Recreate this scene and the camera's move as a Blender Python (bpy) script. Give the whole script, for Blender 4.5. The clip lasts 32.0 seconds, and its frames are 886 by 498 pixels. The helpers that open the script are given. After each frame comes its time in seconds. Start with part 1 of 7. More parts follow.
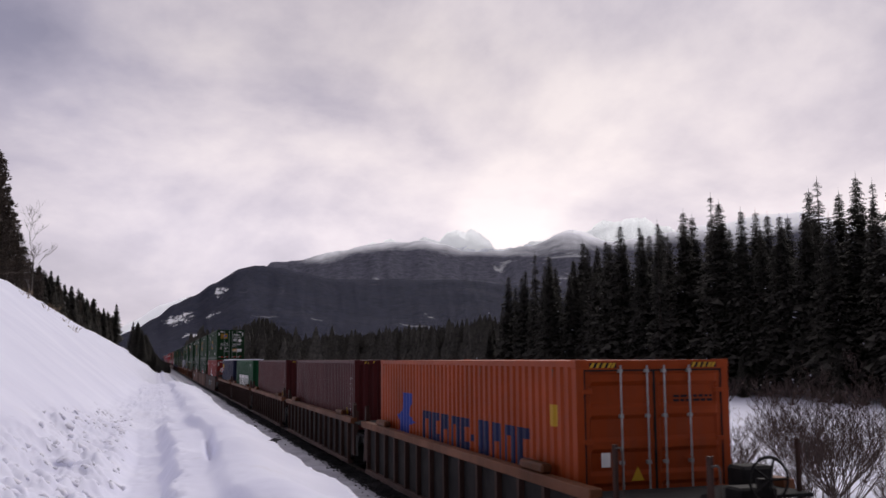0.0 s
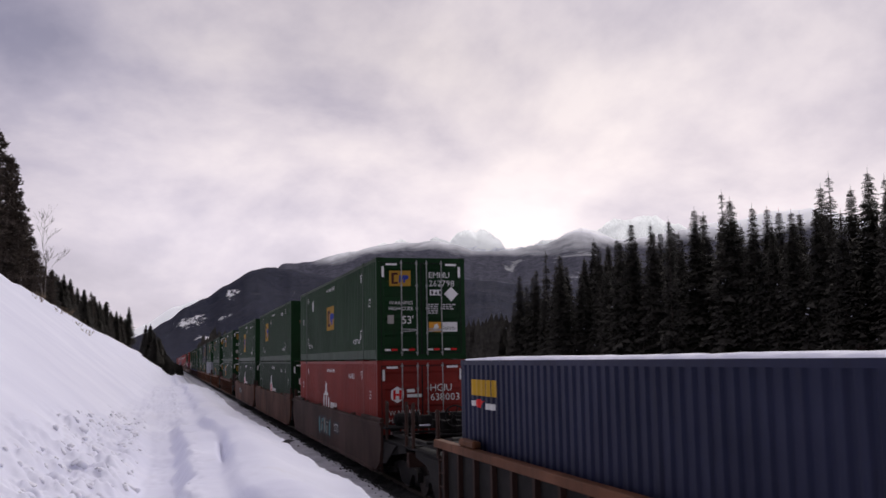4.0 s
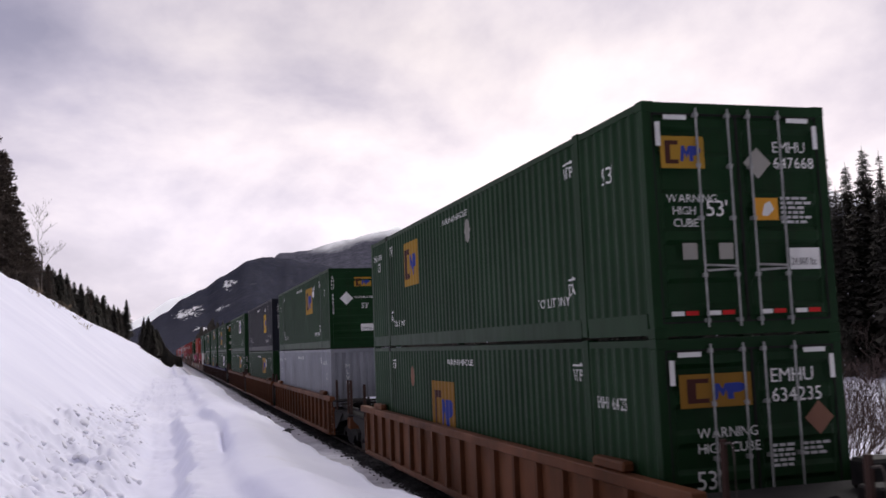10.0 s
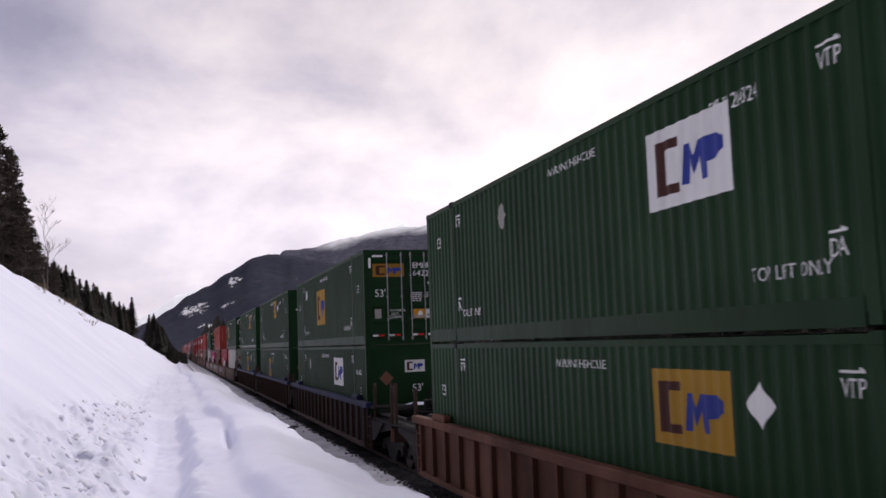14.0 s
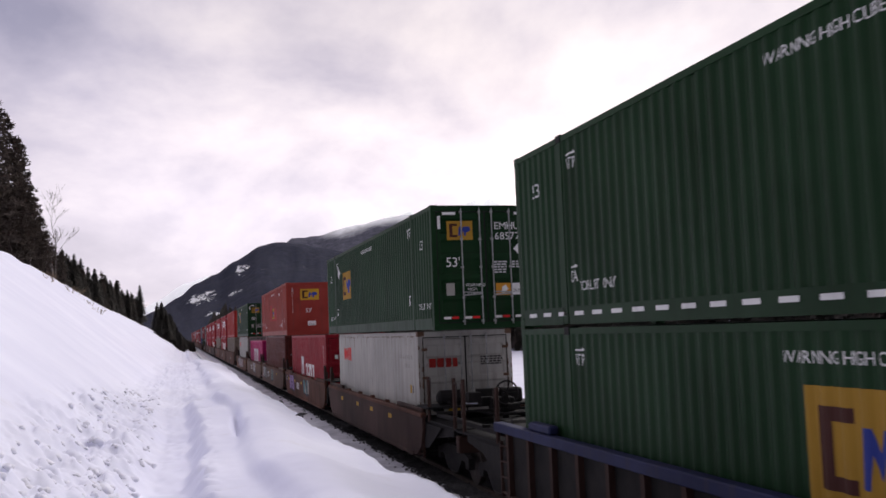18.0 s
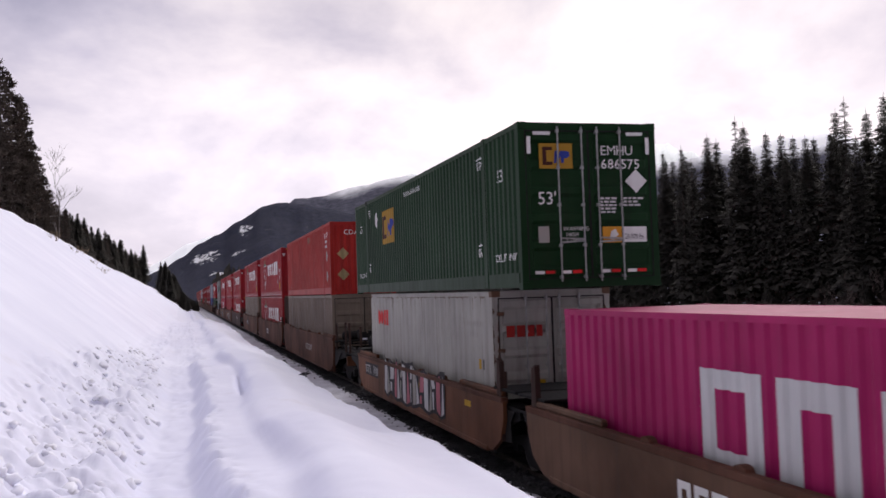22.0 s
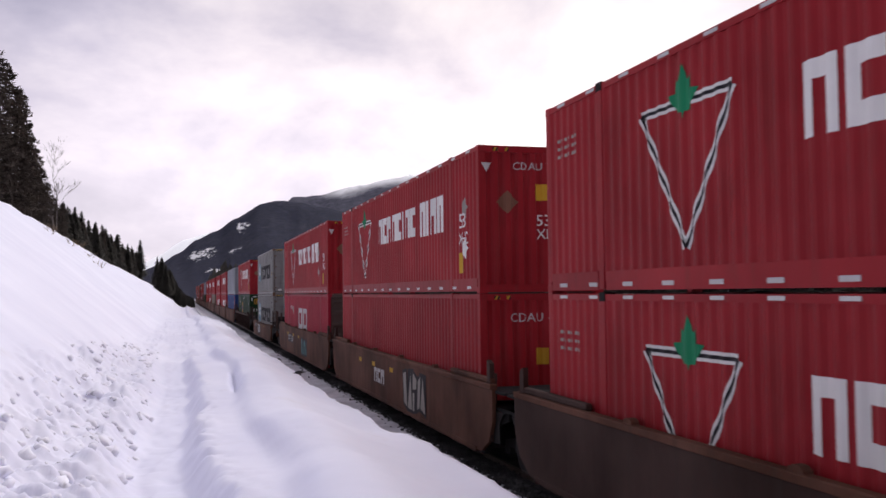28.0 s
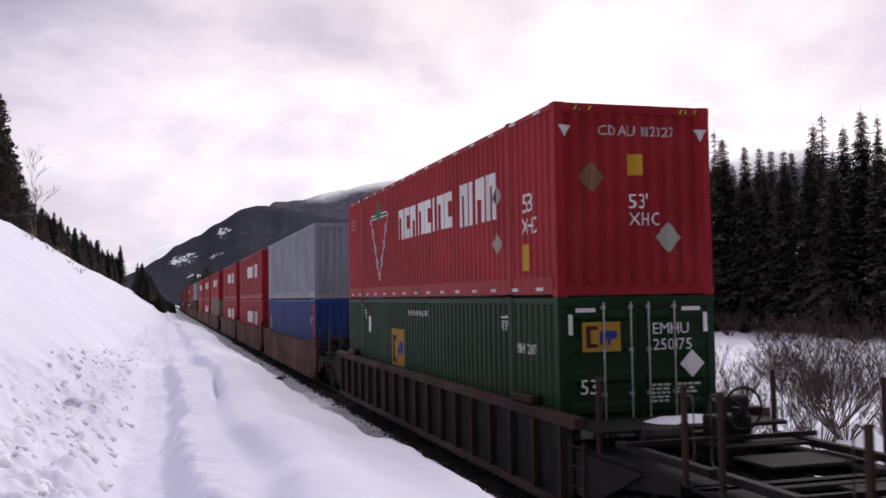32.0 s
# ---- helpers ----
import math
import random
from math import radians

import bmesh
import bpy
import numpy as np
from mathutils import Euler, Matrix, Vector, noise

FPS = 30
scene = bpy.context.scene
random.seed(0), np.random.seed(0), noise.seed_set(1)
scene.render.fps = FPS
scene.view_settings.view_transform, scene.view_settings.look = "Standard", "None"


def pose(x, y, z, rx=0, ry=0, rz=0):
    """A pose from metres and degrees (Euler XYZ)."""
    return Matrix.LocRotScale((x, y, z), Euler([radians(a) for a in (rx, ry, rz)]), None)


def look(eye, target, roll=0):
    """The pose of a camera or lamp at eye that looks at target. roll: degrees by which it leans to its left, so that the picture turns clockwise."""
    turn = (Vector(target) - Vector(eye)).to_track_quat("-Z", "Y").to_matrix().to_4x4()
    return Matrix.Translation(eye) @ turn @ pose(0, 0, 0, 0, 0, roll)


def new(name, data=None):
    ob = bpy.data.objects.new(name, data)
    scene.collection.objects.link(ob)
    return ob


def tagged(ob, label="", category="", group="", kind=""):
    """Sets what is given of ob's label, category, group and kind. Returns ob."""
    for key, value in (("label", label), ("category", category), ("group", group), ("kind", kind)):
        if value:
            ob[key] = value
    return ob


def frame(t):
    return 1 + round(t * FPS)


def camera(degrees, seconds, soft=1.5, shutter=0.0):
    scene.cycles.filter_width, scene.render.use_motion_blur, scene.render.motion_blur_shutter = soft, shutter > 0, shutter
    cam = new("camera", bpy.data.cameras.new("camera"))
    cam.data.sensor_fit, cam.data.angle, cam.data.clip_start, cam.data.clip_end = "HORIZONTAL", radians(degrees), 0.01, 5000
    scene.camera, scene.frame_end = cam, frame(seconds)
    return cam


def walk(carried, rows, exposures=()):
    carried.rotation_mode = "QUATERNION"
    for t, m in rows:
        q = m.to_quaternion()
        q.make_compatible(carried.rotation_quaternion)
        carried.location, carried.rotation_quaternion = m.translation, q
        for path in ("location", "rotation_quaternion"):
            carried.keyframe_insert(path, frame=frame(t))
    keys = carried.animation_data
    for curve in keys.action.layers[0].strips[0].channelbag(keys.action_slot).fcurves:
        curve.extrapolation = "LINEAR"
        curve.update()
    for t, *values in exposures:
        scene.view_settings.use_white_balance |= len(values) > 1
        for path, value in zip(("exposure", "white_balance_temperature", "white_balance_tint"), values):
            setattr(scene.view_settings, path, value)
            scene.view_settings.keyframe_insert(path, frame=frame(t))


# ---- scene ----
# ---------------------------------------------------------------- camera
CZ = 3.34            # eye height above the top of the rail
cam = camera(49.93, 32.0, soft=1.6, shutter=0.08)
TURNS = [  # seconds, yaw, pitch, roll
    (0, -16.65, 6.52, 0.45), (0.5, -16.59, 6.35, 0.90), (1, -16.52, 6.27, 0.76), (1.5, -16.44, 6.37, 0.63),
    (2, -16.37, 6.50, 0.49), (2.5, -16.14, 6.64, 1.17), (4.5, -15.86, 6.37, 0.83), (5, -15.96, 6.11, 0.61),
    (5.5, -16.06, 5.87, 0.81), (6, -16.05, 5.87, 1.10), (6.5, -15.96, 5.93, 1.41), (7, -15.82, 5.95, 1.72),
    (7.5, -15.66, 5.85, 2.05), (8, -15.70, 5.81, 2.13), (8.5, -15.81, 5.81, 1.76), (9, -16.00, 5.91, 1.45),
    (9.5, -16.03, 5.79, 1.78), (10, -16.04, 5.68, 2.21), (10.5, -16.03, 5.80, 2.23), (11, -15.85, 5.72, 2.67),
    (11.5, -15.79, 5.64, 2.29), (12, -15.70, 5.53, 2.32), (12.5, -15.63, 5.35, 2.32), (13, -15.60, 5.25, 2.21),
    (13.5, -15.61, 5.41, 2.02), (14, -15.76, 5.55, 2.01), (14.5, -15.74, 5.38, 2.60), (15, -15.58, 5.14, 2.68),
    (15.5, -15.43, 5.03, 2.47), (17.5, -15.33, 4.94, 2.53), (18, -15.33, 4.81, 2.18), (18.5, -15.37, 4.52, 1.90),
    (19, -15.31, 4.06, 1.93), (19.5, -15.29, 3.83, 1.70), (20, -15.29, 3.67, 1.40), (20.5, -15.18, 3.59, 1.32),
    (21, -15.17, 3.26, 1.56), (21.5, -15.16, 2.93, 1.53), (22, -15.16, 2.48, 1.88), (22.5, -15.11, 2.39, 1.88),
    (23, -15.02, 2.39, 1.98), (23.5, -15.03, 2.55, 1.46), (24, -14.94, 2.64, 1.69), (24.5, -15.02, 2.57, 1.67),
    (26.5, -14.61, 2.43, 1.08), (27, -15.02, 2.50, 0.86), (27.5, -15.20, 2.54, 0.58), (28, -15.39, 2.57, 0.64),
    (28.5, -15.51, 2.54, 0.59), (29, -15.60, 2.70, 0.64), (29.5, -15.73, 2.95, 0.74), (30, -15.76, 3.17, 0.87),
    (30.5, -15.90, 3.03, 0.68), (31, -16.01, 2.93, 0.47), (31.5, -16.15, 2.83, 0.44), (32, -16.46, 2.82, 0.91),
]
walk(cam, [(t, pose(0, 0, CZ, 90 + p, r, y)) for t, y, p, r in TURNS],
     exposures=[(0.0, -0.18), (2.5, -0.18), (4.5, -0.10), (5.2, 0.06), (7.0, 0.10), (9.0, 0.14), (11.5, 0.11), (15.5, 0.14), (18.5, 0.16), (20.0, 0.12), (21.0, 0.18), (26.5, 0.23), (30.0, 0.23), (32.0, 0.20)])

# ---------------------------------------------------------------- light
SUN_AZ, SUN_EL = 40.0, 40.0      # degrees clockwise from the line of the track, degrees up
world = bpy.data.worlds.new("overcast_sky")
scene.world = world
world.use_nodes = True


def node(nt, kind, **props):
    n = nt.nodes.new(kind)
    for k, v in props.items():
        if k in n.inputs:
            n.inputs[k].default_value = v
    return n


def ramp(nt, stops, mode="LINEAR"):
    n = nt.nodes.new("ShaderNodeValToRGB")
    n.color_ramp.interpolation = mode
    els = n.color_ramp.elements
    while len(els) < len(stops):
        els.new(0.5)
    for e, (p, c) in zip(els, stops):
        e.position = p
        e.color = (*c, 1) if len(c) == 3 else c
    return n


def grey(v):
    return (v, v, v)


def build_sky():
    nt = world.node_tree
    nt.nodes.clear()
    out = nt.nodes.new("ShaderNodeOutputWorld")
    bg = nt.nodes.new("ShaderNodeBackground")
    sky = nt.nodes.new("ShaderNodeTexSky")
    sky.sky_type = "NISHITA"
    sky.sun_disc = False
    sky.sun_elevation = radians(SUN_EL)
    sky.sun_rotation = radians(SUN_AZ)
    co = nt.nodes.new("ShaderNodeTexCoord")
    sep = nt.nodes.new("ShaderNodeSeparateXYZ")
    nt.links.new(co.outputs["Generated"], sep.inputs[0])
    # clouds lie in a flat sheet: stretch them towards the horizon
    add = node(nt, "ShaderNodeMath")
    add.operation = "ADD"
    add.inputs[1].default_value = 0.55
    nt.links.new(sep.outputs["Z"], add.inputs[0])
    comb = nt.nodes.new("ShaderNodeCombineXYZ")
    for i, k in enumerate("XY"):
        d = nt.nodes.new("ShaderNodeMath")
        d.operation = "DIVIDE"
        nt.links.new(sep.outputs[k], d.inputs[0])
        nt.links.new(add.outputs[0], d.inputs[1])
        nt.links.new(d.outputs[0], comb.inputs[i])
    comb.inputs[2].default_value = 3.7
    big = node(nt, "ShaderNodeTexNoise", Scale=2.7, Detail=7.0, Roughness=0.54, Distortion=0.2)
    nt.links.new(comb.outputs[0], big.inputs["Vector"])
    cr = ramp(nt, [(0.33, (0.37, 0.37, 0.50)), (0.43, (0.55, 0.535, 0.66)), (0.52, (0.78, 0.745, 0.825)), (0.63, (1.03, 0.975, 0.99))])
    nt.links.new(big.outputs["Fac"], cr.inputs[0])
    # brighter, warmer cloud round the hidden sun
    sun_dir = nt.nodes.new("ShaderNodeVectorMath")
    sun_dir.operation = "DOT_PRODUCT"
    a, e = radians(SUN_AZ), radians(SUN_EL)
    sun_dir.inputs[1].default_value = (math.sin(a) * math.cos(e), math.cos(a) * math.cos(e), math.sin(e))
    nt.links.new(co.outputs["Generated"], sun_dir.inputs[0])
    glow = ramp(nt, [(0.0, grey(0.0)), (0.66, grey(0.0)), (0.86, (0.10, 0.08, 0.03)), (0.96, (0.32, 0.29, 0.23)), (1.0, (1.3, 1.2, 1.0))])
    nt.links.new(sun_dir.outputs["Value"], glow.inputs[0])
    # the cloud is thin towards the sun and heavy away from it
    heavy = ramp(nt, [(0.0, grey(0.17)), (0.42, grey(0.25)), (0.66, grey(0.55)), (0.84, grey(1.0)), (1.0, grey(1.0))])
    half = nt.nodes.new("ShaderNodeMath")
    half.operation = "MULTIPLY_ADD"
    half.inputs[1].default_value, half.inputs[2].default_value = 0.5, 0.5
    nt.links.new(sun_dir.outputs["Value"], half.inputs[0])
    nt.links.new(half.outputs[0], heavy.inputs[0])
    # paler veil low over the horizon
    veil = ramp(nt, [(0.0, (0.50, 0.46, 0.43)), (0.13, (0.49, 0.45, 0.425)), (0.20, (0.27, 0.245, 0.235)), (0.31, (0.02, 0.02, 0.02)), (1.0, grey(0.0))])
    nt.links.new(sep.outputs["Z"], veil.inputs[0])
    s1 = nt.nodes.new("ShaderNodeVectorMath")
    s1.operation = "ADD"
    thick = nt.nodes.new("ShaderNodeVectorMath")
    thick.operation = "MULTIPLY"
    nt.links.new(cr.outputs[0], thick.inputs[0])
    nt.links.new(heavy.outputs[0], thick.inputs[1])
    nt.links.new(thick.outputs[0], s1.inputs[0])
    nt.links.new(glow.outputs[0], s1.inputs[1])
    s2 = nt.nodes.new("ShaderNodeVectorMath")
    s2.operation = "ADD"
    nt.links.new(s1.outputs[0], s2.inputs[0])
    low = nt.nodes.new("ShaderNodeVectorMath")
    low.operation = "MULTIPLY"
    nt.links.new(veil.outputs[0], low.inputs[0])
    nt.links.new(heavy.outputs[0], low.inputs[1])
    nt.links.new(low.outputs[0], s2.inputs[1])
    dim = nt.nodes.new("ShaderNodeVectorMath")
    dim.operation = "SCALE"
    dim.inputs["Scale"].default_value = 0.07
    nt.links.new(sky.outputs[0], dim.inputs[0])
    mix = nt.nodes.new("ShaderNodeMix")
    mix.data_type = "RGBA"
    mix.inputs["Factor"].default_value = 0.95
    nt.links.new(dim.outputs[0], mix.inputs[6])
    nt.links.new(s2.outputs[0], mix.inputs[7])
    tint = nt.nodes.new("ShaderNodeVectorMath")
    tint.operation = "MULTIPLY"
    tint.inputs[1].default_value = (0.825, 0.79, 0.82)
    nt.links.new(mix.outputs[2], tint.inputs[0])
    nt.links.new(tint.outputs[0], bg.inputs["Color"])
    bg.inputs["Strength"].default_value = 1.0
    nt.links.new(bg.outputs[0], out.inputs[0])


build_sky()
sun = new("sun", bpy.data.lights.new("sun", "SUN"))
sun.data.energy, sun.data.angle, sun.data.color = 1.45, radians(40), (1.0, 0.95, 0.93)
_a, _e = radians(SUN_AZ), radians(SUN_EL)
sun.matrix_world = look((math.sin(_a) * math.cos(_e) * 90, math.cos(_a) * math.cos(_e) * 90, math.sin(_e) * 90), (0, 0, 0))

# ---------------------------------------------------------------- materials
MATS = {}


def material(name):
    m = bpy.data.materials.new(name)
    m.use_nodes = True
    nt = m.node_tree
    b = nt.nodes["Principled BSDF"]
    MATS[name] = m
    return m, nt, b


def coords(nt, stretch=(1, 1, 1), kind="Object"):
    co = nt.nodes.new("ShaderNodeTexCoord")
    mp = nt.nodes.new("ShaderNodeMapping")
    mp.inputs["Scale"].default_value = stretch
    nt.links.new(co.outputs[kind], mp.inputs[0])
    return mp.outputs[0]


def noise_tex(nt, vec, scale, detail=4.0, rough=0.55, distort=0.0):
    n = node(nt, "ShaderNodeTexNoise", Scale=scale, Detail=detail, Roughness=rough, Distortion=distort)
    nt.links.new(vec, n.inputs["Vector"])
    return n.outputs["Fac"]


def mixed(nt, fac, a, b):
    m = nt.nodes.new("ShaderNodeMix")
    m.data_type = "RGBA"
    for sock, v in ((m.inputs[0], fac), (m.inputs[6], a), (m.inputs[7], b)):
        if hasattr(v, "is_output"):
            nt.links.new(v, sock)
        elif isinstance(v, (int, float)):
            sock.default_value = v
        else:
            sock.default_value = (*v, 1)
    return m.outputs[2]


def bump(nt, b, height, dist=0.01, strength=0.5):
    n = nt.nodes.new("ShaderNodeBump")
    n.inputs["Distance"].default_value, n.inputs["Strength"].default_value = dist, strength
    nt.links.new(height, n.inputs["Height"])
    nt.links.new(n.outputs[0], b.inputs["Normal"])


def paint(name, colour, rough=0.5, dirt=0.35, dirt_colour=(0.07, 0.055, 0.045), fade=0.25, rust=0.3, sheen=0.13):
    """Weathered paint on steel: faded patches, vertical dirt runs, scattered rust specks."""
    m, nt, b = material(name)
    v1 = coords(nt)
    runs = coords(nt, (2.6, 2.6, 0.22))
    big = noise_tex(nt, v1, 0.55, 4.0)
    run = noise_tex(nt, runs, 1.7, 5.0, 0.6)
    fine = noise_tex(nt, v1, 9.0, 5.0, 0.7)
    info = nt.nodes.new("ShaderNodeObjectInfo")
    pale = tuple(min(1.0, c * (1 + fade) + 0.03 * fade) for c in colour)
    dark = tuple(c * (1 - 0.5 * fade) for c in colour)
    c = mixed(nt, ramp_of(nt, big, 0.35, 0.68), dark, pale)
    c = mixed(nt, ramp_of(nt, run, 0.52, 0.80, top=dirt), c, dirt_colour)
    c = mixed(nt, ramp_of(nt, fine, 0.66, 0.76, top=rust), c, tuple(0.9 * q for q in dirt_colour) if max(colour) < 0.07 else (0.11, 0.05, 0.028))
    vary = nt.nodes.new("ShaderNodeHueSaturation")
    mr = node(nt, "ShaderNodeMapRange")
    mr.inputs["To Min"].default_value, mr.inputs["To Max"].default_value = 0.88, 1.08
    nt.links.new(info.outputs["Random"], mr.inputs["Value"])
    nt.links.new(mr.outputs[0], vary.inputs["Value"])
    nt.links.new(c, vary.inputs["Color"])
    nt.links.new(vary.outputs[0], b.inputs["Base Color"])
    b.inputs["Specular IOR Level"].default_value = sheen
    rr = node(nt, "ShaderNodeMapRange")
    rr.inputs["To Min"].default_value, rr.inputs["To Max"].default_value = rough - 0.10, min(1.0, rough + 0.16)
    nt.links.new(run, rr.inputs["Value"])
    nt.links.new(rr.outputs[0], b.inputs["Roughness"])
    bump(nt, b, fine, 0.004, 0.25)
    return m


def ramp_of(nt, val, lo, hi, top=1.0):
    r = node(nt, "ShaderNodeMapRange")
    r.inputs["From Min"].default_value, r.inputs["From Max"].default_value = lo, hi
    r.inputs["To Max"].default_value = top
    nt.links.new(val, r.inputs["Value"])
    return r.outputs[0]


def snow_material():
    m, nt, b = material("snow")
    v = coords(nt)
    big = noise_tex(nt, v, 0.35, 4.0)
    mid = noise_tex(nt, v, 3.2, 6.0, 0.6)
    fine = noise_tex(nt, v, 42.0, 4.0, 0.7)
    c = mixed(nt, ramp_of(nt, big, 0.35, 0.7), (0.745, 0.76, 0.90), (0.82, 0.835, 0.96))
    c = mixed(nt, ramp_of(nt, noise_tex(nt, v, 1.1, 8.0, 0.7), 0.60, 0.80, top=0.30), c, (0.56, 0.53, 0.54))
    nt.links.new(c, b.inputs["Base Color"])
    b.inputs["Roughness"].default_value = 0.72
    b.inputs["Specular IOR Level"].default_value = 0.25
    h = nt.nodes.new("ShaderNodeMath")
    h.operation = "MULTIPLY_ADD"
    h.inputs[1].default_value = 0.25
    nt.links.new(fine, h.inputs[0])
    nt.links.new(mid, h.inputs[2])
    bump(nt, b, h.outputs[0], 0.008, 0.3)
    return m


def clod_material():
    """Broken snow from the plough, a little soiled."""
    m, nt, b = material("clod_snow")
    v = coords(nt)
    c = mixed(nt, ramp_of(nt, noise_tex(nt, v, 1.6, 5.0), 0.35, 0.7), (0.78, 0.79, 0.92), (0.84, 0.85, 0.96))
    c = mixed(nt, ramp_of(nt, noise_tex(nt, v, 4.5, 6.0, 0.7), 0.56, 0.74, top=0.35), c, (0.56, 0.50, 0.49))
    nt.links.new(c, b.inputs["Base Color"])
    b.inputs["Roughness"].default_value = 0.8
    b.inputs["Subsurface Weight"].default_value, b.inputs["Subsurface Scale"].default_value = 0.7, 0.06
    b.inputs["Subsurface Radius"].default_value = (1.0, 1.0, 1.0)
    bump(nt, b, noise_tex(nt, v, 30.0, 4.0, 0.7), 0.006, 0.3)


def dirty_snow_material():
    m, nt, b = material("dirty_snow")
    v = coords(nt)
    n1 = noise_tex(nt, v, 0.9, 8.0, 0.65)
    n2 = noise_tex(nt, v, 12.0, 5.0, 0.7)
    c = mixed(nt, ramp_of(nt, n1, 0.35, 0.66), (0.44, 0.44, 0.49), (0.74, 0.74, 0.81))
    c = mixed(nt, ramp_of(nt, n2, 0.62, 0.72, top=0.7), c, (0.09, 0.09, 0.095))
    nt.links.new(c, b.inputs["Base Color"])
    b.inputs["Roughness"].default_value = 0.8
    bump(nt, b, n2, 0.03, 0.6)


def plain(name, c1, c2, scale=3.0, rough=0.8, relief=0.01, metal=0.0, lo=0.35, hi=0.68, gloss=0.25):
    m, nt, b = material(name)
    v = coords(nt)
    n1 = noise_tex(nt, v, scale, 6.0, 0.6)
    n2 = noise_tex(nt, v, scale * 9, 4.0, 0.7)
    c = mixed(nt, ramp_of(nt, n1, lo, hi), c1, c2)
    c = mixed(nt, ramp_of(nt, n2, 0.55, 0.8, top=0.4), c, tuple(0.55 * q for q in c1))
    nt.links.new(c, b.inputs["Base Color"])
    b.inputs["Roughness"].default_value, b.inputs["Metallic"].default_value = rough, metal
    b.inputs["Specular IOR Level"].default_value = gloss
    bump(nt, b, n2, relief, 0.5)
    return m


snow_material()
dirty_snow_material()
clod_material()
plain("ballast", (0.035, 0.034, 0.036), (0.10, 0.098, 0.10), 2.0, 0.9, 0.05)
plain("rail_steel", (0.10, 0.075, 0.06), (0.16, 0.13, 0.11), 4.0, 0.45, 0.003, 0.7)
plain("sleeper_wood", (0.045, 0.035, 0.03), (0.10, 0.08, 0.065), 5.0, 0.9)
plain("needles", (0.050, 0.047, 0.043), (0.105, 0.100, 0.083), 1.2, 0.85, 0.02, gloss=0.08)
plain("pine_needles", (0.065, 0.053, 0.047), (0.14, 0.115, 0.090), 1.2, 0.85, 0.02, gloss=0.08)
plain("bark", (0.045, 0.035, 0.03), (0.11, 0.09, 0.075), 6.0, 0.9, 0.02)
plain("pale_bark", (0.16, 0.14, 0.125), (0.30, 0.27, 0.25), 6.0, 0.85, 0.01)
plain("twigs", (0.058, 0.040, 0.036), (0.125, 0.090, 0.080), 8.0, 0.85, 0.01)
plain("dead_grass", (0.16, 0.12, 0.08), (0.30, 0.23, 0.15), 8.0, 0.9, 0.01)
plain("black_steel", (0.007, 0.0065, 0.007), (0.020, 0.018, 0.017), 3.0, 0.8, 0.004, 0.2)
plain("grating", (0.006, 0.006, 0.0065), (0.014, 0.013, 0.013), 4.0, 0.9, 0.01)
plain("wheel_steel", (0.05, 0.04, 0.035), (0.10, 0.085, 0.075), 4.0, 0.5, 0.004, 0.6)
plain("galvanised", (0.24, 0.25, 0.24), (0.40, 0.40, 0.39), 6.0, 0.45, 0.003, 0.25)
plain("rubber", (0.008, 0.008, 0.008), (0.02, 0.019, 0.018), 5.0, 0.85, 0.002)
COLOURS = {
    "domestic_green": (0.0041, 0.0279, 0.0065), "tower_green": (0.0026, 0.0221, 0.0052), "tower_red": (0.19, 0.020, 0.014),
    "liner_orange": (0.2646, 0.0422, 0.0057), "maroon": (0.0605, 0.0095, 0.0102), "bright_green": (0.0049, 0.0560, 0.0196),
    "navy": (0.011, 0.014, 0.040), "charcoal": (0.0108, 0.0117, 0.0189), "pale_grey": (0.24, 0.25, 0.28),
    "reefer_white": (0.355, 0.345, 0.31), "crimson": (0.2300, 0.0080, 0.0170), "brown_red": (0.105, 0.021, 0.015),
    "domestic_red": (0.24, 0.034, 0.024), "magenta": (0.32, 0.010, 0.095), "tan_grey": (0.185, 0.145, 0.112),
    "triangle_red": (0.2587, 0.0110, 0.0170), "old_red": (0.2990, 0.0180, 0.0140), "deep_crimson": (0.2875, 0.0070, 0.0260),
    "sea_grey": (0.205, 0.203, 0.197), "box_blue": (0.016, 0.045, 0.17), "dirty_panel": (0.085, 0.064, 0.055),
}
for _n, _c in COLOURS.items():
    paint(_n, _c, 0.5, {"reefer_white": 0.5, "sea_grey": 0.6, "tan_grey": 0.6, "pale_grey": 0.4}.get(_n, 0.3), (0.022, 0.018, 0.014) if max(_c) < 0.07 else (0.07, 0.055, 0.045), fade=0.22)
paint("car_brown", (0.086, 0.034, 0.019), 0.7, 0.6, (0.050, 0.034, 0.027), fade=0.6, rust=0.7, sheen=0.14)
paint("car_dark", (0.042, 0.021, 0.016), 0.7, 0.65, (0.050, 0.040, 0.034), fade=0.5, rust=0.5, sheen=0.14)
paint("car_orange_brown", (0.1150, 0.0420, 0.0165), 0.58, 0.65, (0.065, 0.042, 0.028), fade=0.5, rust=0.6, sheen=0.14)
paint("car_blue", (0.015, 0.019, 0.060), 0.6, 0.4, fade=0.3, rust=0.4)
paint("car_yellow_tan", (0.105, 0.055, 0.031), 0.55, 0.7, (0.080, 0.056, 0.044), fade=0.5, rust=0.6, sheen=0.14)
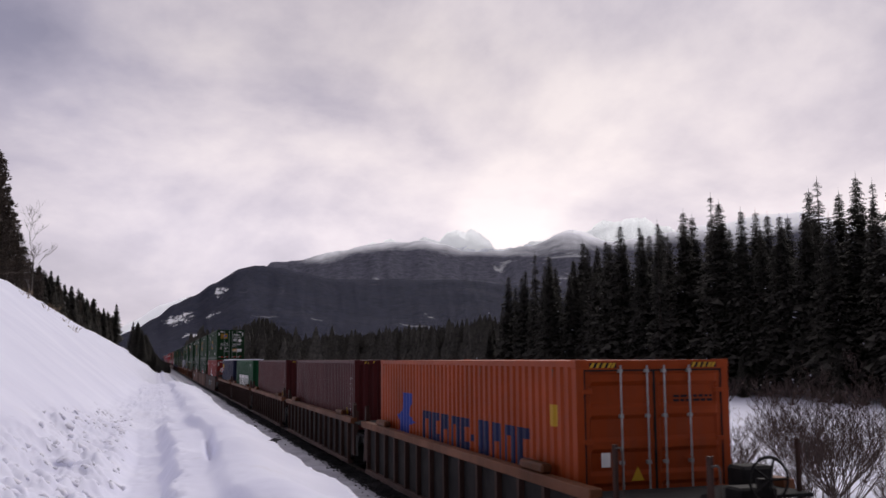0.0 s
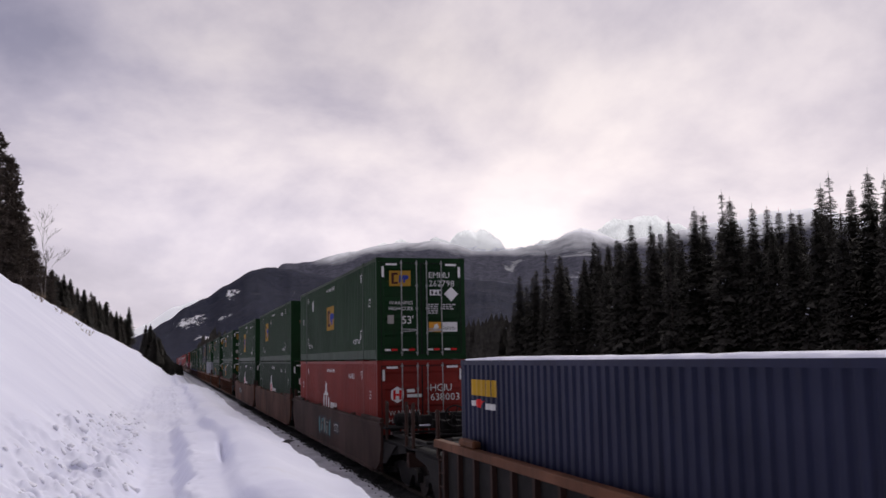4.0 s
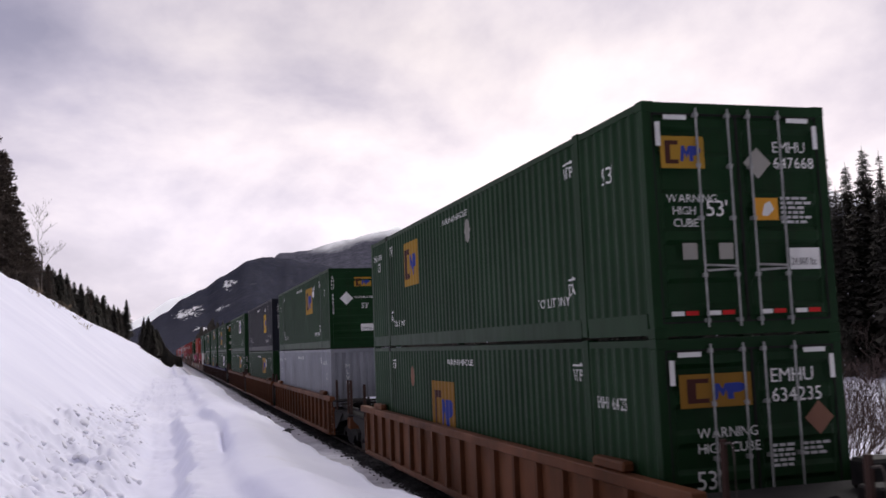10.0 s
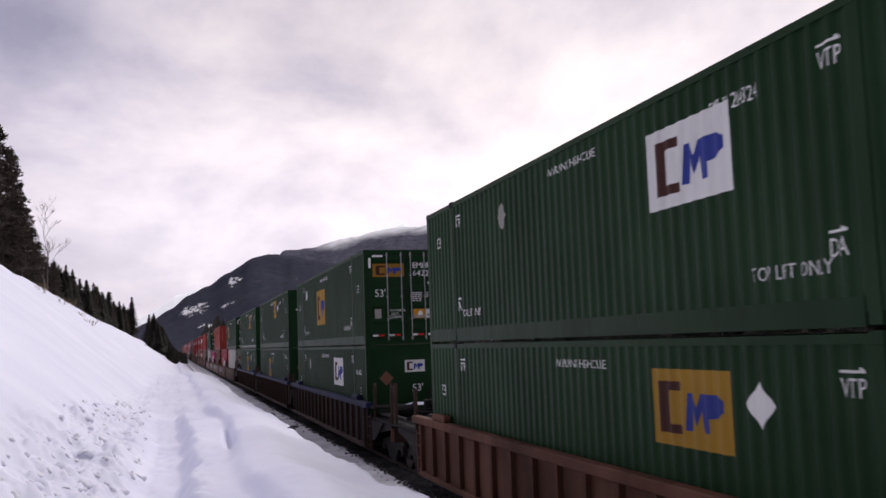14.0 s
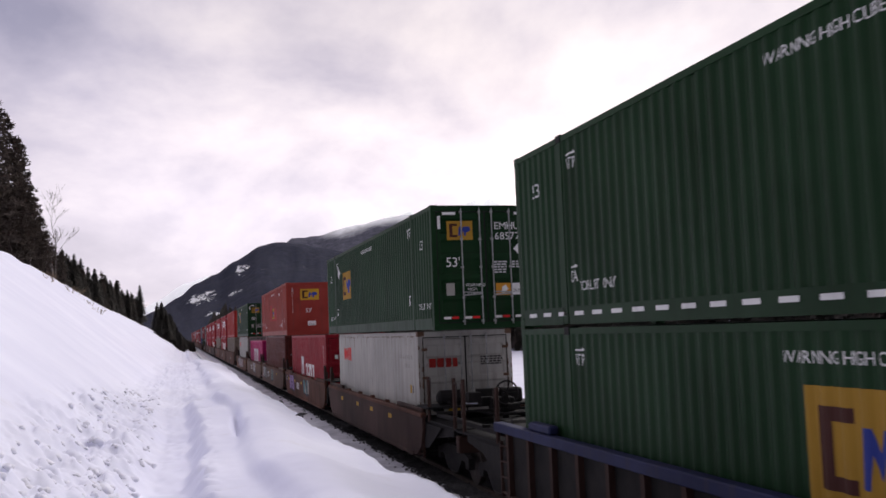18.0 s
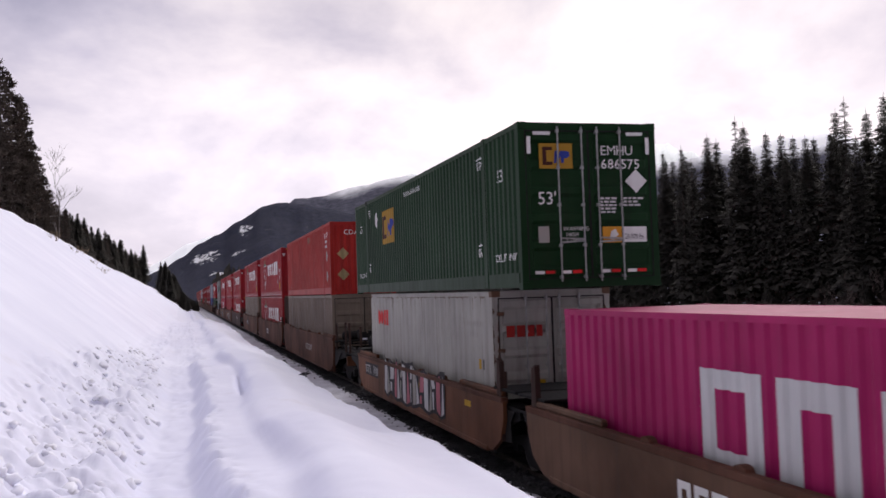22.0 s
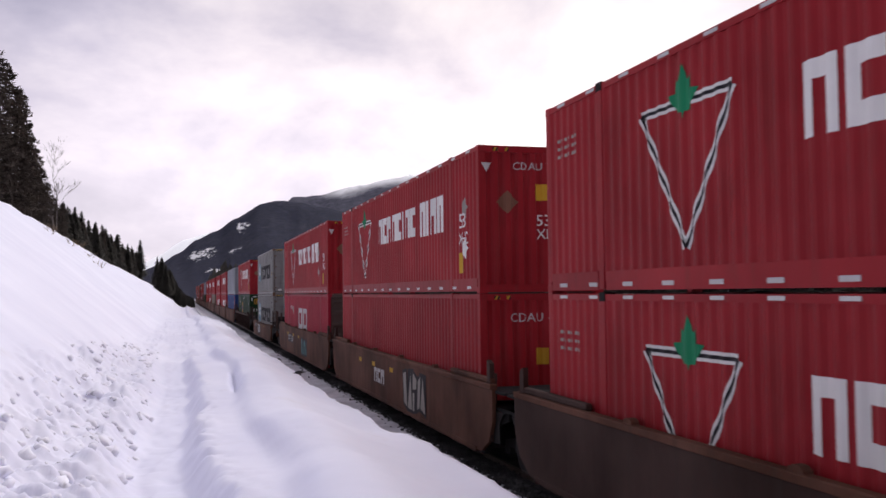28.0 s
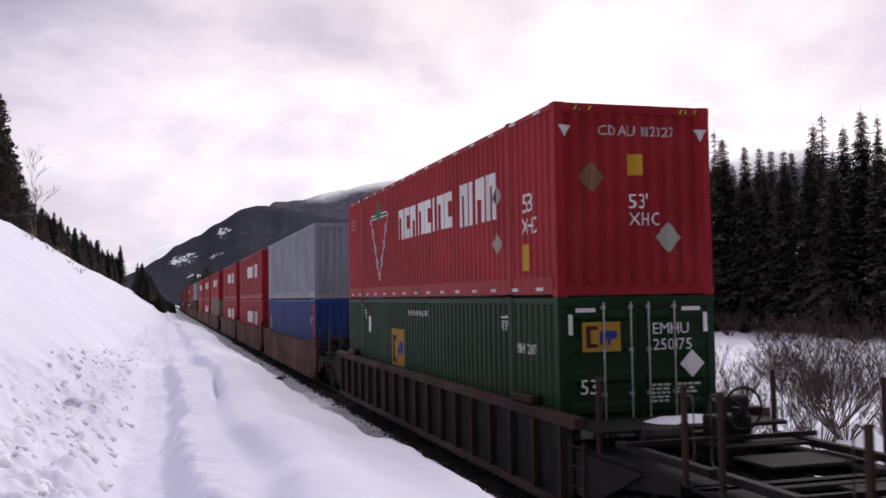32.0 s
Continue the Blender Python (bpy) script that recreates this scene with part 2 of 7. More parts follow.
for _n, _c in {"white_paint": (0.72, 0.72, 0.70), "yellow_paint": (0.50, 0.30, 0.025), "logo_yellow": (0.36, 0.205, 0.026), "blue_paint": (0.03, 0.05, 0.26),
               "ink": (0.016, 0.014, 0.018), "leaf_green": (0.01, 0.20, 0.09), "sky_blue": (0.0992, 0.2436, 0.3190), "red_paint": (0.55, 0.02, 0.02),
               "sign_orange": (0.60, 0.28, 0.03), "rust_diamond": (0.20, 0.10, 0.065), "grey_diamond": (0.30, 0.29, 0.26),
               "pale_letter": (0.55, 0.55, 0.55), "lilac": (0.36, 0.24, 0.52), "teal_paint": (0.08, 0.24, 0.26),
               "rust": (0.12, 0.068, 0.042), "faded_pink": (0.42, 0.13, 0.16), "tan_placard": (0.30, 0.23, 0.115), "mustard": (0.27, 0.14, 0.02), "logo_dark": (0.055, 0.018, 0.014), "hot_red": (0.38, 0.030, 0.030), "liner_blue": (0.014, 0.018, 0.06)}.items():
    paint(_n, _c, 0.55, 0.22, fade=0.10, rust=0.12)

# ---------------------------------------------------------------- mesh helpers


def mesh_of(name, bm, smooth=False):
    me = bpy.data.meshes.new(name)
    bm.to_mesh(me)
    bm.free()
    if smooth:
        me.polygons.foreach_set("use_smooth", [True] * len(me.polygons))
    return me


def coloured(ob, mat_name):
    """Give this object's first slot its own material, so that meshes can be shared."""
    if not ob.data.materials:
        ob.data.materials.append(MATS[mat_name])
    ob.material_slots[0].link = "OBJECT"
    ob.material_slots[0].material = MATS[mat_name]
    return ob


def part(name, me, mat_name, parent, label="", at=None):
    """Link a mesh (or a bmesh) as one object under a thing or a part."""
    if isinstance(me, bmesh.types.BMesh):
        me = mesh_of(name, me)
    ob = new(name, me)
    coloured(ob, mat_name)
    ob.parent = parent
    if at is not None:
        ob.matrix_basis = at
    joined = name in ("lettering", "small_print", "reflector_strip", "warning_tape", "brand_word", "stem_cluster", "twig_cluster", "lift_mark", "brake_rigging", "graffiti_tag", "rust_streak")
    return tagged(ob, label, kind="stuff" if joined else "")


def thing(name, label, category, group="", kind="", at=None):
    ob = new(name)
    ob.empty_display_size = 0.3
    if at is not None:
        ob.matrix_basis = at
    return tagged(ob, label, category, group, kind)


def box(bm, x0, x1, y0, y1, z0, z1):
    v = [bm.verts.new((x, y, z)) for x in (x0, x1) for y in (y0, y1) for z in (z0, z1)]
    for f in ((0, 1, 3, 2), (4, 6, 7, 5), (0, 4, 5, 1), (2, 3, 7, 6), (0, 2, 6, 4), (1, 5, 7, 3)):
        bm.faces.new([v[i] for i in f])
    return v


BOXES = {}


def box_mesh(x0, x1, y0, y1, z0, z1, bevel=0.0):
    key = tuple(round(q, 4) for q in (x0, x1, y0, y1, z0, z1, bevel))
    if key not in BOXES:
        bm = bmesh.new()
        box(bm, x0, x1, y0, y1, z0, z1)
        if bevel:
            bmesh.ops.bevel(bm, geom=list(bm.edges), offset=bevel, segments=1, affect="EDGES")
        bmesh.ops.recalc_face_normals(bm, faces=bm.faces)
        BOXES[key] = mesh_of("box", bm)
    return BOXES[key]


def tube(bm, points, radii, sides=6):
    """A tapering tube through points."""
    rings = []
    for i, p in enumerate(points):
        p = Vector(p)
        d = Vector(points[min(i + 1, len(points) - 1)]) - Vector(points[max(i - 1, 0)])
        q = d.to_track_quat("Z", "Y")
        rings.append([bm.verts.new(p + q @ Vector((math.cos(a) * radii[i], math.sin(a) * radii[i], 0)))
                      for a in (2 * math.pi * k / sides for k in range(sides))])
    for a, b in zip(rings, rings[1:]):
        for k in range(sides):
            bm.faces.new((a[k], a[(k + 1) % sides], b[(k + 1) % sides], b[k]))
    bm.faces.new(rings[-1])
    bm.faces.new(rings[0][::-1])


def prism(bm, outline, x0, x1, axis="x"):
    """An outline of (y, z) carried from x0 to x1."""
    put = {"x": lambda s, a, b: (s, a, b), "y": lambda s, a, b: (a, s, b)}[axis]
    lo = [bm.verts.new(put(x0, a, b)) for a, b in outline]
    hi = [bm.verts.new(put(x1, a, b)) for a, b in outline]
    n = len(outline)
    for i in range(n):
        bm.faces.new((lo[i], lo[(i + 1) % n], hi[(i + 1) % n], hi[i]))
    bm.faces.new(lo[::-1])
    bm.faces.new(hi)
    bmesh.ops.recalc_face_normals(bm, faces=bm.faces)


def prism_mesh(outline, x0, x1, axis="x"):
    key = (tuple(outline), x0, x1, axis)
    if key not in BOXES:
        bm = bmesh.new()
        prism(bm, outline, x0, x1, axis)
        BOXES[key] = mesh_of("plate", bm)
    return BOXES[key]


# ---------------------------------------------------------------- ground
TRACK_X = 6.867


def n3(x, y, s, z=0.0):
    return noise.noise(Vector((x / s, y / s, z)))


def smooth(a, b, t):
    t = min(1.0, max(0.0, (t - a) / (b - a)))
    return t * t * (3 - 2 * t)


def dome(x, y, size, seed, reach):
    """Rounded clods: the height of the nearest one, 0 to 1, every clod of its own size."""
    d, p = noise.voronoi(Vector((x / size, y / size, seed)))
    r = reach * (0.62 + 0.38 * noise.noise(p[0] * 31.7))
    u = d[0] / max(0.12, abs(r))
    return math.sqrt(max(0.0, 1 - u * u)) * abs(r)


def land(x, y):
    """Height of the snow: cut slope, trodden path and bank beside the track, river flat beyond it."""
    wob = 0.20 * n3(0.3, y, 9.0) + 0.06 * n3(4.1, y, 2.6)
    if x > 4.0:
        z = -0.12 - 0.93 * smooth(9.2, 12.5, x)
        z += smooth(12, 16, x) * (0.16 * n3(x, y, 9) + 0.05 * n3(x, y, 2.2))
        z += smooth(58, 140, x) * 3.0 + smooth(150, 900, x) * 12
        return z
    # bank top, with its soft edge over the track
    edge = 2.46 + 0.42 * smooth(19, 10, y) + 0.10 * n3(9.3, y, 3.6) + 0.10 * abs(n3(7, y, 1.2)) + 0.03 * n3(7, y, 0.35) + 0.20 * smooth(34, 80, y)
    calm = 0.12 + 0.88 * smooth(-3.0, -1.4, x)
    top = 1.64 + calm * (0.05 * n3(x * 2.2, y, 3.4) + 0.08 * n3(x, y, 1.7, 4)) + 0.008 * n3(x, y, 0.22) * smooth(-2.8, -2.2, x)
    top -= 0.28 * smooth(1.4, 2.6, x)
    top -= 1.25 * smooth(62, 125, y) * smooth(-2.2, 0.6, x)
    # a slumped ledge beside the trodden path, untouched rounded snow on the track side of it
    near = smooth(13, 16, y) * smooth(26, 22, y)
    ledge = 0.94 + (0.22 * n3(5.5, y, 4.2) + 0.07 * n3(2.2, y, 1.1)) * (1 - near) + near * (0.05 + 0.037 * (y - 17))
    sunk = 0.15 + 0.10 * n3(8.1, y, 3.0)
    sharp = 0.10 + 0.22 * abs(n3(3.3, y, 2.3))
    step = smooth(ledge - sharp, ledge + sharp, x)
    top += sunk * step + 0.10 * math.exp(-((x - ledge - 0.45) / 0.42) ** 2)
    top -= 0.24 * smooth(16.2, 17.2, y) * smooth(22.0, 21.0, y) * math.exp(-((x - 0.94 - 0.037 * (y - 17)) / 0.055) ** 2)
    top -= 0.14 * max(0.0, n3(x, y / 2.4, 0.9, 6) - 0.1) * smooth(2.2, 1.4, x) * smooth(-1.9, -1.0, x)
    # flat-bottomed trodden path with crumbling sides
    mid = -0.20 + 0.3 * wob + 0.20 * n3(1.3, y, 2.2, 8) + 0.04 * n3(3.3, y, 0.8, 8)
    half = 0.42 + 0.08 * n3(6 if x < mid else 9, y, 1.0) + 0.035 * n3(x, y, 0.34)
    open_path = 1 - 0.88 * smooth(22, 31, y)
    wall = 0.17 if x > mid else 0.26
    dip = open_path * (0.33 + 0.02 * n3(x, y, 0.35)) * (1 - smooth(half - wall, half + wall, abs(x - mid)))
    rough = math.exp(-((abs(x - mid) - half - 0.10) / 0.18) ** 2) * (0.04 * n3(x, y, 0.13) + 0.06 * n3(x, y, 0.32, 2))
    dip += 0.04 * (1 - smooth(half - 0.25, half, abs(x - mid))) * max(0.0, n3(x, y, 0.25, 9))
    lumps = 0.0
    if -3.1 < x < 0.9:
        band = -2.02 + 0.25 * n3(2.5, y, 2.4) + 0.9 * smooth(20, 42, y)
        w = smooth(band - 0.45, band + 0.30, x) * max(smooth(mid - half + 0.20, mid - half - 0.3, x), (1 - open_path) * smooth(0.9, 0.3, x) * 0.55)
        if w > 0:
            p = Vector((x / 0.40, y / 0.46, 2.5))
            clods = noise.turbulence(p, 3, True) * 0.20 + noise.turbulence(p * 2.3 + Vector((7, 3, 1)), 2, True) * 0.075
            lumps = w * (1 - 0.55 * smooth(15, 30, y)) * (clods - 0.13 + 0.09 * dome(x, y, 0.24, 4.5, 0.7) * (1 if n3(x, y, 1.1, 7) > 0 else 0.3) + 0.15 * n3(x, y, 0.9))
    slope = 0.0
    if x < -0.7:
        d = -0.7 - x
        slope = 0.30 * d * smooth(0, 0.9, d) + 0.52 * max(0.0, d - 0.8)
        if x < -10:
            slope = 0.30 * 9.3 + 0.52 * 8.5 + 0.22 * (-10 - x) * (1 if x > -300 else 0) + (0.22 * 290 if x <= -300 else 0)
        slope *= 1 - 0.12 * smooth(60, 150, y) - 0.10 * smooth(150, 300, y) - 0.3 * smooth(300, 560, y)
        slope += smooth(1.5, 4, d) * (0.16 * n3(x, y, 5.0) + 0.006 * n3(x, y, 1.6))
    fall = smooth(edge, edge + 0.70, x) ** 0.8
    return (top - dip + rough + lumps + slope) * (1 - fall) + (-0.14 + 0.04 * n3(x, y, 0.8)) * fall


def build_ground():
    xs = [-2600, -1200, -600, -300, -160, -100, -70, -50, -36, -26, -20, -16, -13, -11.4, -10.8] + list(np.arange(-10.4, -2.95, 0.22))
    xs += list(np.arange(-2.9, -2.5, 0.06)) + list(np.arange(-2.5, 0.5, 0.030)) + list(np.arange(0.5, 1.7, 0.05)) + list(np.arange(1.7, 3.5, 0.07)) + [3.6, 3.8, 4.1, 4.5, 4.9, 5.6, 6.9, 8.2, 9.0, 9.4, 9.8, 10.3, 10.9, 11.6, 12.4, 13.4, 15, 17, 19, 21, 24, 27, 30, 34, 38, 42, 47, 52, 58, 66, 78, 95, 130, 200, 320, 600, 1200, 2400, 4200]
    ys = [-3000, -900, -300, -120, -60, -30] + list(np.arange(-20, 5, 0.25))
    y = 5.0
    while y < 4600:
        ys.append(y)
        y += max(0.042, 0.0062 * y) if y < 40 else 0.012 * y if y < 120 else 0.02 * y
    v = [(x, y, land(x, y)) for y in ys for x in xs]
    n = len(xs)
    f = [(j * n + i, j * n + i + 1, (j + 1) * n + i + 1, (j + 1) * n + i) for j in range(len(ys) - 1) for i in range(n - 1)]
    me = bpy.data.meshes.new("ground")
    me.from_pydata(v, [], f)
    me.polygons.foreach_set("use_smooth", [True] * len(me.polygons))
    ob = new("ground", me)
    coloured(ob, "snow")
    return tagged(ob, "deep white snow, smooth on the cut slope, lumpy and trodden beside the track", "snow", kind="structure")


build_ground()


def build_clods():
    """Chunks of broken snow thrown up along the trodden path."""
    rnd = random.Random(17)
    bm = bmesh.new()
    bmesh.ops.create_icosphere(bm, subdivisions=2, radius=1.0)
    ball = [v.co.copy() for v in bm.verts]
    tris = [tuple(v.index for v in f.verts) for f in bm.faces]
    bm.free()
    verts, faces = [], []
    for _ in range(540):
        y = 7.5 + 24 * rnd.random() ** 1.5
        left = -2.05 + 0.9 * smooth(20, 42, y) + 0.25 * n3(2.5, y, 2.4)
        x = rnd.uniform(left, -0.62 + 0.06 * rnd.gauss(0, 1))
        if rnd.random() < 0.5 * smooth(left + 0.5, left, x):
            continue
        r = min(0.13, 0.03 + 0.03 * rnd.random() + 0.03 * rnd.expovariate(1.6))
        turn = pose(0, 0, 0, rnd.uniform(-40, 40), rnd.uniform(-40, 40), rnd.uniform(0, 360)) @ Matrix.Diagonal((r * rnd.uniform(0.8, 1.5), r, r * rnd.uniform(0.55, 0.9), 1))
        base = Vector((x, y, land(x, y) - r * rnd.uniform(0.42, 0.85)))
        k, seed = len(verts), rnd.uniform(0, 90)
        verts += [base + turn @ (p * (1 + 0.55 * noise.noise(p * 1.3 + Vector((seed, 0, 0))) + 0.2 * noise.noise(p * 3.1 + Vector((0, seed, 0))))) for p in ball]
        faces += [(a + k, b + k, c + k) for a, b, c in tris]
    me = bpy.data.meshes.new("snow_clods")
    me.from_pydata(verts, [], faces)
    me.polygons.foreach_set("use_smooth", [True] * len(me.polygons))
    ob = new("snow_clods", me)
    coloured(ob, "clod_snow")
    tagged(ob, "scattered, slightly soiled snow clods beside the trodden path", "snow", kind="stuff")


build_clods()


def verge_height(x, y):
    return 0.02 + 0.05 * n3(x, y, 0.6) + 0.03 * n3(x, y, 0.2) + 0.25 * smooth(4.3, 3.2, x) - 0.16 * smooth(5.1, 5.75, x)


def build_verge():
    """Grey ploughed snow between the bank and the ballast."""
    bm = bmesh.new()
    rows = []
    y = -120.0
    while y < 420:
        rows.append([bm.verts.new((x, y, verge_height(x, y))) for x in np.arange(2.9, 5.95, 0.11)])
        y += max(0.12, 0.012 * abs(y))
    for a, b in zip(rows, rows[1:]):
        for i in range(len(a) - 1):
            bm.faces.new((a[i], a[i + 1], b[i + 1], b[i]))
    ob = new("verge", mesh_of("verge", bm, True))
    coloured(ob, "dirty_snow")
    tagged(ob, "strip of grey ploughed snow and ice beside the track", "snow", kind="structure")


build_verge()


def build_bank_debris():
    """Dark clods and stones that the plough left on the lip of the bank."""
    rnd = random.Random(9)
    bm = bmesh.new()
    for _ in range(16):
        y = 21 + abs(rnd.gauss(0, 5.0))
        x = 2.62 + rnd.gauss(0, 0.10)
        s = rnd.uniform(0.03, 0.10)
        m = pose(x, y, land(x, y) + 0.02, rnd.uniform(0, 40), rnd.uniform(0, 40), rnd.uniform(0, 360)) @ Matrix.Diagonal((s, s * rnd.uniform(0.8, 2.2), s * rnd.uniform(0.4, 0.8), 1))
        vs = [bm.verts.new(m @ (Vector(p) * rnd.uniform(0.75, 1.2))) for p in ((1, 0, 0), (-1, 0, 0), (0, 1, 0), (0, -1, 0), (0, 0, 1), (0, 0, -1))]
        for a, b, c in ((0, 2, 4), (2, 1, 4), (1, 3, 4), (3, 0, 4), (2, 0, 5), (1, 2, 5), (3, 1, 5), (0, 3, 5)):
            bm.faces.new((vs[a], vs[b], vs[c]))
    ob = new("bank_debris", mesh_of("bank_debris", bm))
    coloured(ob, "ballast")
    tagged(ob, "dark stones and frozen clods on the lip of the snow bank", "debris", kind="stuff")


build_bank_debris()


def build_track():
    bm = bmesh.new()
    rows = []
    y = -120.0
    while y < 1500:
        row = []
        for x, z in ((5.15, -0.26), (5.45, -0.13), (5.65, -0.10), (5.9, -0.09), (6.2, -0.10), (6.87, -0.11), (8.2, -0.14), (8.6, -0.2), (9.3, -0.36)):
            row.append(bm.verts.new((x + 0.06 * n3(x, y, 0.4), y, z + 0.035 * n3(x, y, 0.15, 3))))
        rows.append(row)
        y += max(0.25, 0.012 * abs(y))
    for a, b in zip(rows, rows[1:]):
        for i in range(len(a) - 1):
            bm.faces.new((a[i], a[i + 1], b[i + 1], b[i]))
    bed = new("ballast_bed", mesh_of("ballast_bed", bm))
    coloured(bed, "ballast")
    tagged(bed, "bed of dark crushed stone under the track", "ballast", kind="structure")
    prof = [(-0.075, -0.17), (0.075, -0.17), (0.075, -0.155), (0.012, -0.14), (0.012, -0.04), (0.036, -0.03), (0.036, 0.0), (-0.036, 0.0), (-0.036, -0.03), (-0.012, -0.04), (-0.012, -0.14), (-0.075, -0.155)]
    for side in (-1, 1):
        ob = new("rail", prism_mesh(prof, -120.0, 1500.0, "y"))
        ob.location.x = TRACK_X + side * 0.7535
        coloured(ob, "rail_steel")
        tagged(ob, "steel rail with a worn bright head", "rail", "rails of the track", "structure")
    me = box_mesh(-1.3, 1.3, -0.115, 0.115, -0.17, 0.0, 0.012)
    for i in range(56):
        ob = new("sleeper", me)
        ob.matrix_basis = pose(TRACK_X + random.uniform(-0.03, 0.03), 8 + i * 0.53, -0.115, 0, 0, random.uniform(-0.6, 0.6))
        coloured(ob, "sleeper_wood")
        tagged(ob, "dark timber sleeper in the stone bed", "sleeper", "sleepers under the rails", "structure")


build_track()


def build_stones():
    """Lumps of dark stone along the edge of the bed."""
    bm = bmesh.new()
    rnd = random.Random(5)
    for _ in range(5200):
        y = 7 + 70 * rnd.random() ** 1.8
        x = 5.62 + rnd.gauss(0, 0.22)
        s = rnd.uniform(0.025, 0.06)
        m = pose(x, y, max(verge_height(x, y) if x < 5.9 else -0.09, -0.10) + 0.005, rnd.uniform(0, 360), rnd.uniform(0, 360), 0) @ Matrix.Diagonal((s, s * rnd.uniform(0.6, 1), s * rnd.uniform(0.5, 0.9), 1))
        vs = [bm.verts.new(m @ Vector(p)) for p in ((1, 0, 0), (-1, 0, 0), (0, 1, 0), (0, -1, 0), (0, 0, 1), (0, 0, -1))]
        for a, b, c in ((0, 2, 4), (2, 1, 4), (1, 3, 4), (3, 0, 4), (2, 0, 5), (1, 2, 5), (3, 1, 5), (0, 3, 5)):
            bm.faces.new((vs[a], vs[b], vs[c]))
    ob = new("ballast_stones", mesh_of("ballast_stones", bm))
    coloured(ob, "ballast")
    tagged(ob, "loose dark stones scattered on grey snow", "gravel", kind="stuff")


build_stones()


# ---------------------------------------------------------------- mountains


def mountain_material(name, forest, snow_from, snow_to, patch, scale=0.009, snow_colour=(0.80, 0.80, 0.85), cliffs=(), haze_glow=0.0, relief=6.0):
    """Woods with snowy gullies, more snow towards the crest, and bare snowy cliffs."""
    m, nt, b = material(name)
    v = coords(nt)
    steep = coords(nt, (1.0, 0.35, 2.2))
    big = noise_tex(nt, v, scale * 0.5, 8.0, 0.62, 0.6)
    gully = noise_tex(nt, steep, scale, 7.0, 0.66, 0.9)
    fine = noise_tex(nt, v, scale * 9, 6.0, 0.7)
    sep = nt.nodes.new("ShaderNodeSeparateXYZ")
    nt.links.new(v, sep.inputs[0])
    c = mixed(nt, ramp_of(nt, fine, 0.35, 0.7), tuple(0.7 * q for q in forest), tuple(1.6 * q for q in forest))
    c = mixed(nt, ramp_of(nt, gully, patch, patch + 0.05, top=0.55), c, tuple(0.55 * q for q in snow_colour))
    for centre, size in cliffs:
        mp = nt.nodes.new("ShaderNodeMapping")
        mp.vector_type = "TEXTURE"
        mp.inputs["Location"].default_value, mp.inputs["Scale"].default_value = centre, size
        nt.links.new(v, mp.inputs[0])
        ln = nt.nodes.new("ShaderNodeVectorMath")
        ln.operation = "LENGTH"
        nt.links.new(mp.outputs[0], ln.inputs[0])
        ad = nt.nodes.new("ShaderNodeMath")
        ad.operation = "MULTIPLY_ADD"
        ad.inputs[1].default_value = 7.5
        nt.links.new(noise_tex(nt, coords(nt, (1.0, 0.2, 1.0)), 0.10, 8.0, 0.74, 0.8), ad.inputs[0])
        nt.links.new(ln.outputs["Value"], ad.inputs[2])
        c = mixed(nt, ramp_of(nt, ad.outputs[0], 4.70, 4.25, top=0.85), c, snow_colour)
    level = nt.nodes.new("ShaderNodeMath")
    level.operation = "MULTIPLY_ADD"
    level.inputs[1].default_value = (snow_to - snow_from) * 2.4
    nt.links.new(big, level.inputs[0])
    nt.links.new(sep.outputs["Z"], level.inputs[2])
    off = (snow_to - snow_from) * 1.2
    c = mixed(nt, ramp_of(nt, level.outputs[0], snow_from + off, snow_to + off), c, snow_colour)
    nt.links.new(c, b.inputs["Base Color"])
    b.inputs["Roughness"].default_value = 0.95
    b.inputs["Specular IOR Level"].default_value = 0.1
    bump(nt, b, fine, relief, 0.8)
    # haze before the far range, put in as a glow of its own colour
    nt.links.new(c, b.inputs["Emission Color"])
    b.inputs["Emission Strength"].default_value = haze_glow
    return m


def crest(az, tops):
    for (a0, e0), (a1, e1) in zip(tops, tops[1:]):
        if a0 <= az <= a1:
            return e0 + (e1 - e0) * smooth(a0, a1, az) * 0.5 + (e1 - e0) * (az - a0) / (a1 - a0) * 0.5
    return tops[0][1] if az < tops[0][0] else tops[-1][1]


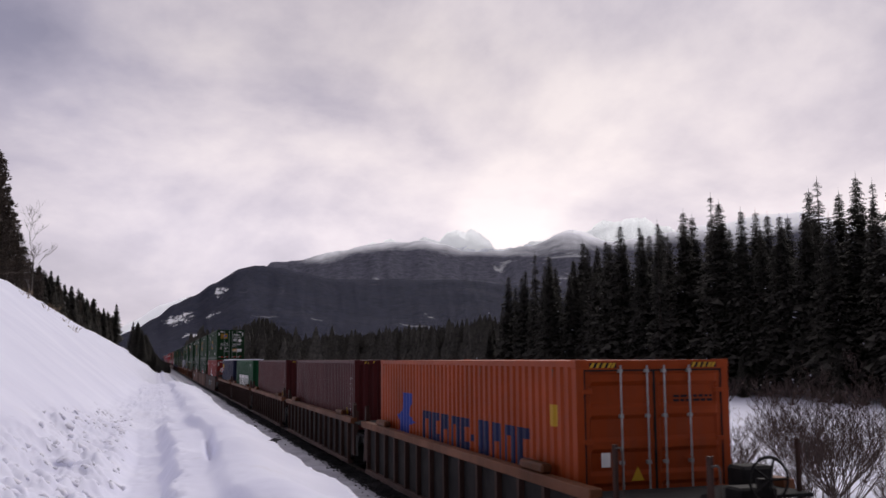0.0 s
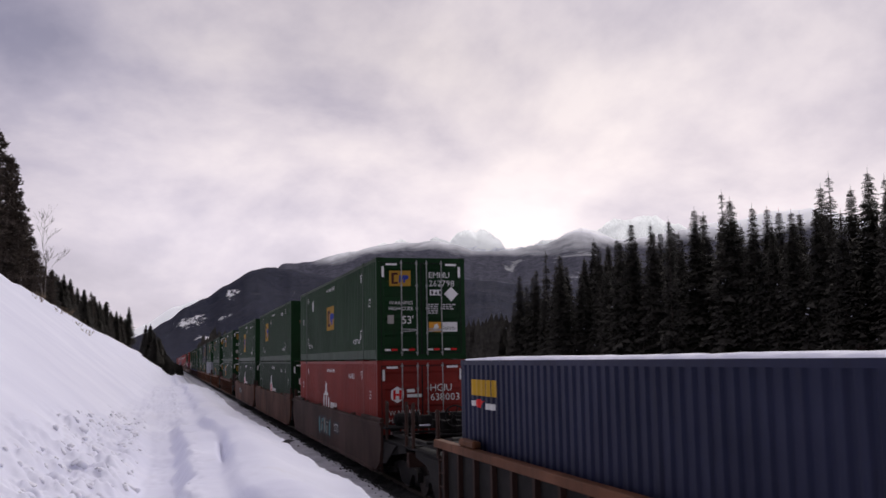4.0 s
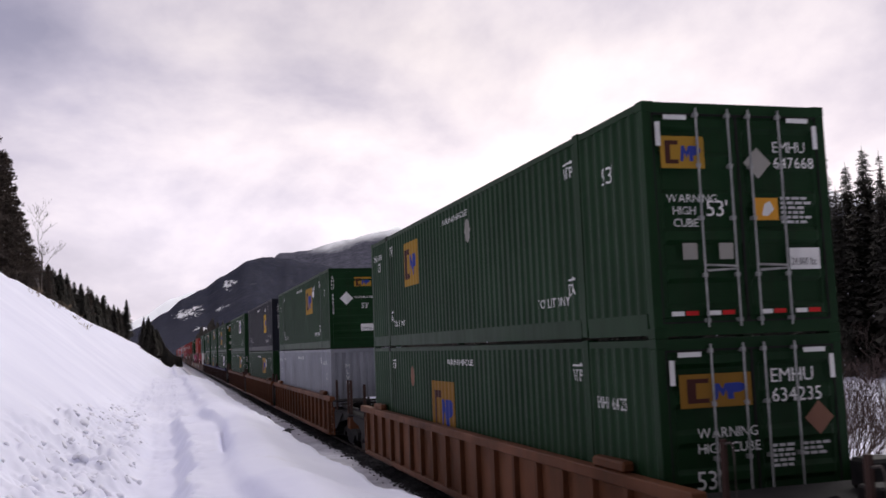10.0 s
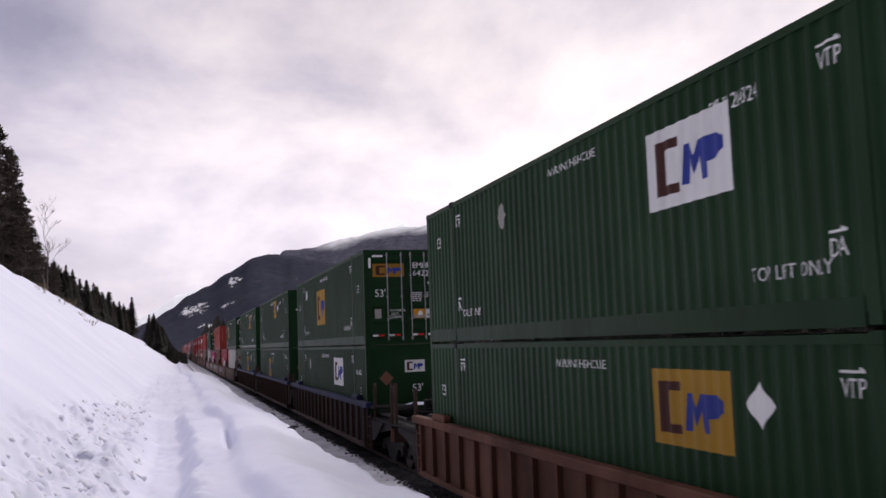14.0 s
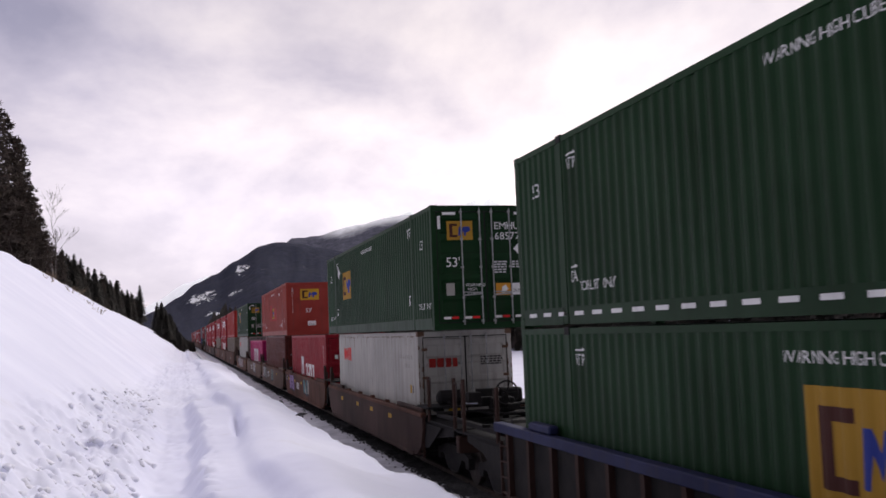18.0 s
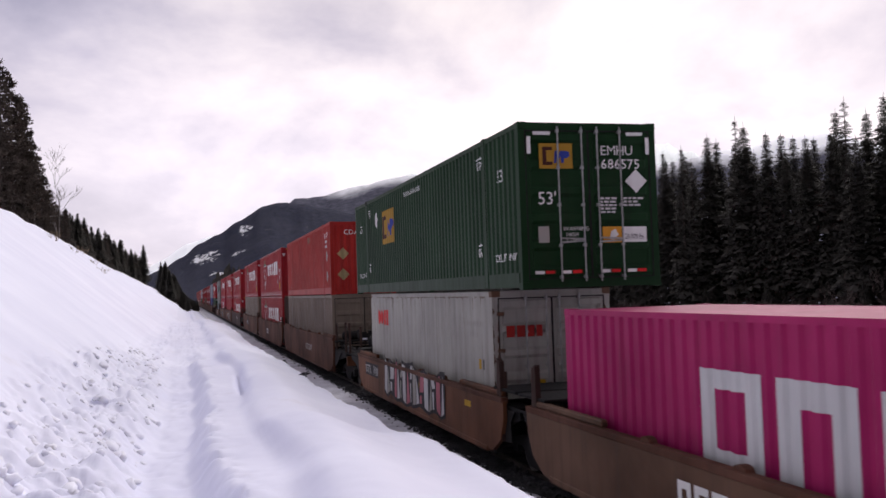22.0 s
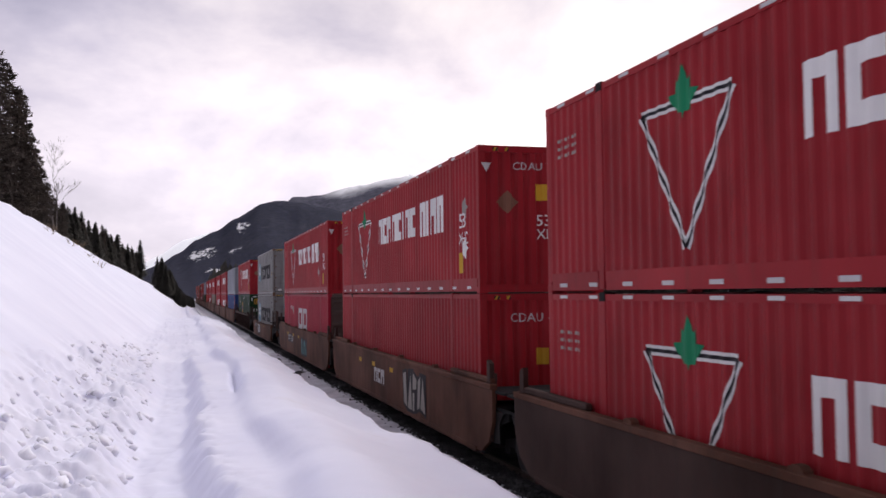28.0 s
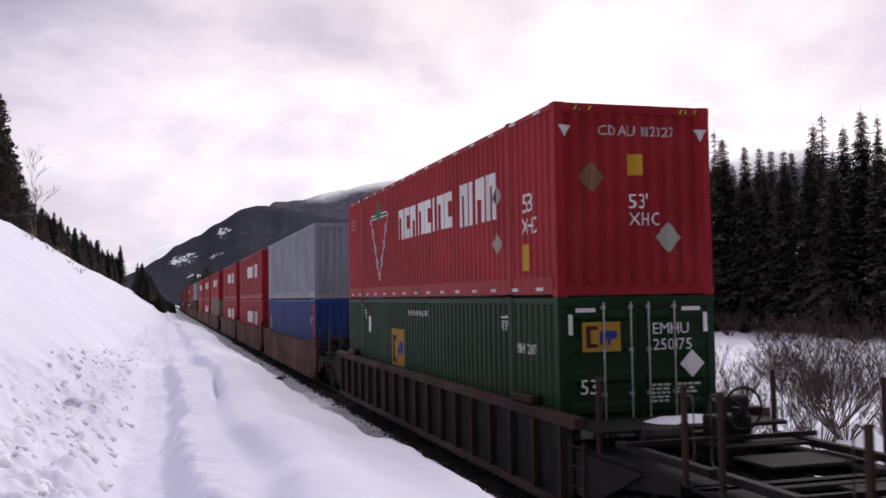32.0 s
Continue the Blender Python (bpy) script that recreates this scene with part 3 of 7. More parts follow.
def mountain(name, label, tops, r_foot, r_top, r_back, mat_name, rough, seed, step=0.14, jag=0.0):
    """A ridge seen across the valley. tops: bearing from the track's line and angle of rise of its summits."""
    bm = bmesh.new()
    rows = []
    az = tops[0][0]
    while az <= tops[-1][0]:
        e = crest(az, tops)
        h = r_top * math.tan(radians(e))
        a = radians(az)
        row = []
        for k in range(27):
            t = k / 20
            if t <= 1:
                r = r_foot + (r_top - r_foot) * t
                z = h * (0.35 * t + 0.65 * t ** 1.7)
            else:
                r = r_top + (r_back - r_top) * (t - 1) / 0.3
                z = h * (1 - 1.1 * (t - 1) / 0.3)
            x, y = r * math.sin(a), r * math.cos(a)
            q = Vector((x / rough, y / rough, seed))
            rel = noise.fractal(q, 1.0, 2.1, 6)
            gully = noise.fractal(Vector((az * 0.55, t * 0.9, seed + 5)), 1.0, 2.1, 4)
            grow = min(1.0, 0.25 + t) if t <= 1 else 1.0
            calm = 0.42 if 0.9 < t < 1.1 else 1.0
            z += h * calm * grow * (0.055 * rel + 0.05 * gully)
            z += h * jag * grow * (abs(noise.fractal(Vector((az * 0.55, t * 2, seed + 3)), 1.0, 2.2, 4)) - 0.35)
            row.append(bm.verts.new((x, y, z - 2)))
        rows.append(row)
        az += step
    for p, q in zip(rows, rows[1:]):
        for i in range(len(p) - 1):
            bm.faces.new((p[i], q[i], q[i + 1], p[i + 1]))
    ob = new(name, mesh_of(name, bm, True))
    coloured(ob, mat_name)
    return tagged(ob, label, "mountain", kind="structure")


# haze of distance is put into the blue-grey tones and the glow
mountain_material("hazy_hill_forest", (0.014, 0.016, 0.034), 210, 330, 0.64, 0.011,
                  cliffs=(((83, 1371, 99), (6, 60, 16)), ((89, 1393, 106), (4, 40, 9)), ((21, 1282, 55), (15, 80, 6)), ((35, 1298, 63), (8, 60, 4)), ((61, 1160, 54), (6, 50, 4)), ((39, 1023, 28), (9, 60, 7))), haze_glow=0.16)
mountain_material("hazy_far_forest", (0.052, 0.052, 0.075), 310, 385, 0.62, 0.006, haze_glow=0.30)
mountain_material("peak_snow", (0.26, 0.26, 0.32), 380, 520, 0.47, 0.016, (0.92, 0.92, 0.95), haze_glow=0.74, relief=60.0)
mountain_material("slope_snow", (0.30, 0.30, 0.36), 20, 90, 0.5, 0.01, haze_glow=0.45)
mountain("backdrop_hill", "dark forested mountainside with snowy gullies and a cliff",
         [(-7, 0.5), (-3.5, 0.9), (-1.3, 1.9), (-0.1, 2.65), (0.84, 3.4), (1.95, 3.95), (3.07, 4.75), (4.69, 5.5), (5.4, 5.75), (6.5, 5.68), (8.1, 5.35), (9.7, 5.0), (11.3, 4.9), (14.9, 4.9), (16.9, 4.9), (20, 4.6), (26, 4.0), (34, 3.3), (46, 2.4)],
         700, 1500, 2000, "hazy_hill_forest", 160, 1.0)
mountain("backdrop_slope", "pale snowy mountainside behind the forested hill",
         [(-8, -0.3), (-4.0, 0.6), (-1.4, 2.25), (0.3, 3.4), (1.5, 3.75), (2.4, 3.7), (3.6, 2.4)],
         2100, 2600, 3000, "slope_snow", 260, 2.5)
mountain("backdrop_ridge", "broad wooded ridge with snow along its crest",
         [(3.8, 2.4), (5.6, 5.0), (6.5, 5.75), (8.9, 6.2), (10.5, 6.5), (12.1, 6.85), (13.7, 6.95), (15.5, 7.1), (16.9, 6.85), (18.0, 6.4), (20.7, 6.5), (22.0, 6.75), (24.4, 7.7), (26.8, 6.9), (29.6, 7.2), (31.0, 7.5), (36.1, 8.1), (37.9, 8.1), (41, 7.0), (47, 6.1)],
         1900, 3000, 3500, "hazy_far_forest", 420, 4.0)
mountain("backdrop_peaks", "snow-covered rocky peaks with haze put in as a glow",
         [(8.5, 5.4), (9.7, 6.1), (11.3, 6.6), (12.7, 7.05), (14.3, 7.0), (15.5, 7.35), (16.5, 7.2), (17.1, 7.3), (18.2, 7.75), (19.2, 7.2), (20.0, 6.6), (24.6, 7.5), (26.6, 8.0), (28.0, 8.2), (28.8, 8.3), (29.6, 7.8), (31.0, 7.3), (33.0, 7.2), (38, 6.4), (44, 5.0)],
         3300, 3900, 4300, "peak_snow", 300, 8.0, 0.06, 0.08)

# never in view: added to cut the sky light on the train's near faces
mountain("backdrop_valley_side", "unseen dark forested ridge added behind the camera to block sky light",
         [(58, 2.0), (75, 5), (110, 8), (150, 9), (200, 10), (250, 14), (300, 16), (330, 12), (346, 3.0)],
         160, 800, 1200, "hazy_hill_forest", 160, 14.0, 0.8)

# ---------------------------------------------------------------- trees
CONIFERS = []


def conifer_meshes(height, seed, thin=1.0, spread=0.15, lush=1.0):
    """A spruce: tapered trunk, whorls of drooping boughs made of narrow sprays."""
    rnd = random.Random(seed)
    bt = bmesh.new()
    lean = rnd.uniform(-0.012, 0.012)
    r0 = height * 0.011
    tube(bt, [(lean * z * 0.5, 0, z) for z in (0, height * 0.3, height * 0.65, height * 0.98)], [r0, r0 * 0.8, r0 * 0.45, 0.02], 6)
    bc = bmesh.new()
    z = height * rnd.uniform(0.06, 0.14)
    while z < height * 0.985:
        t = z / height
        reach = 0.010 * height + height * spread * 1.08 * (1 - t) ** 0.88 * rnd.uniform(0.66, 1.2) * min(1.0, 0.55 + 2.4 * t) + 0.06
        n = int((rnd.randint(8, 12) if t < 0.85 else 6) * lush)
        a0 = rnd.uniform(0, 6.28)
        for k in range(n):
            if rnd.random() > thin * 0.94:
                continue
            a = a0 + 6.283 * k / n + rnd.uniform(-0.35, 0.35)
            ln = reach * rnd.uniform(0.55, 1.2)
            droop = rnd.uniform(0.10, 0.62) * (1 - 0.35 * t)
            ca, sa = math.cos(a), math.sin(a)
            w = (ln * rnd.uniform(0.26, 0.46) + 0.09) / lush ** 0.8

            def at(u, v, dz=0.0):
                rr = ln * u
                return (lean * z * 0.5 + ca * rr - sa * v, sa * rr + ca * v, z + dz - droop * ln * u * u + 0.10 * ln * u)
            # ragged spray: a spine with side tips that hang
            spine = [bc.verts.new(at(u, 0, 0.03)) for u in (0.0, 0.4, 0.72, 1.0)]
            for s in (-1, 1):
                tips = [bc.verts.new(at(u + rnd.uniform(-0.06, 0.1), s * w * q * rnd.uniform(0.7, 1.2), -0.10 * ln * q - 0.04)) for u, q in ((0.32, 0.75), (0.62, 1.0), (0.9, 0.55))]
                for i in range(3):
                    bc.faces.new((spine[i], spine[i + 1], tips[i]) if s > 0 else (spine[i + 1], spine[i], tips[i]))
        z += height * rnd.uniform(0.010, 0.016) * (1 - 0.45 * t) / lush ** 0.4
    tip = [bc.verts.new(p) for p in ((0.05, 0, height * 0.96), (-0.03, 0.05, height * 0.96), (-0.03, -0.05, height * 0.96), (lean * height * 0.5, 0, height * 1.02))]
    for i in range(3):
        bc.faces.new((tip[i], tip[(i + 1) % 3], tip[3]))
    return mesh_of("trunk", bt), mesh_of("crown", bc)


def conifer(kind, x, y, scale, group, label="dark green spruce standing in snow", sink=0.15, girth=1.0):
    trunk, crown = CONIFERS[kind]
    ob = thing("spruce_tree", label, "tree", group, at=pose(x, y, land(x, y) - sink, 0, 0, random.uniform(0, 360)))
    ob.scale = (scale * girth * random.uniform(0.92, 1.1),) * 2 + (scale,)
    part("trunk", trunk, "bark", ob)
    part("crown", crown, "pine_needles" if kind >= 10 else "needles", ob)
    return ob


for _i in range(6):
    CONIFERS.append(conifer_meshes(20.0, 40 + _i, 1.0, 0.135 + 0.014 * (_i % 3)))
CONIFERS.append(conifer_meshes(20.0, 77, 0.55, 0.10))    # sparse, thin crown
for _i in range(3):
    CONIFERS.append(conifer_meshes(10.0, 90 + _i, 0.86, 0.17))

def pine_meshes(height, seed):
    """A pine near enough to show its limbs: uneven tiers of boughs that end in tufts of needles, with gaps of sky."""
    rnd = random.Random(seed)
    bt, bc = bmesh.new(), bmesh.new()
    sway = [(rnd.uniform(-0.12, 0.12), rnd.uniform(-0.12, 0.12)) for _ in range(5)]
    line = [Vector((sway[i][0], sway[i][1], height * q)) for i, q in enumerate((0, 0.25, 0.5, 0.75, 0.99))]
    tube(bt, line, [0.17, 0.14, 0.10, 0.06, 0.015], 7)

    def tuft(p, size, out):
        for _ in range(7):
            d = Vector((rnd.gauss(0, 1) + out.x, rnd.gauss(0, 1) + out.y, rnd.gauss(0.35, 0.7))).normalized() * size * rnd.uniform(0.7, 1.4)
            side = d.cross(Vector((rnd.gauss(0, 1), rnd.gauss(0, 1), rnd.gauss(0, 1)))).normalized() * size * 0.42
            bc.faces.new([bc.verts.new(q) for q in (p - side * 0.5, p + side * 0.5, p + d + side * 0.25, p + d * 1.1 - side * 0.25)])

    z = height * rnd.uniform(0.08, 0.16)
    while z < height * 0.98:
        t = z / height
        k = min(3, int(t * 4))
        base = line[k].lerp(line[k + 1], t * 4 - k)
        reach = height * 0.155 * (1 - t) ** 0.72 * min(1.0, 0.45 + 2.6 * t) * rnd.uniform(0.65, 1.2) + 0.18
        for i in range(rnd.randint(3, 5)):
            a = rnd.uniform(0, 6.283)
            ln = reach * rnd.uniform(0.5, 1.15)
            out = Vector((math.cos(a), math.sin(a), 0))
            pts = [base + out * ln * u + Vector((0, 0, ln * (0.12 * u - 0.30 * u * u + 0.16 * u ** 3))) for u in (0, 0.35, 0.7, 1.0)]
            tube(bt, pts, [0.032, 0.024, 0.016, 0.008], 4)
            n = max(3, int(ln / 0.24))
            for j in range(n):
                u = 0.22 + 0.78 * (j + rnd.random()) / n
                q = min(2, int(u * 3))
                p = pts[q].lerp(pts[q + 1], u * 3 - q) + Vector((rnd.gauss(0, 0.10), rnd.gauss(0, 0.10), rnd.gauss(0, 0.06))) * (0.5 + ln * 0.5)
                tuft(p, rnd.uniform(0.15, 0.25), out * 0.8)
        z += height * rnd.uniform(0.018, 0.040) * (1 - 0.35 * t)
    tuft(line[-1], 0.25, Vector((0, 0, 0)))
    return mesh_of("trunk", bt), mesh_of("crown", bc)


for _i in range(4):
    CONIFERS.append(pine_meshes(10.0, 120 + _i))    # the nearest pines


def build_forest():
    rnd = random.Random(11)
    random.seed(4)
    count = 0
    for row in range(4):
        y = 44.0 + row * 1.3
        while y < 178:
            x = 62 + row * 4.3 + rnd.uniform(-1.7, 1.7) + 2.5 * n3(0, y, 30, 7)
            tall = 1.0 + 0.06 * smooth(110, 60, y) + 0.14 * n3(2, y, 14, 3) + rnd.uniform(-0.20, 0.14) - 0.35 * smooth(150, 178, y)
            kind = 6 if rnd.random() < 0.05 else rnd.randrange(6)
            conifer(kind, x, y, max(0.45, tall), "forest across the river flat")
            y += rnd.uniform(2.3, 4.0) * (1 + 0.15 * row)
            count += 1
    # young growth at the foot of the wood
    for _ in range(36):
        y = rnd.uniform(46, 190)
        conifer(7 + rnd.randrange(3), 59 + rnd.uniform(-1.2, 1.5), y, rnd.uniform(0.22, 0.5), "forest across the river flat", "young spruce at the edge of the wood")
    conifer(6, 57.5, 101.5, 1.04, "forest across the river flat", "thin sparse spruce standing clear of the wood")
    # clots of snow caught on boughs and logs
    bm = bmesh.new()
    for _ in range(180):
        y, s = rnd.uniform(46, 176), rnd.uniform(0.03, 0.12)
        m = pose(59.4 + rnd.uniform(-1, 2.5), y, rnd.choice((rnd.uniform(-0.6, 1.5), rnd.uniform(0, 12))), rnd.uniform(0, 40), rnd.uniform(0, 40), rnd.uniform(0, 360)) @ Matrix.Diagonal((s, s * rnd.uniform(1, 2.4), s * 0.5, 1))
        vs = [bm.verts.new(m @ (Vector(q) * rnd.uniform(0.75, 1.2))) for q in ((1, 0, 0), (-1, 0, 0), (0, 1, 0), (0, -1, 0), (0, 0, 1), (0, 0, -1))]
        for a, b, c in ((0, 2, 4), (2, 1, 4), (1, 3, 4), (3, 0, 4), (2, 0, 5), (1, 2, 5), (3, 1, 5), (0, 3, 5)):
            bm.faces.new((vs[a], vs[b], vs[c]))
    ob = new("snow_clots", mesh_of("snow_clots", bm))
    coloured(ob, "snow")
    tagged(ob, "small clots of snow caught among the trees", "snow", kind="stuff")


build_forest()


def build_far_woods():
    """Woods too far off to count: small ragged spires in one mesh."""
    bm = bmesh.new()
    rnd = random.Random(21)

    def spire(x, y, z, h):
        w = h * rnd.uniform(0.13, 0.19)
        k = 6
        last = None
        for lvl in range(5):
            u = lvl / 5
            ring = []
            for i in range(k):
                a = 6.283 * (i + 0.5 * (lvl % 2)) / k
                r = w * (1 - u) ** 0.85 * (1.25 if i % 2 else 0.75) * rnd.uniform(0.8, 1.2)
                ring.append(bm.verts.new((x + math.cos(a) * r, y + math.sin(a) * r, z + h * (0.04 + u))))
            if last:
                for i in range(k):
                    bm.faces.new((last[i], last[(i + 1) % k], ring[(i + 1) % k], ring[i]))
            last = ring
        top = bm.verts.new((x, y, z + h))
        for i in range(k):
            bm.faces.new((last[i], last[(i + 1) % k], top))

    for _ in range(2600):
        y = 185 + 900 * rnd.random() ** 1.4
        x = 62 + abs(rnd.gauss(0, 1)) * 34 + 0.02 * y
        spire(x, y, land(x, y), rnd.uniform(8, 13) * (0.9 + 0.25 * n3(x, y, 40)) * (1 + y / 1400))
    for _ in range(900):
        y = 300 + 500 * rnd.random()
        x = 11 + (y - 300) * 0.02 + abs(rnd.gauss(0, 1)) * 22
        spire(x, y, -1, rnd.uniform(10, 16) * (1.0 + 0.3 * n3(x, y, 30, 2)))
    # a wooded knoll beside the line
    for _ in range(420):
        a, r = rnd.uniform(0, 6.28), 34 * math.sqrt(rnd.random())
        x, y = 44 + math.cos(a) * r * 0.45, 430 + math.sin(a) * r * 1.6
        spire(x, y, -1 + 11 * math.exp(-(r / 24) ** 2), rnd.uniform(9, 13))
    # the wood at the back, behind the near rows
    for _ in range(800):
        y = 40 + 200 * rnd.random()
        x = 84 + 60 * rnd.random()
        spire(x, y, land(x, y), rnd.uniform(11, 17))
    ob = new("far_woods", mesh_of("far_woods", bm))
    coloured(ob, "needles")
    tagged(ob, "distant dark conifer woods along the valley floor", "woods", kind="stuff")


build_far_woods()


def build_slope_trees():
    rnd = random.Random(31)
    random.seed(8)
    lab = "dark spruce on the crest of the snowy cut slope"
    grp = "trees above the cut slope"
    pine = "dark pine with open uneven boughs above the slope"
    # bearing and rise of each top, and the distance along the line
    for i, (az, el, y) in enumerate(((-11.6, 14.2, 74), (-10.3, 14.0, 78), (-9.65, 13.3, 73), (-9.2, 12.6, 80), (-8.85, 11.6, 76), (-8.5, 11.3, 83), (-8.3, 10.0, 79), (-8.05, 9.0, 77), (-7.75, 8.3, 86), (-7.5, 7.2, 80),
                                     (-9.0, 9.0, 74), (-8.5, 8.0, 75), (-7.9, 7.0, 82), (-7.2, 6.4, 88), (-6.9, 5.7, 92), (-6.4, 5.3, 96), (-10.8, 11.0, 72), (-7.45, 6.0, 79), (-8.2, 7.2, 78), (-9.5, 9.5, 79))):
        x = y * math.tan(radians(az))
        high = CZ + math.hypot(x, y) * math.tan(radians(el)) - land(x, y)
        conifer(10 + i % 4, x, y, max(0.2, high / 10.0), grp, pine, girth=min(1.5, max(1.0, 7.5 / high)))
    for _ in range(125):
        y = 96 + 190 * rnd.random() ** 1.2
        x = -11.2 - abs(rnd.gauss(0, 1.6))
        conifer(rnd.choice((7, 8, 9, 7, 8, 9, 10, 12)), x, y, rnd.uniform(0.28, 0.56) * (1 + (y - 98) / 420), grp, lab, girth=1.2)
    for _ in range(64):
        y = 222 + 110 * rnd.random()
        x = 3.8 - abs(rnd.gauss(0, 5.5)) - 0.012 * (300 - y)
        conifer(7 + rnd.randrange(3), x, y, rnd.uniform(0.80, 0.98) * (1.10 - 0.82 * smooth(-7, 3.4, x)), "trees beside the line", "dark spruce close beside the track", girth=1.15)


build_slope_trees()


def bare_wood(name, label, cat, x, y, height, stems, seed, mat_name, spread, levels=3, group="", twig=0.010):
    """A leafless shrub or sapling: stems that fork into fine twigs."""
    rnd = random.Random(seed)
    ob = thing(name, label, cat, group, at=pose(x, y, land(x, y) - 0.05))
    stem_bm, twig_bm = bmesh.new(), bmesh.new()

    def grow(p, d, ln, r, lvl):
        pts, rad = [p], [r]
        q, dd = p.copy(), d.copy()
        for i in range(3):
            dd = (dd + Vector((rnd.gauss(0, 0.10), rnd.gauss(0, 0.10), 0.05))).normalized()
            q = q + dd * ln / 3
            pts.append(q.copy())
            rad.append(r * (1 - 0.26 * (i + 1)))
        tube(stem_bm if lvl == 0 else twig_bm, pts, rad, 5 if lvl == 0 else 3)
        if lvl < levels:
            for i in range(rnd.randint(3, 5)):
                u = rnd.uniform(0.3, 1.0)
                k = min(2, int(u * 3))
                base = pts[k].lerp(pts[k + 1], u * 3 - k)
                side = Vector((rnd.gauss(0, 1), rnd.gauss(0, 1), rnd.uniform(0.1, 0.9))).normalized()
                grow(base, (dd * 0.85 + side * 0.85).normalized(), ln * rnd.uniform(0.34, 0.6), max(r * 0.5, twig * 0.5), lvl + 1)
    for _ in range(stems):
        a = rnd.uniform(0, 6.28)
        d = Vector((math.cos(a) * spread, math.sin(a) * spread, 1)).normalized()
        grow(Vector((math.cos(a) * 0.2 * spread, math.sin(a) * 0.2 * spread, 0)), d, height * rnd.uniform(0.5, 0.75), twig * rnd.uniform(1.3, 2.2), 0)
    part("stem_cluster", mesh_of("stem_cluster", stem_bm), mat_name, ob)
    part("twig_cluster", mesh_of("twig_cluster", twig_bm), mat_name, ob)
    return ob


_b = random.Random(3)
for _i in range(26):
    bare_wood("undergrowth", "tangle of bare brown brush at the edge of the wood", "bush", 55.5 + _b.uniform(-2.5, 2.0), 50 + _i * 4.4 + _b.uniform(-1.5, 1.5), _b.uniform(1.6, 3.2), 10, 500 + _i, "twigs", 0.8, 2, "brush along the wood", 0.022)
for _x, _y, _h, _n in ((17.3, 22.3, 3.9, 26), (19.2, 23.6, 4.2, 26), (16.2, 24.6, 2.0, 16), (20.4, 25.6, 3.0, 22), (15.9, 22.0, 1.6, 12), (18.3, 19.9, 2.0, 16)):
    bare_wood("willow_bush", "leafless grey-brown willow bush in the snow", "bush", _x, _y, _h, _n if _h > 3.5 else int(_n * 1.9), int(_x * 100), "twigs", 0.85, 4 if _h > 3.5 else 3, "bushes on the flat", 0.008)
for _x, _y, _h in ((20.8, 31.4, 1.6), (23.2, 34.6, 1.9), (25.5, 33.0, 1.5), (27.0, 37.5, 2.0), (23.0, 29.5, 1.5), (30.5, 40.0, 1.8), (28.5, 45.0, 1.7), (19.8, 30.5, 1.2), (25.0, 45.5, 2.8), (26.6, 46.8, 2.3)):
    bare_wood("willow_bush", "low leafless willow bush in the snow", "bush", _x, _y, _h * 1.1, 15, int(_x * 77), "twigs", 0.7, 3, "bushes on the flat", 0.009)
bare_wood("bare_tree", "slender leafless pale birch on the snowy slope", "tree", -10.55, 89, 6.8, 3, 12, "pale_bark", 0.16, 3, "", 0.035)
for _x, _y in ((-9.2, 74), (-8.6, 70), (-7.9, 76), (-8.9, 92), (-7.2, 84), (-9.6, 101), (-6.0, 78)):
    bare_wood("dead_weed", "dry brown weed poking out of the snow", "weed", _x, _y, 0.75, 7, int(_y), "dead_grass", 0.9, 2, "weeds on the slope", 0.010)

# ---------------------------------------------------------------- markings
H_BOX = 2.896
TEXTS = {}


def make_glyphs(chars):
    """Outlines of the characters used, once, from the built-in font."""
    made = []
    for ch in chars:
        cu = bpy.data.curves.new("lettering", "FONT")
        cu.body, cu.size, cu.resolution_u = ch, 1.0, 2
        made.append((ch, new("lettering", cu)))
    dg = bpy.context.evaluated_depsgraph_get()
    for ch, ob in made:
        me = bpy.data.meshes.new_from_object(ob.evaluated_get(dg))
        lo = min(v.co.x for v in me.vertices)
        hi = max(v.co.x for v in me.vertices)
        TEXTS[ch] = ([(v.co.x - lo, v.co.y) for v in me.vertices], [tuple(p.vertices) for p in me.polygons], hi - lo)
        bpy.data.meshes.remove(me)
    for ch, ob in made:
        cu = ob.data
        bpy.data.objects.remove(ob)
        bpy.data.curves.remove(cu)


make_glyphs("ABCDEFGHIJKLMNOPQRSTUVWXYZ0123456789',bls")


def text_shape(body, height, squeeze=1.0):
    """Letters as a flat outline, its lower left at the origin."""
    bm = bmesh.new()
    k, u = height / 0.70, 0.0
    for ch in body:
        if ch == " ":
            u += 0.32
            continue
        vs, fs, w = TEXTS[ch]
        new_v = [bm.verts.new(((u + x) * k * squeeze, y * k, 0)) for x, y in vs]
        for f in fs:
            bm.faces.new([new_v[i] for i in f])
        u += w + 0.10
    return bm


def stacked_text(body, height, step):
    """Letters one below the other, the first at the origin."""
    bm = bmesh.new()
    k = height / 0.70
    for i, ch in enumerate(body):
        if ch == " ":
            continue
        vs, fs, w = TEXTS[ch]
        new_v = [bm.verts.new(((x - w / 2) * k, y * k - i * step, 0)) for x, y in vs]
        for f in fs:
            bm.faces.new([new_v[q] for q in f])
    return bm


def rects(*items):
    bm = bmesh.new()
    for u, w, du, dw in items:
        bm.faces.new([bm.verts.new(p) for p in ((u, w, 0), (u + du, w, 0), (u + du, w + dw, 0), (u, w + dw, 0))])
    return bm


def polys(*outlines):
    bm = bmesh.new()
    for o in outlines:
        bm.faces.new([bm.verts.new((u, w, 0)) for u, w in o])
    return bm


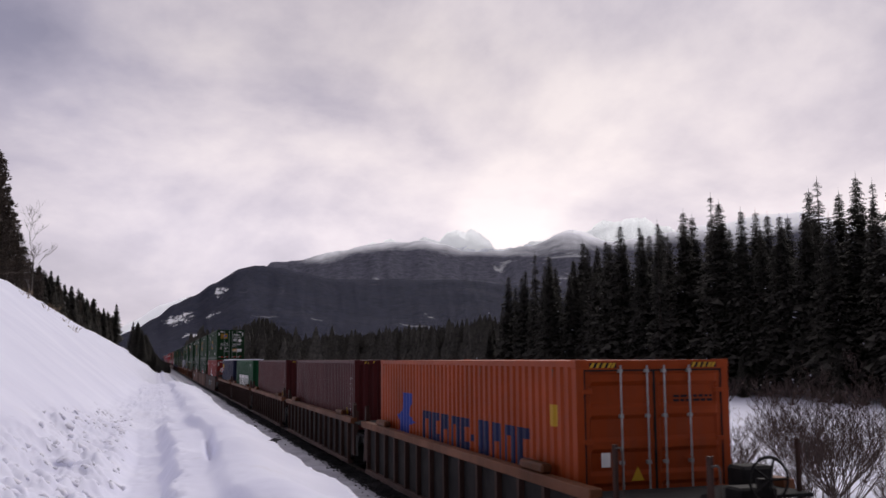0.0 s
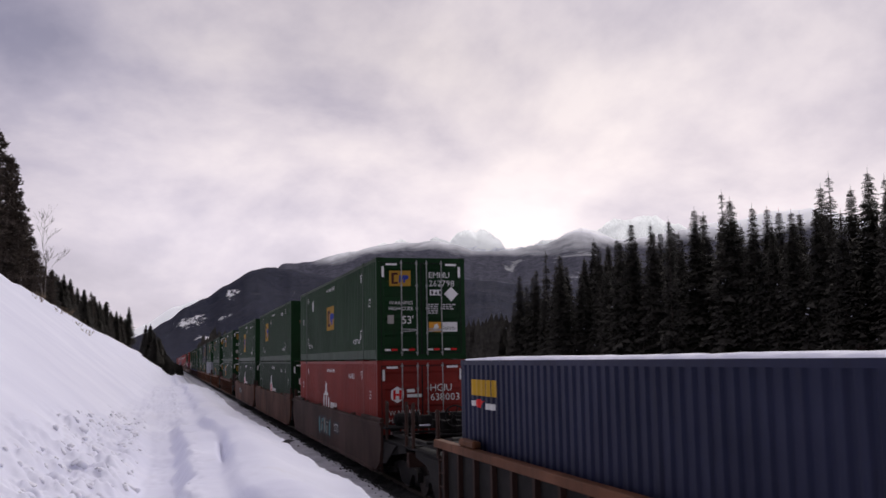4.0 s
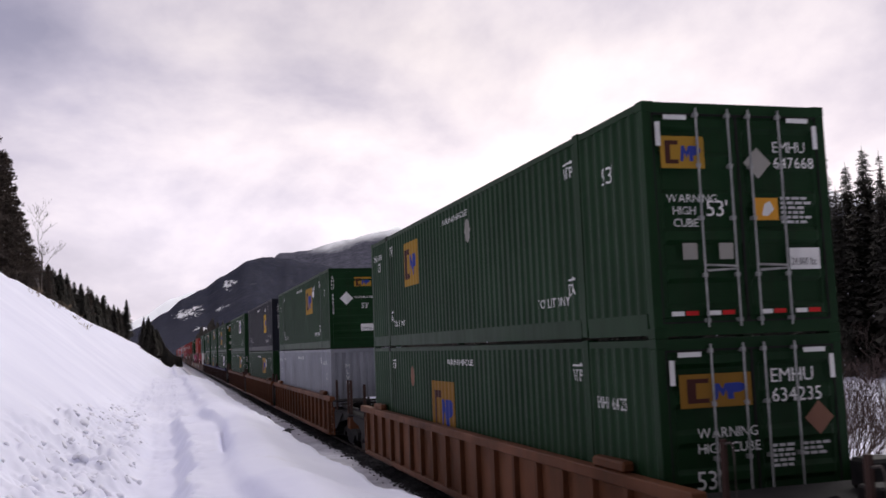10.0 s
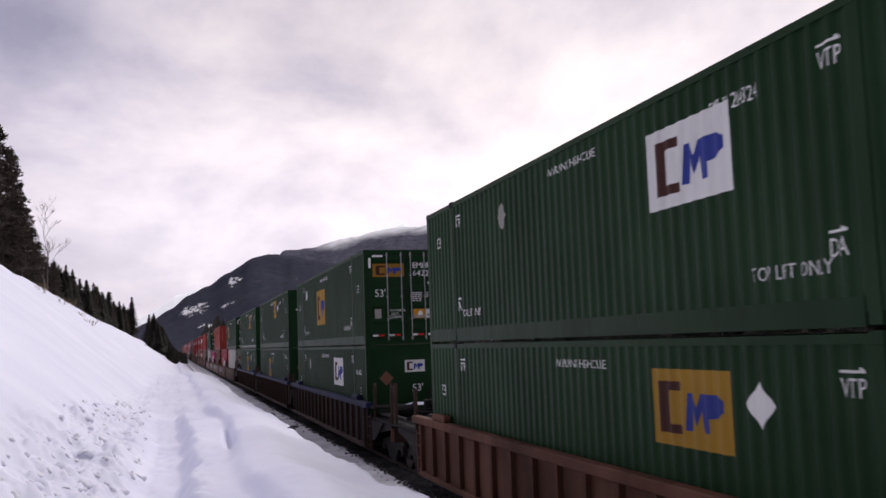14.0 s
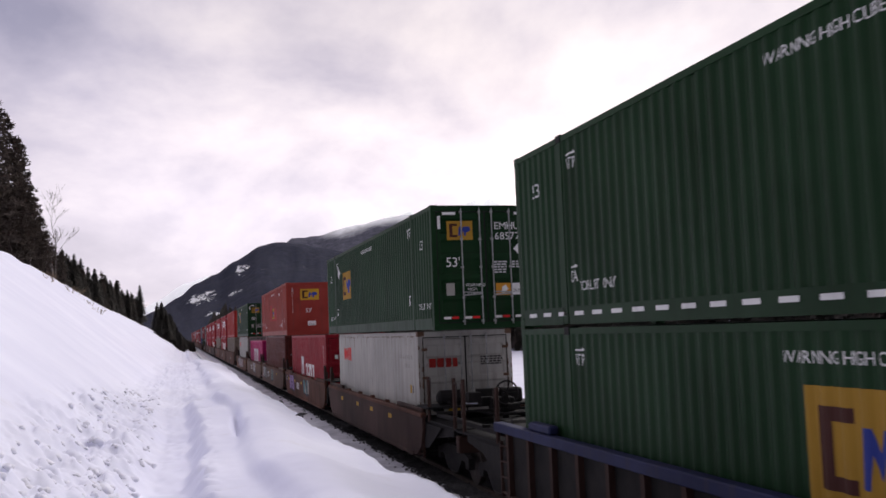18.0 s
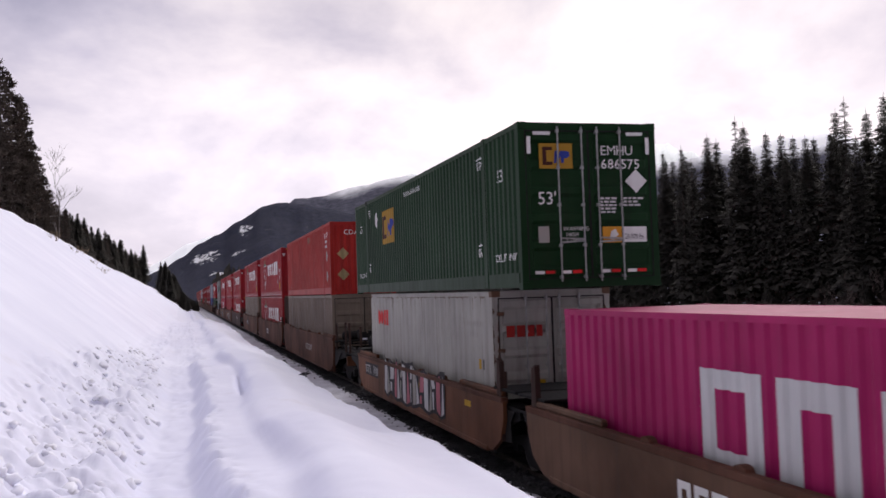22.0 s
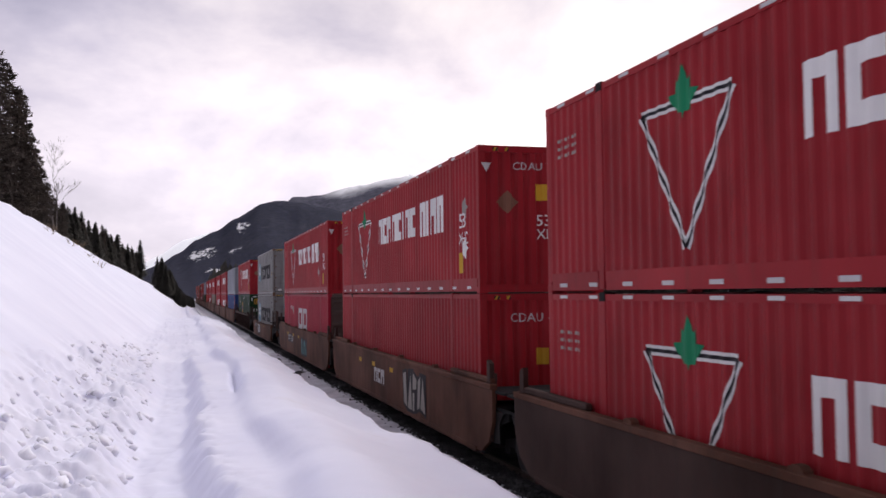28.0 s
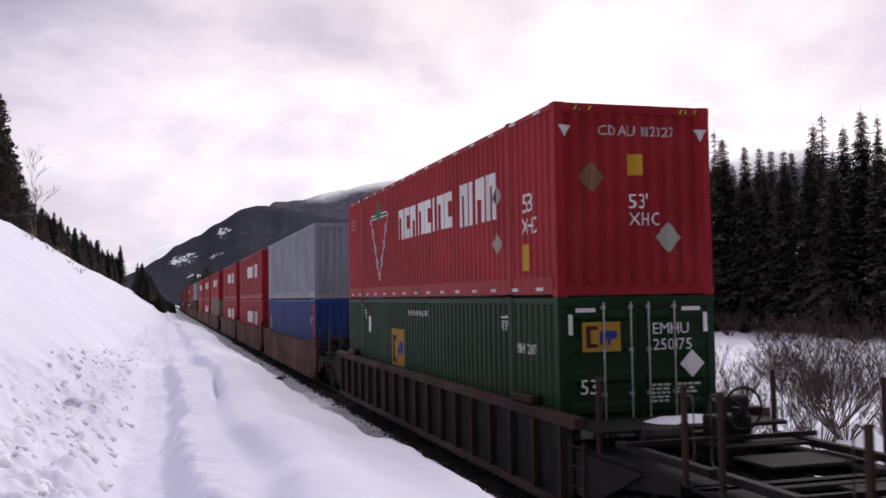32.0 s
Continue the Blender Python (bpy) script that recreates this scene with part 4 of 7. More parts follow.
def diamond(s):
    return polys([(0, -s), (s, 0), (0, s), (-s, 0)])


def star(r, n=7, inner=0.42, squash=1.0):
    return polys([((r if i % 2 == 0 else r * inner) * math.sin(math.pi * i / n) * squash, (r if i % 2 == 0 else r * inner) * math.cos(math.pi * i / n)) for i in range(2 * n)])


def word(widths, height, gap, notch=True):
    """A brand's word as a row of plain blocks of its letters' widths."""
    items, u = [], 0.0
    for i, w in enumerate(widths):
        items.append((u, 0, w, height))
        u += w + gap
    return rects(*items)


def ribs_of(kind, length, width):
    """Breaks of a wall's corrugation: (position, depth)."""
    if kind == "flat":
        return [(0, 0), (length, 0)]
    spans = {"long": [(0.13, 1.88), (2.08, length - 2.08), (length - 1.88, length - 0.13)], "short": [(0.12, length - 0.12)],
             "wide": [(0.13, 1.88), (2.08, length - 2.08), (length - 1.88, length - 0.13)], "end": [(0.14, length - 0.14)], "reefer": [(0.20, length - 0.20)]}[kind]
    pitch, depth = {"long": (0.262, 0.026), "short": (0.276, 0.036), "wide": (0.30, 0.085), "end": (0.26, 0.045), "reefer": (0.46, 0.012)}[kind]
    out = [(0, 0)]
    for a, b in spans:
        n = max(1, round((b - a) / pitch))
        p = (b - a) / n
        for i in range(n):
            s = a + i * p
            f = 0.27 if kind == "long" else 0.17
            out += [(s, 0), (s + p * f, depth), (s + p * (f + 0.27), depth), (s + p * (2 * f + 0.27), 0)]
    return out + [(length, 0)]


def depth_at(breaks, s):
    for (a, da), (b, db) in zip(breaks, breaks[1:]):
        if a <= s <= b:
            return da if b - a < 1e-6 else da + (db - da) * (s - a) / (b - a)
    return 0.0


def drape(bm, breaks, start, sign):
    """Lay a flat shape over the corrugation: cut it at every bend, then sink it. start: the wall position of u = 0."""
    us = [v.co.x for v in bm.verts]
    lo, hi = min(us), max(us)
    for s, _ in breaks:
        u = (s - start) * sign
        if lo + 0.002 < u < hi - 0.002:
            bmesh.ops.bisect_plane(bm, geom=list(bm.verts) + list(bm.edges) + list(bm.faces), plane_co=(u, 0, 0), plane_no=(1, 0, 0), dist=1e-5)
    for v in bm.verts:
        v.co.z = depth_at(breaks, start + sign * v.co.x)


def side_mark(box_ob, spec, bm, y, z, mat_name, name="marking", label="", lift=0.005):
    """Paint a shape on the near wall; y: distance of its left edge from the leading end."""
    drape(bm, spec["side"], y, -1)
    hw = spec["w"] / 2
    for v in bm.verts:
        v.co = (-hw + v.co.z - lift, y - v.co.x, z + v.co.y)
    return part(name, mesh_of(name, bm), mat_name, box_ob, label)


def end_mark(box_ob, spec, bm, x, z, mat_name, name="marking", label="", lift=0.005):
    """Paint a shape on the leading end; x: its left edge from the near corner."""
    drape(bm, spec["end"], x, 1)
    hw = spec["w"] / 2
    for v in bm.verts:
        v.co = (-hw + x + v.co.x, v.co.z - lift, z + v.co.y)
    return part(name, mesh_of(name, bm), mat_name, box_ob, label)


# ---------------------------------------------------------------- containers
SHEETS = {}
FAR = []      # holds a mark while the far stacks are built: their hidden sides are left off


def sheet(breaks, z0, z1, inset, key):
    """A corrugated wall along s, from z0 to z1, its depth running inward."""
    if key not in SHEETS:
        bm = bmesh.new()
        lo = [bm.verts.new((s, d + inset, z0)) for s, d in breaks]
        hi = [bm.verts.new((s, d + inset, z1)) for s, d in breaks]
        for i in range(len(breaks) - 1):
            if breaks[i + 1][0] - breaks[i][0] > 1e-5:
                bm.faces.new((lo[i], lo[i + 1], hi[i + 1], hi[i]))
        back = inset + 0.07
        q = [bm.verts.new(p) for p in ((breaks[0][0], back, z0), (breaks[-1][0], back, z0), (breaks[-1][0], back, z1), (breaks[0][0], back, z1))]
        bm.faces.new(q[::-1])
        SHEETS[key] = mesh_of("corrugated_wall", bm)
    return SHEETS[key]


def door_mesh(width, key):
    """A door leaf: one pressed sheet with five recessed panels between raised bars."""
    if key not in SHEETS:
        bm = bmesh.new()
        z0, z1, n = 0.30, H_BOX - 0.26, 5
        p = (z1 - z0) / n
        prof = [(0.17, 0.0), (z0 - 0.06, 0.0)]
        for i in range(n):
            a = z0 + i * p
            prof += [(a - 0.05, -0.022), (a + 0.05, -0.022), (a + 0.11, 0.030), (a + p - 0.11, 0.030)]
        prof += [(z1 - 0.05, -0.022), (z1 + 0.05, -0.022), (z1 + 0.07, 0.0), (H_BOX - 0.13, 0.0)]
        cols = []
        for x, k in ((0.012, 0.0), (0.075, 0.0), (0.11, 1.0), (width - 0.11, 1.0), (width - 0.075, 0.0), (width - 0.012, 0.0)):
            cols.append([bm.verts.new((x, d * k if d > 0 else d * (1 if k else 0.4), z)) for z, d in prof])
        for c0, c1 in zip(cols, cols[1:]):
            for i in range(len(prof) - 1):
                bm.faces.new((c0[i], c1[i], c1[i + 1], c0[i + 1]))
        # turned edges of the leaf
        rim = cols[0][:1] + [c[0] for c in cols[1:]] + cols[-1][1:] + [c[-1] for c in cols[-2::-1]] + cols[0][-2:0:-1]
        back = [bm.verts.new((v.co.x, 0.05, v.co.z)) for v in rim]
        m = len(rim)
        for i in range(m):
            bm.faces.new((rim[i], back[i], back[(i + 1) % m], rim[(i + 1) % m]))
        bmesh.ops.recalc_face_normals(bm, faces=bm.faces)
        SHEETS[key] = mesh_of("door", bm)
    return SHEETS[key]


def bar_mesh():
    if "bar" not in SHEETS:
        bm = bmesh.new()
        tube(bm, [(0, -0.06, 0.12), (0, -0.06, H_BOX - 0.08)], [0.016, 0.016], 6)
        for z in (0.2, 0.75, 1.45, 2.1, H_BOX - 0.16):
            box(bm, -0.028, 0.028, -0.07, 0.0, z - 0.025, z + 0.025)
        SHEETS["bar"] = mesh_of("lock_bar", bm)
    return SHEETS["bar"]


def handle_mesh():
    if "handle" not in SHEETS:
        bm = bmesh.new()
        tube(bm, [(0.0, -0.085, 0.0), (0.30, -0.085, 0.015), (0.42, -0.075, 0.02)], [0.018, 0.016, 0.014], 5)
        SHEETS["handle"] = mesh_of("door_handle", bm)
    return SHEETS["handle"]


def container(colour, label, long=True, end="doors", wall=None, group="containers on the train", bars="galvanised", panel=None, castings=None):
    """A steel freight container; its leading end lies in y = 0, its floor in z = 0."""
    L, W = (16.154, 2.591) if long else (12.192, 2.438)
    wall = wall or ("long" if long else "short")
    ob = thing("freight_container", label, "container", group)
    hw = W / 2
    spec = {"w": W, "l": L, "side": ribs_of(wall, L, W), "end": ribs_of("end", W, W) if end == "ribs" else [(0, 0), (W, 0)]}
    key = (wall, L)
    body = sheet(spec["side"], 0.17, H_BOX - 0.10, 0.0, key)
    end_mat = panel or colour
    part("side_wall", body, colour, ob, at=Matrix(((0, 1, 0, -hw), (1, 0, 0, 0), (0, 0, 1, 0), (0, 0, 0, 1))))
    part("side_wall", body, colour, ob, at=Matrix(((0, -1, 0, hw), (1, 0, 0, 0), (0, 0, 1, 0), (0, 0, 0, 1))))
    part("roof", box_mesh(-hw + 0.03, hw - 0.03, 0.03, L - 0.03, H_BOX - 0.06, H_BOX - 0.015), colour, ob)
    part("floor", box_mesh(-hw + 0.05, hw - 0.05, 0.05, L - 0.05, 0.10, 0.17), "black_steel", ob)
    part("rear_wall", box_mesh(-hw + 0.05, hw - 0.05, L - 0.07, L - 0.02, 0.17, H_BOX - 0.1), colour, ob)
    for s in (-1,) if FAR else (-1, 1):
        x0, x1 = sorted((s * (hw + 0.003), s * (hw - 0.07)))
        part("top_rail", box_mesh(x0, x1, 0.16, L - 0.16, H_BOX - 0.10, H_BOX - 0.012), colour, ob)
        if long:
            for a, b in ((0.17, L - 0.17),) if FAR else ((0.17, 1.86), (2.1, L - 2.1), (L - 1.86, L - 0.17)):
                part("bottom_rail", box_mesh(x0, x1, a, b, 0.04, 0.30 if wall != "wide" else 0.17), colour, ob)
        else:
            part("bottom_rail", box_mesh(x0, x1, 0.17, L - 0.17, 0.03, 0.17), colour, ob)
        for y0, y1 in ((0, 0.13),) if FAR else ((0, 0.13), (L - 0.13, L)):
            x2, x3 = sorted((s * (hw + 0.004), s * (hw - 0.12)))
            part("corner_post", box_mesh(x2, x3, y0, y1, 0.12, H_BOX - 0.12, 0.008), colour, ob)
            for z0 in (H_BOX - 0.122,) if FAR else (0.0, H_BOX - 0.122):
                part("corner_casting", box_mesh(*sorted((s * (hw + 0.008), s * (hw - 0.165))), y0 - (0.006 if y0 == 0 else 0.045), y1 + (0.045 if y0 == 0 else 0.006), z0, z0 + 0.122, 0.006), castings or (colour if long else end_mat), ob)
        if long:
            for yc in () if FAR else (1.98, L - 1.98):
                x2, x3 = sorted((s * (hw + 0.012), s * (hw - 0.10)))
                part("lift_post", box_mesh(x2, x3, yc - 0.085, yc + 0.085, 0.05, H_BOX - 0.1, 0.006), colour, ob)
                part("corner_casting", box_mesh(*sorted((s * (hw + 0.016), s * (hw - 0.15))), yc - 0.09, yc + 0.09, H_BOX - 0.11, H_BOX + 0.012, 0.006), "black_steel" if yc > 3 else colour, ob)
    part("header", box_mesh(-hw + 0.1, hw - 0.1, -0.004, 0.10, H_BOX - 0.14, H_BOX - 0.01), end_mat, ob)
    part("end_sill", box_mesh(-hw + 0.1, hw - 0.1, -0.004, 0.10, 0.02, 0.17), end_mat, ob)
    if end == "doors":
        lw = (W - 0.24) / 2
        for k in (0, 1):
            d = part("door", door_mesh(lw, ("door", lw)), end_mat, ob, at=pose(-hw + 0.12 + k * lw, 0.02, 0))
            for j, u in enumerate((lw * 0.50, lw * 0.88) if k == 0 else (lw * 0.13, lw * 0.50)):
                part("lock_bar", bar_mesh(), bars, d, at=pose(u, 0, 0))
                part("door_handle", handle_mesh(), bars, d, at=pose(u + (0.02 if j == 0 else -0.02), 0, 0.80 + 0.05 * j) @ Matrix.Diagonal((1 if j == 0 else -1, 1, 1, 1)))
            if not long:
                for z in (0.42, 1.05, 1.75, 2.45):
                    part("hinge", box_mesh(-0.035, 0.115, -0.035, 0.02, -0.035, 0.035, 0.008), castings or end_mat, d, at=pose(0 if k == 0 else lw - 0.08, 0, z))
        if (W, "gasket") not in SHEETS:
            bm = bmesh.new()
            for x in (-lw, 0.0, lw):
                box(bm, x - 0.017, x + 0.017, 0.004, 0.03, 0.17, H_BOX - 0.14)
            for z in (0.172, H_BOX - 0.152):
                box(bm, -lw + 0.02, lw - 0.02, 0.002, 0.03, z - 0.012, z + 0.02)
            SHEETS[(W, "gasket")] = mesh_of("door_gasket", bm)
        part("door_gasket", SHEETS[(W, "gasket")], "rubber", ob, "black rubber door seal")
    else:
        if end == "hribs":
            out = [(0.05, 0.17), (0.0, 0.17)]
            for i in range(9):
                z = 0.34 + i * 0.265
                out += [(0.0, z - 0.07), (-0.03, z - 0.03), (-0.03, z + 0.03), (0.0, z + 0.07)]
            out += [(0.0, H_BOX - 0.14), (0.05, H_BOX - 0.14)]
            part("end_wall", prism_mesh(out, -hw + 0.12, hw - 0.12), end_mat, ob)
        else:
            key = ("endw", end, W)
            part("end_wall", sheet(spec["end"], 0.17, H_BOX - 0.14, 0.004, key), end_mat, ob, at=pose(-hw, 0, 0))
    return ob, spec


def stripes(ob, spec, on_side=True):
    """Black and yellow warning tape at the top corners."""
    for x in (0.2, spec["w"] - 0.62):
        end_mark(ob, spec, rects((0, 0, 0.42, 0.07)), x, H_BOX - 0.115, "ink", "warning_tape", "black and yellow tape", 0.012)
        end_mark(ob, spec, polys(*[[(u, 0), (u + 0.045, 0), (u + 0.085, 0.07), (u + 0.04, 0.07)] for u in (0.0, 0.09, 0.18, 0.27, 0.33)]), x, H_BOX - 0.115, "yellow_paint", "warning_tape", "", 0.016)


def door_tape(ob, spec):
    """White corner tape above, red and white tape below."""
    w = spec["w"]
    end_mark(ob, spec, rects((0, 0, 0.32, 0.06)), 0.26, H_BOX - 0.23, "white_paint", "reflective_tape", "", 0.03)
    end_mark(ob, spec, rects((0, 0, 0.32, 0.06)), w - 0.58, H_BOX - 0.23, "white_paint", "reflective_tape", "", 0.03)
    end_mark(ob, spec, rects((0, 0, 0.07, 0.30)), 0.14, H_BOX - 0.56, "white_paint", "reflective_tape", "", 0.03)
    end_mark(ob, spec, rects((0, 0, 0.07, 0.30)), w - 0.21, H_BOX - 0.56, "white_paint", "reflective_tape", "", 0.03)


def low_tape(ob, spec):
    for x in (0.22, 0.72, 1.45, 1.95):
        end_mark(ob, spec, rects((0, 0, 0.17, 0.055)), x, 0.26, "white_paint", "reflective_tape", "", 0.03)
        end_mark(ob, spec, rects((0, 0, 0.17, 0.055)), x + 0.19, 0.262, "red_paint", "reflective_tape", "", 0.03)


def small_print(ob, spec, x, z, rows=5, w=0.34, mat_name="pale_letter"):
    items = []
    rnd = random.Random(int(x * 100))
    for i in range(rows):
        u = 0.0
        while u < w - 0.05:
            d = rnd.uniform(0.04, 0.11)
            items.append((u, -i * 0.06, d, 0.035))
            u += d + 0.025
    end_mark(ob, spec, rects(*items), x, z, mat_name, "small_print", "rows of small unreadable print", 0.03)


def square_logo_side(ob, spec, y, z, w, h, panel="yellow_paint"):
    """A square panel with a dark and a blue block."""
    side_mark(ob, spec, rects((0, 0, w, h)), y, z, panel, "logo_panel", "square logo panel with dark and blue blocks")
    side_mark(ob, spec, rects((w * .10, h * .16, w * .12, h * .68), (w * .22, h * .16, w * .18, h * .12), (w * .22, h * .72, w * .18, h * .12)), y, z, "logo_dark", "logo_block", "", 0.008)
    side_mark(ob, spec, polys([(w * .44, h * .22), (w * .51, h * .22), (w * .54, h * .50), (w * .59, h * .30), (w * .64, h * .50), (w * .66, h * .22), (w * .74, h * .22), (w * .74, h * .40), (w * .84, h * .42), (w * .91, h * .50), (w * .91, h * .64), (w * .84, h * .70), (w * .63, h * .70), (w * .59, h * .52), (w * .54, h * .70), (w * .47, h * .70)]), y, z, "blue_paint", "logo_block", "", 0.008)


def square_logo_end(ob, spec, x, z, w, h, panel="yellow_paint"):
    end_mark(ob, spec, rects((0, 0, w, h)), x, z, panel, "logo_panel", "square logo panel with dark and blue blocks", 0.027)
    end_mark(ob, spec, rects((w * .10, h * .14, w * .12, h * .72), (w * .22, h * .14, w * .18, h * .13), (w * .22, h * .73, w * .18, h * .13)), x, z, "logo_dark", "logo_block", "", 0.031)
    end_mark(ob, spec, polys([(w * .44, h * .22), (w * .51, h * .22), (w * .54, h * .50), (w * .59, h * .30), (w * .64, h * .50), (w * .66, h * .22), (w * .74, h * .22), (w * .74, h * .40), (w * .84, h * .42), (w * .91, h * .50), (w * .91, h * .64), (w * .84, h * .70), (w * .63, h * .70), (w * .59, h * .52), (w * .54, h * .70), (w * .47, h * .70)]), x, z, "blue_paint", "logo_block", "", 0.031)


def lettered_side(ob, spec, body, y, z, h, sq=1.0, mat_name="white_paint"):
    return side_mark(ob, spec, text_shape(body, h, sq), y, z, mat_name, "lettering", "", 0.006)


def lettered_end(ob, spec, body, x, z, h, sq=1.0, mat_name="white_paint", lift=0.03):
    return end_mark(ob, spec, text_shape(body, h, sq), x, z, mat_name, "lettering", "", lift)


def side_common(ob, spec, top_lift=True, high=True, number="", number_y=1.74, lead=True, z53=1.8, lift_y=3.7, number_z=2.34, tail=True):
    """What every 53 ft box carries on its long wall."""
    L = spec["l"]
    for y in (1.25, L - 0.75) if z53 else ():
        lettered_side(ob, spec, "53'", y, z53, 0.225, 1.1)
    for y in (2.50, L - 2.2):
        for body, z in (("VTP", 2.34), ("DA", 0.66)):
            m = text_shape(body, 0.17, 0.72)
            w = max(v.co.x for v in m.verts)
            for o in ([(0, 0.21), (w, 0.21), (w, 0.235), (0, 0.235)], [(w - 0.06, 0.235), (w, 0.235), (w - 0.06, 0.265)]):
                m.faces.new([m.verts.new((a, b, 0)) for a, b in o])
            side_mark(ob, spec, m, y, z, "white_paint", "lift_mark")
    if high:
        lettered_side(ob, spec, "WARNING HIGH CUBE", 8.9, 2.50, 0.12, 0.98)
    if top_lift:
        lettered_side(ob, spec, "TOP LIFT ONLY", lift_y, 0.52, 0.14, 0.85)
        lettered_side(ob, spec, "TOP LIFT ONLY", L - (0.5 if lift_y < 2 else 2.5), 0.52, 0.14, 0.85)
    if number:
        if lead:
            lettered_side(ob, spec, number, number_y, number_z, 0.16, 0.68)
        if number_y < 2 and tail:
            lettered_side(ob, spec, number, L - 0.35, 2.36, 0.15, 0.7)


def green_box(doors=True, number="", logo=(11.8, 1.6, 1.6, 0.9), panel="logo_yellow", dia=None, end_kind="flat", colour="domestic_green", end_logo="logo_yellow", dia_mat="white_paint", dark_dia=False, wide_logo=False, note="", low=False, layout="a", z53=1.8, logo_at=None, end53=(1.40, 1.48), column=0.125):
    """A 53 ft domestic box with a square logo."""
    what = "closed doors with lock bars" if doors else {"flat": "a flat end wall", "hribs": "a ribbed end wall"}[end_kind]
    base = {"domestic_green": "dark green", "charcoal": "charcoal black", "domestic_red": "faded orange-red"}[colour]
    ob, spec = container(colour, "%s corrugated steel container, %s%s" % (base, what, note), True, "doors" if doors else end_kind)
    side_common(ob, spec, number=number, top_lift=not low, lead=low or not doors, z53=z53, lift_y=1.5 if doors and layout == "a" else 3.7, tail=layout == "b", number_y=1.74 if low or doors else 4.3, number_z=2.0 if low and z53 < 1.5 else 2.34)
    square_logo_side(ob, spec, *logo, panel=panel)
    if dia:
        side_mark(ob, spec, diamond(0.24), dia, 2.2, dia_mat, "diamond_placard")
    w = spec["w"]
    if doors:
        door_tape(ob, spec)
        low_tape(ob, spec)
        two = number.split() if number else ()
        if layout == "b":
            square_logo_end(ob, spec, 0.20, 2.06, 0.60, 0.40, end_logo)
            for i, t in enumerate(("WARNING", "HIGH", "CUBE")):
                lettered_end(ob, spec, t, 0.24 + 0.08 * (i > 0), 1.64 - 0.15 * i, 0.10)
            lettered_end(ob, spec, "53'", 0.78, 1.47, 0.20)
            for x in (0.42, 0.92):
                end_mark(ob, spec, rects((0, 0, 0.20, 0.20)), x, 0.94, "grey_diamond", "vent_plate", "", 0.03)
            for i, t in enumerate(two):
                lettered_end(ob, spec, t, 1.78, 2.28 - 0.20 * i, 0.14, 0.95)
            end_mark(ob, spec, diamond(0.20), 1.54, 2.14, dia_mat, "diamond_placard", "", 0.034)
            small_print(ob, spec, 1.84, 1.68, 6, 0.40)
            sign, weight = (1.44, 1.42), (1.92, 0.80)
        else:
            if layout in "ae":
                square_logo_end(ob, spec, 0.36, 2.08, 0.62, 0.44, end_logo)
            else:
                square_logo_end(ob, spec, 0.26, 2.06, 0.98, 0.40, "mustard")
            if layout == "c":
                lettered_end(ob, spec, "WARNING", 0.46, 1.70, 0.12)
                lettered_end(ob, spec, "HIGH CUBE", 0.46, 1.52, 0.12)
                lettered_end(ob, spec, "53'", 0.42, 1.10, 0.22)
            elif layout == "e":
                lettered_end(ob, spec, "WARNING", 0.34, 1.56, 0.10)
                lettered_end(ob, spec, "HIGH CUBE", 0.34, 1.40, 0.10)
                lettered_end(ob, spec, "53'", 0.72, 1.02, 0.22)
                end_mark(ob, spec, rects((0, 0, 0.18, 0.24)), 0.30, 1.02, "grey_diamond", "vent_plate", "", 0.03)
                end_mark(ob, spec, rects((0, 0, 0.36, 0.16)), 1.54, 1.82, "white_paint", "white_label", "", 0.03)
                end_mark(ob, spec, polys([(0.04, 0.03), (0.10, 0.03), (0.10, 0.13), (0.04, 0.13)], [(0.14, 0.03), (0.24, 0.03), (0.19, 0.13)], [(0.27, 0.03), (0.33, 0.03), (0.33, 0.13), (0.27, 0.13)]), 1.54, 1.82, "ink", "white_label", "", 0.034)
            else:
                lettered_end(ob, spec, "53'", 0.32, 1.46, 0.22)
                for i, t in enumerate(("WARNING", "HIGH", "CUBE")):
                    lettered_end(ob, spec, t, 0.76 + 0.06 * (i > 0), 1.0 - 0.10 * i, 0.07)
                end_mark(ob, spec, rects((0, 0, 0.20, 0.28)), 0.30, 0.80, "grey_diamond", "vent_plate", "", 0.03)
            for i, t in enumerate(two):
                lettered_end(ob, spec, t, 1.52, 2.32 - 0.24 * i, 0.17)
            end_mark(ob, spec, diamond(0.21), w - 0.42, 1.86, dia_mat, "diamond_placard", "", 0.034)
            small_print(ob, spec, 1.48, 1.54)
            small_print(ob, spec, 1.92, 1.54, 3)
            sign, weight = (1.50, 0.78), (1.90, 0.785)
        end_mark(ob, spec, rects((0, 0, 0.36, 0.28)), *sign, "sign_orange", "warning_sign", "orange warning sign", 0.03)
        end_mark(ob, spec, polys([(0.12, 0.06), (0.20, 0.05), (0.30, 0.14), (0.24, 0.24), (0.16, 0.2)]), *sign, "white_paint", "warning_sign", "", 0.034)
        end_mark(ob, spec, rects((0, 0, 0.44, 0.27)), *weight, "white_paint", "weight_sign", "white weight sign", 0.03)
        lettered_end(ob, spec, "24,000 lbs", weight[0] + 0.02, weight[1] + 0.055, 0.095, 0.62, "ink", 0.034)
    else:
        if end_kind == "hribs":
            square_logo_end(ob, spec, 0.92, 2.20, 0.62, 0.36, end_logo)
            end_mark(ob, spec, diamond(0.24), 0.62, 1.80, dia_mat, "diamond_placard", "", 0.036)
            lettered_end(ob, spec, "WARNING HIGH CUBE", 0.90, 1.80, 0.075, 1.0, "white_paint", 0.036)
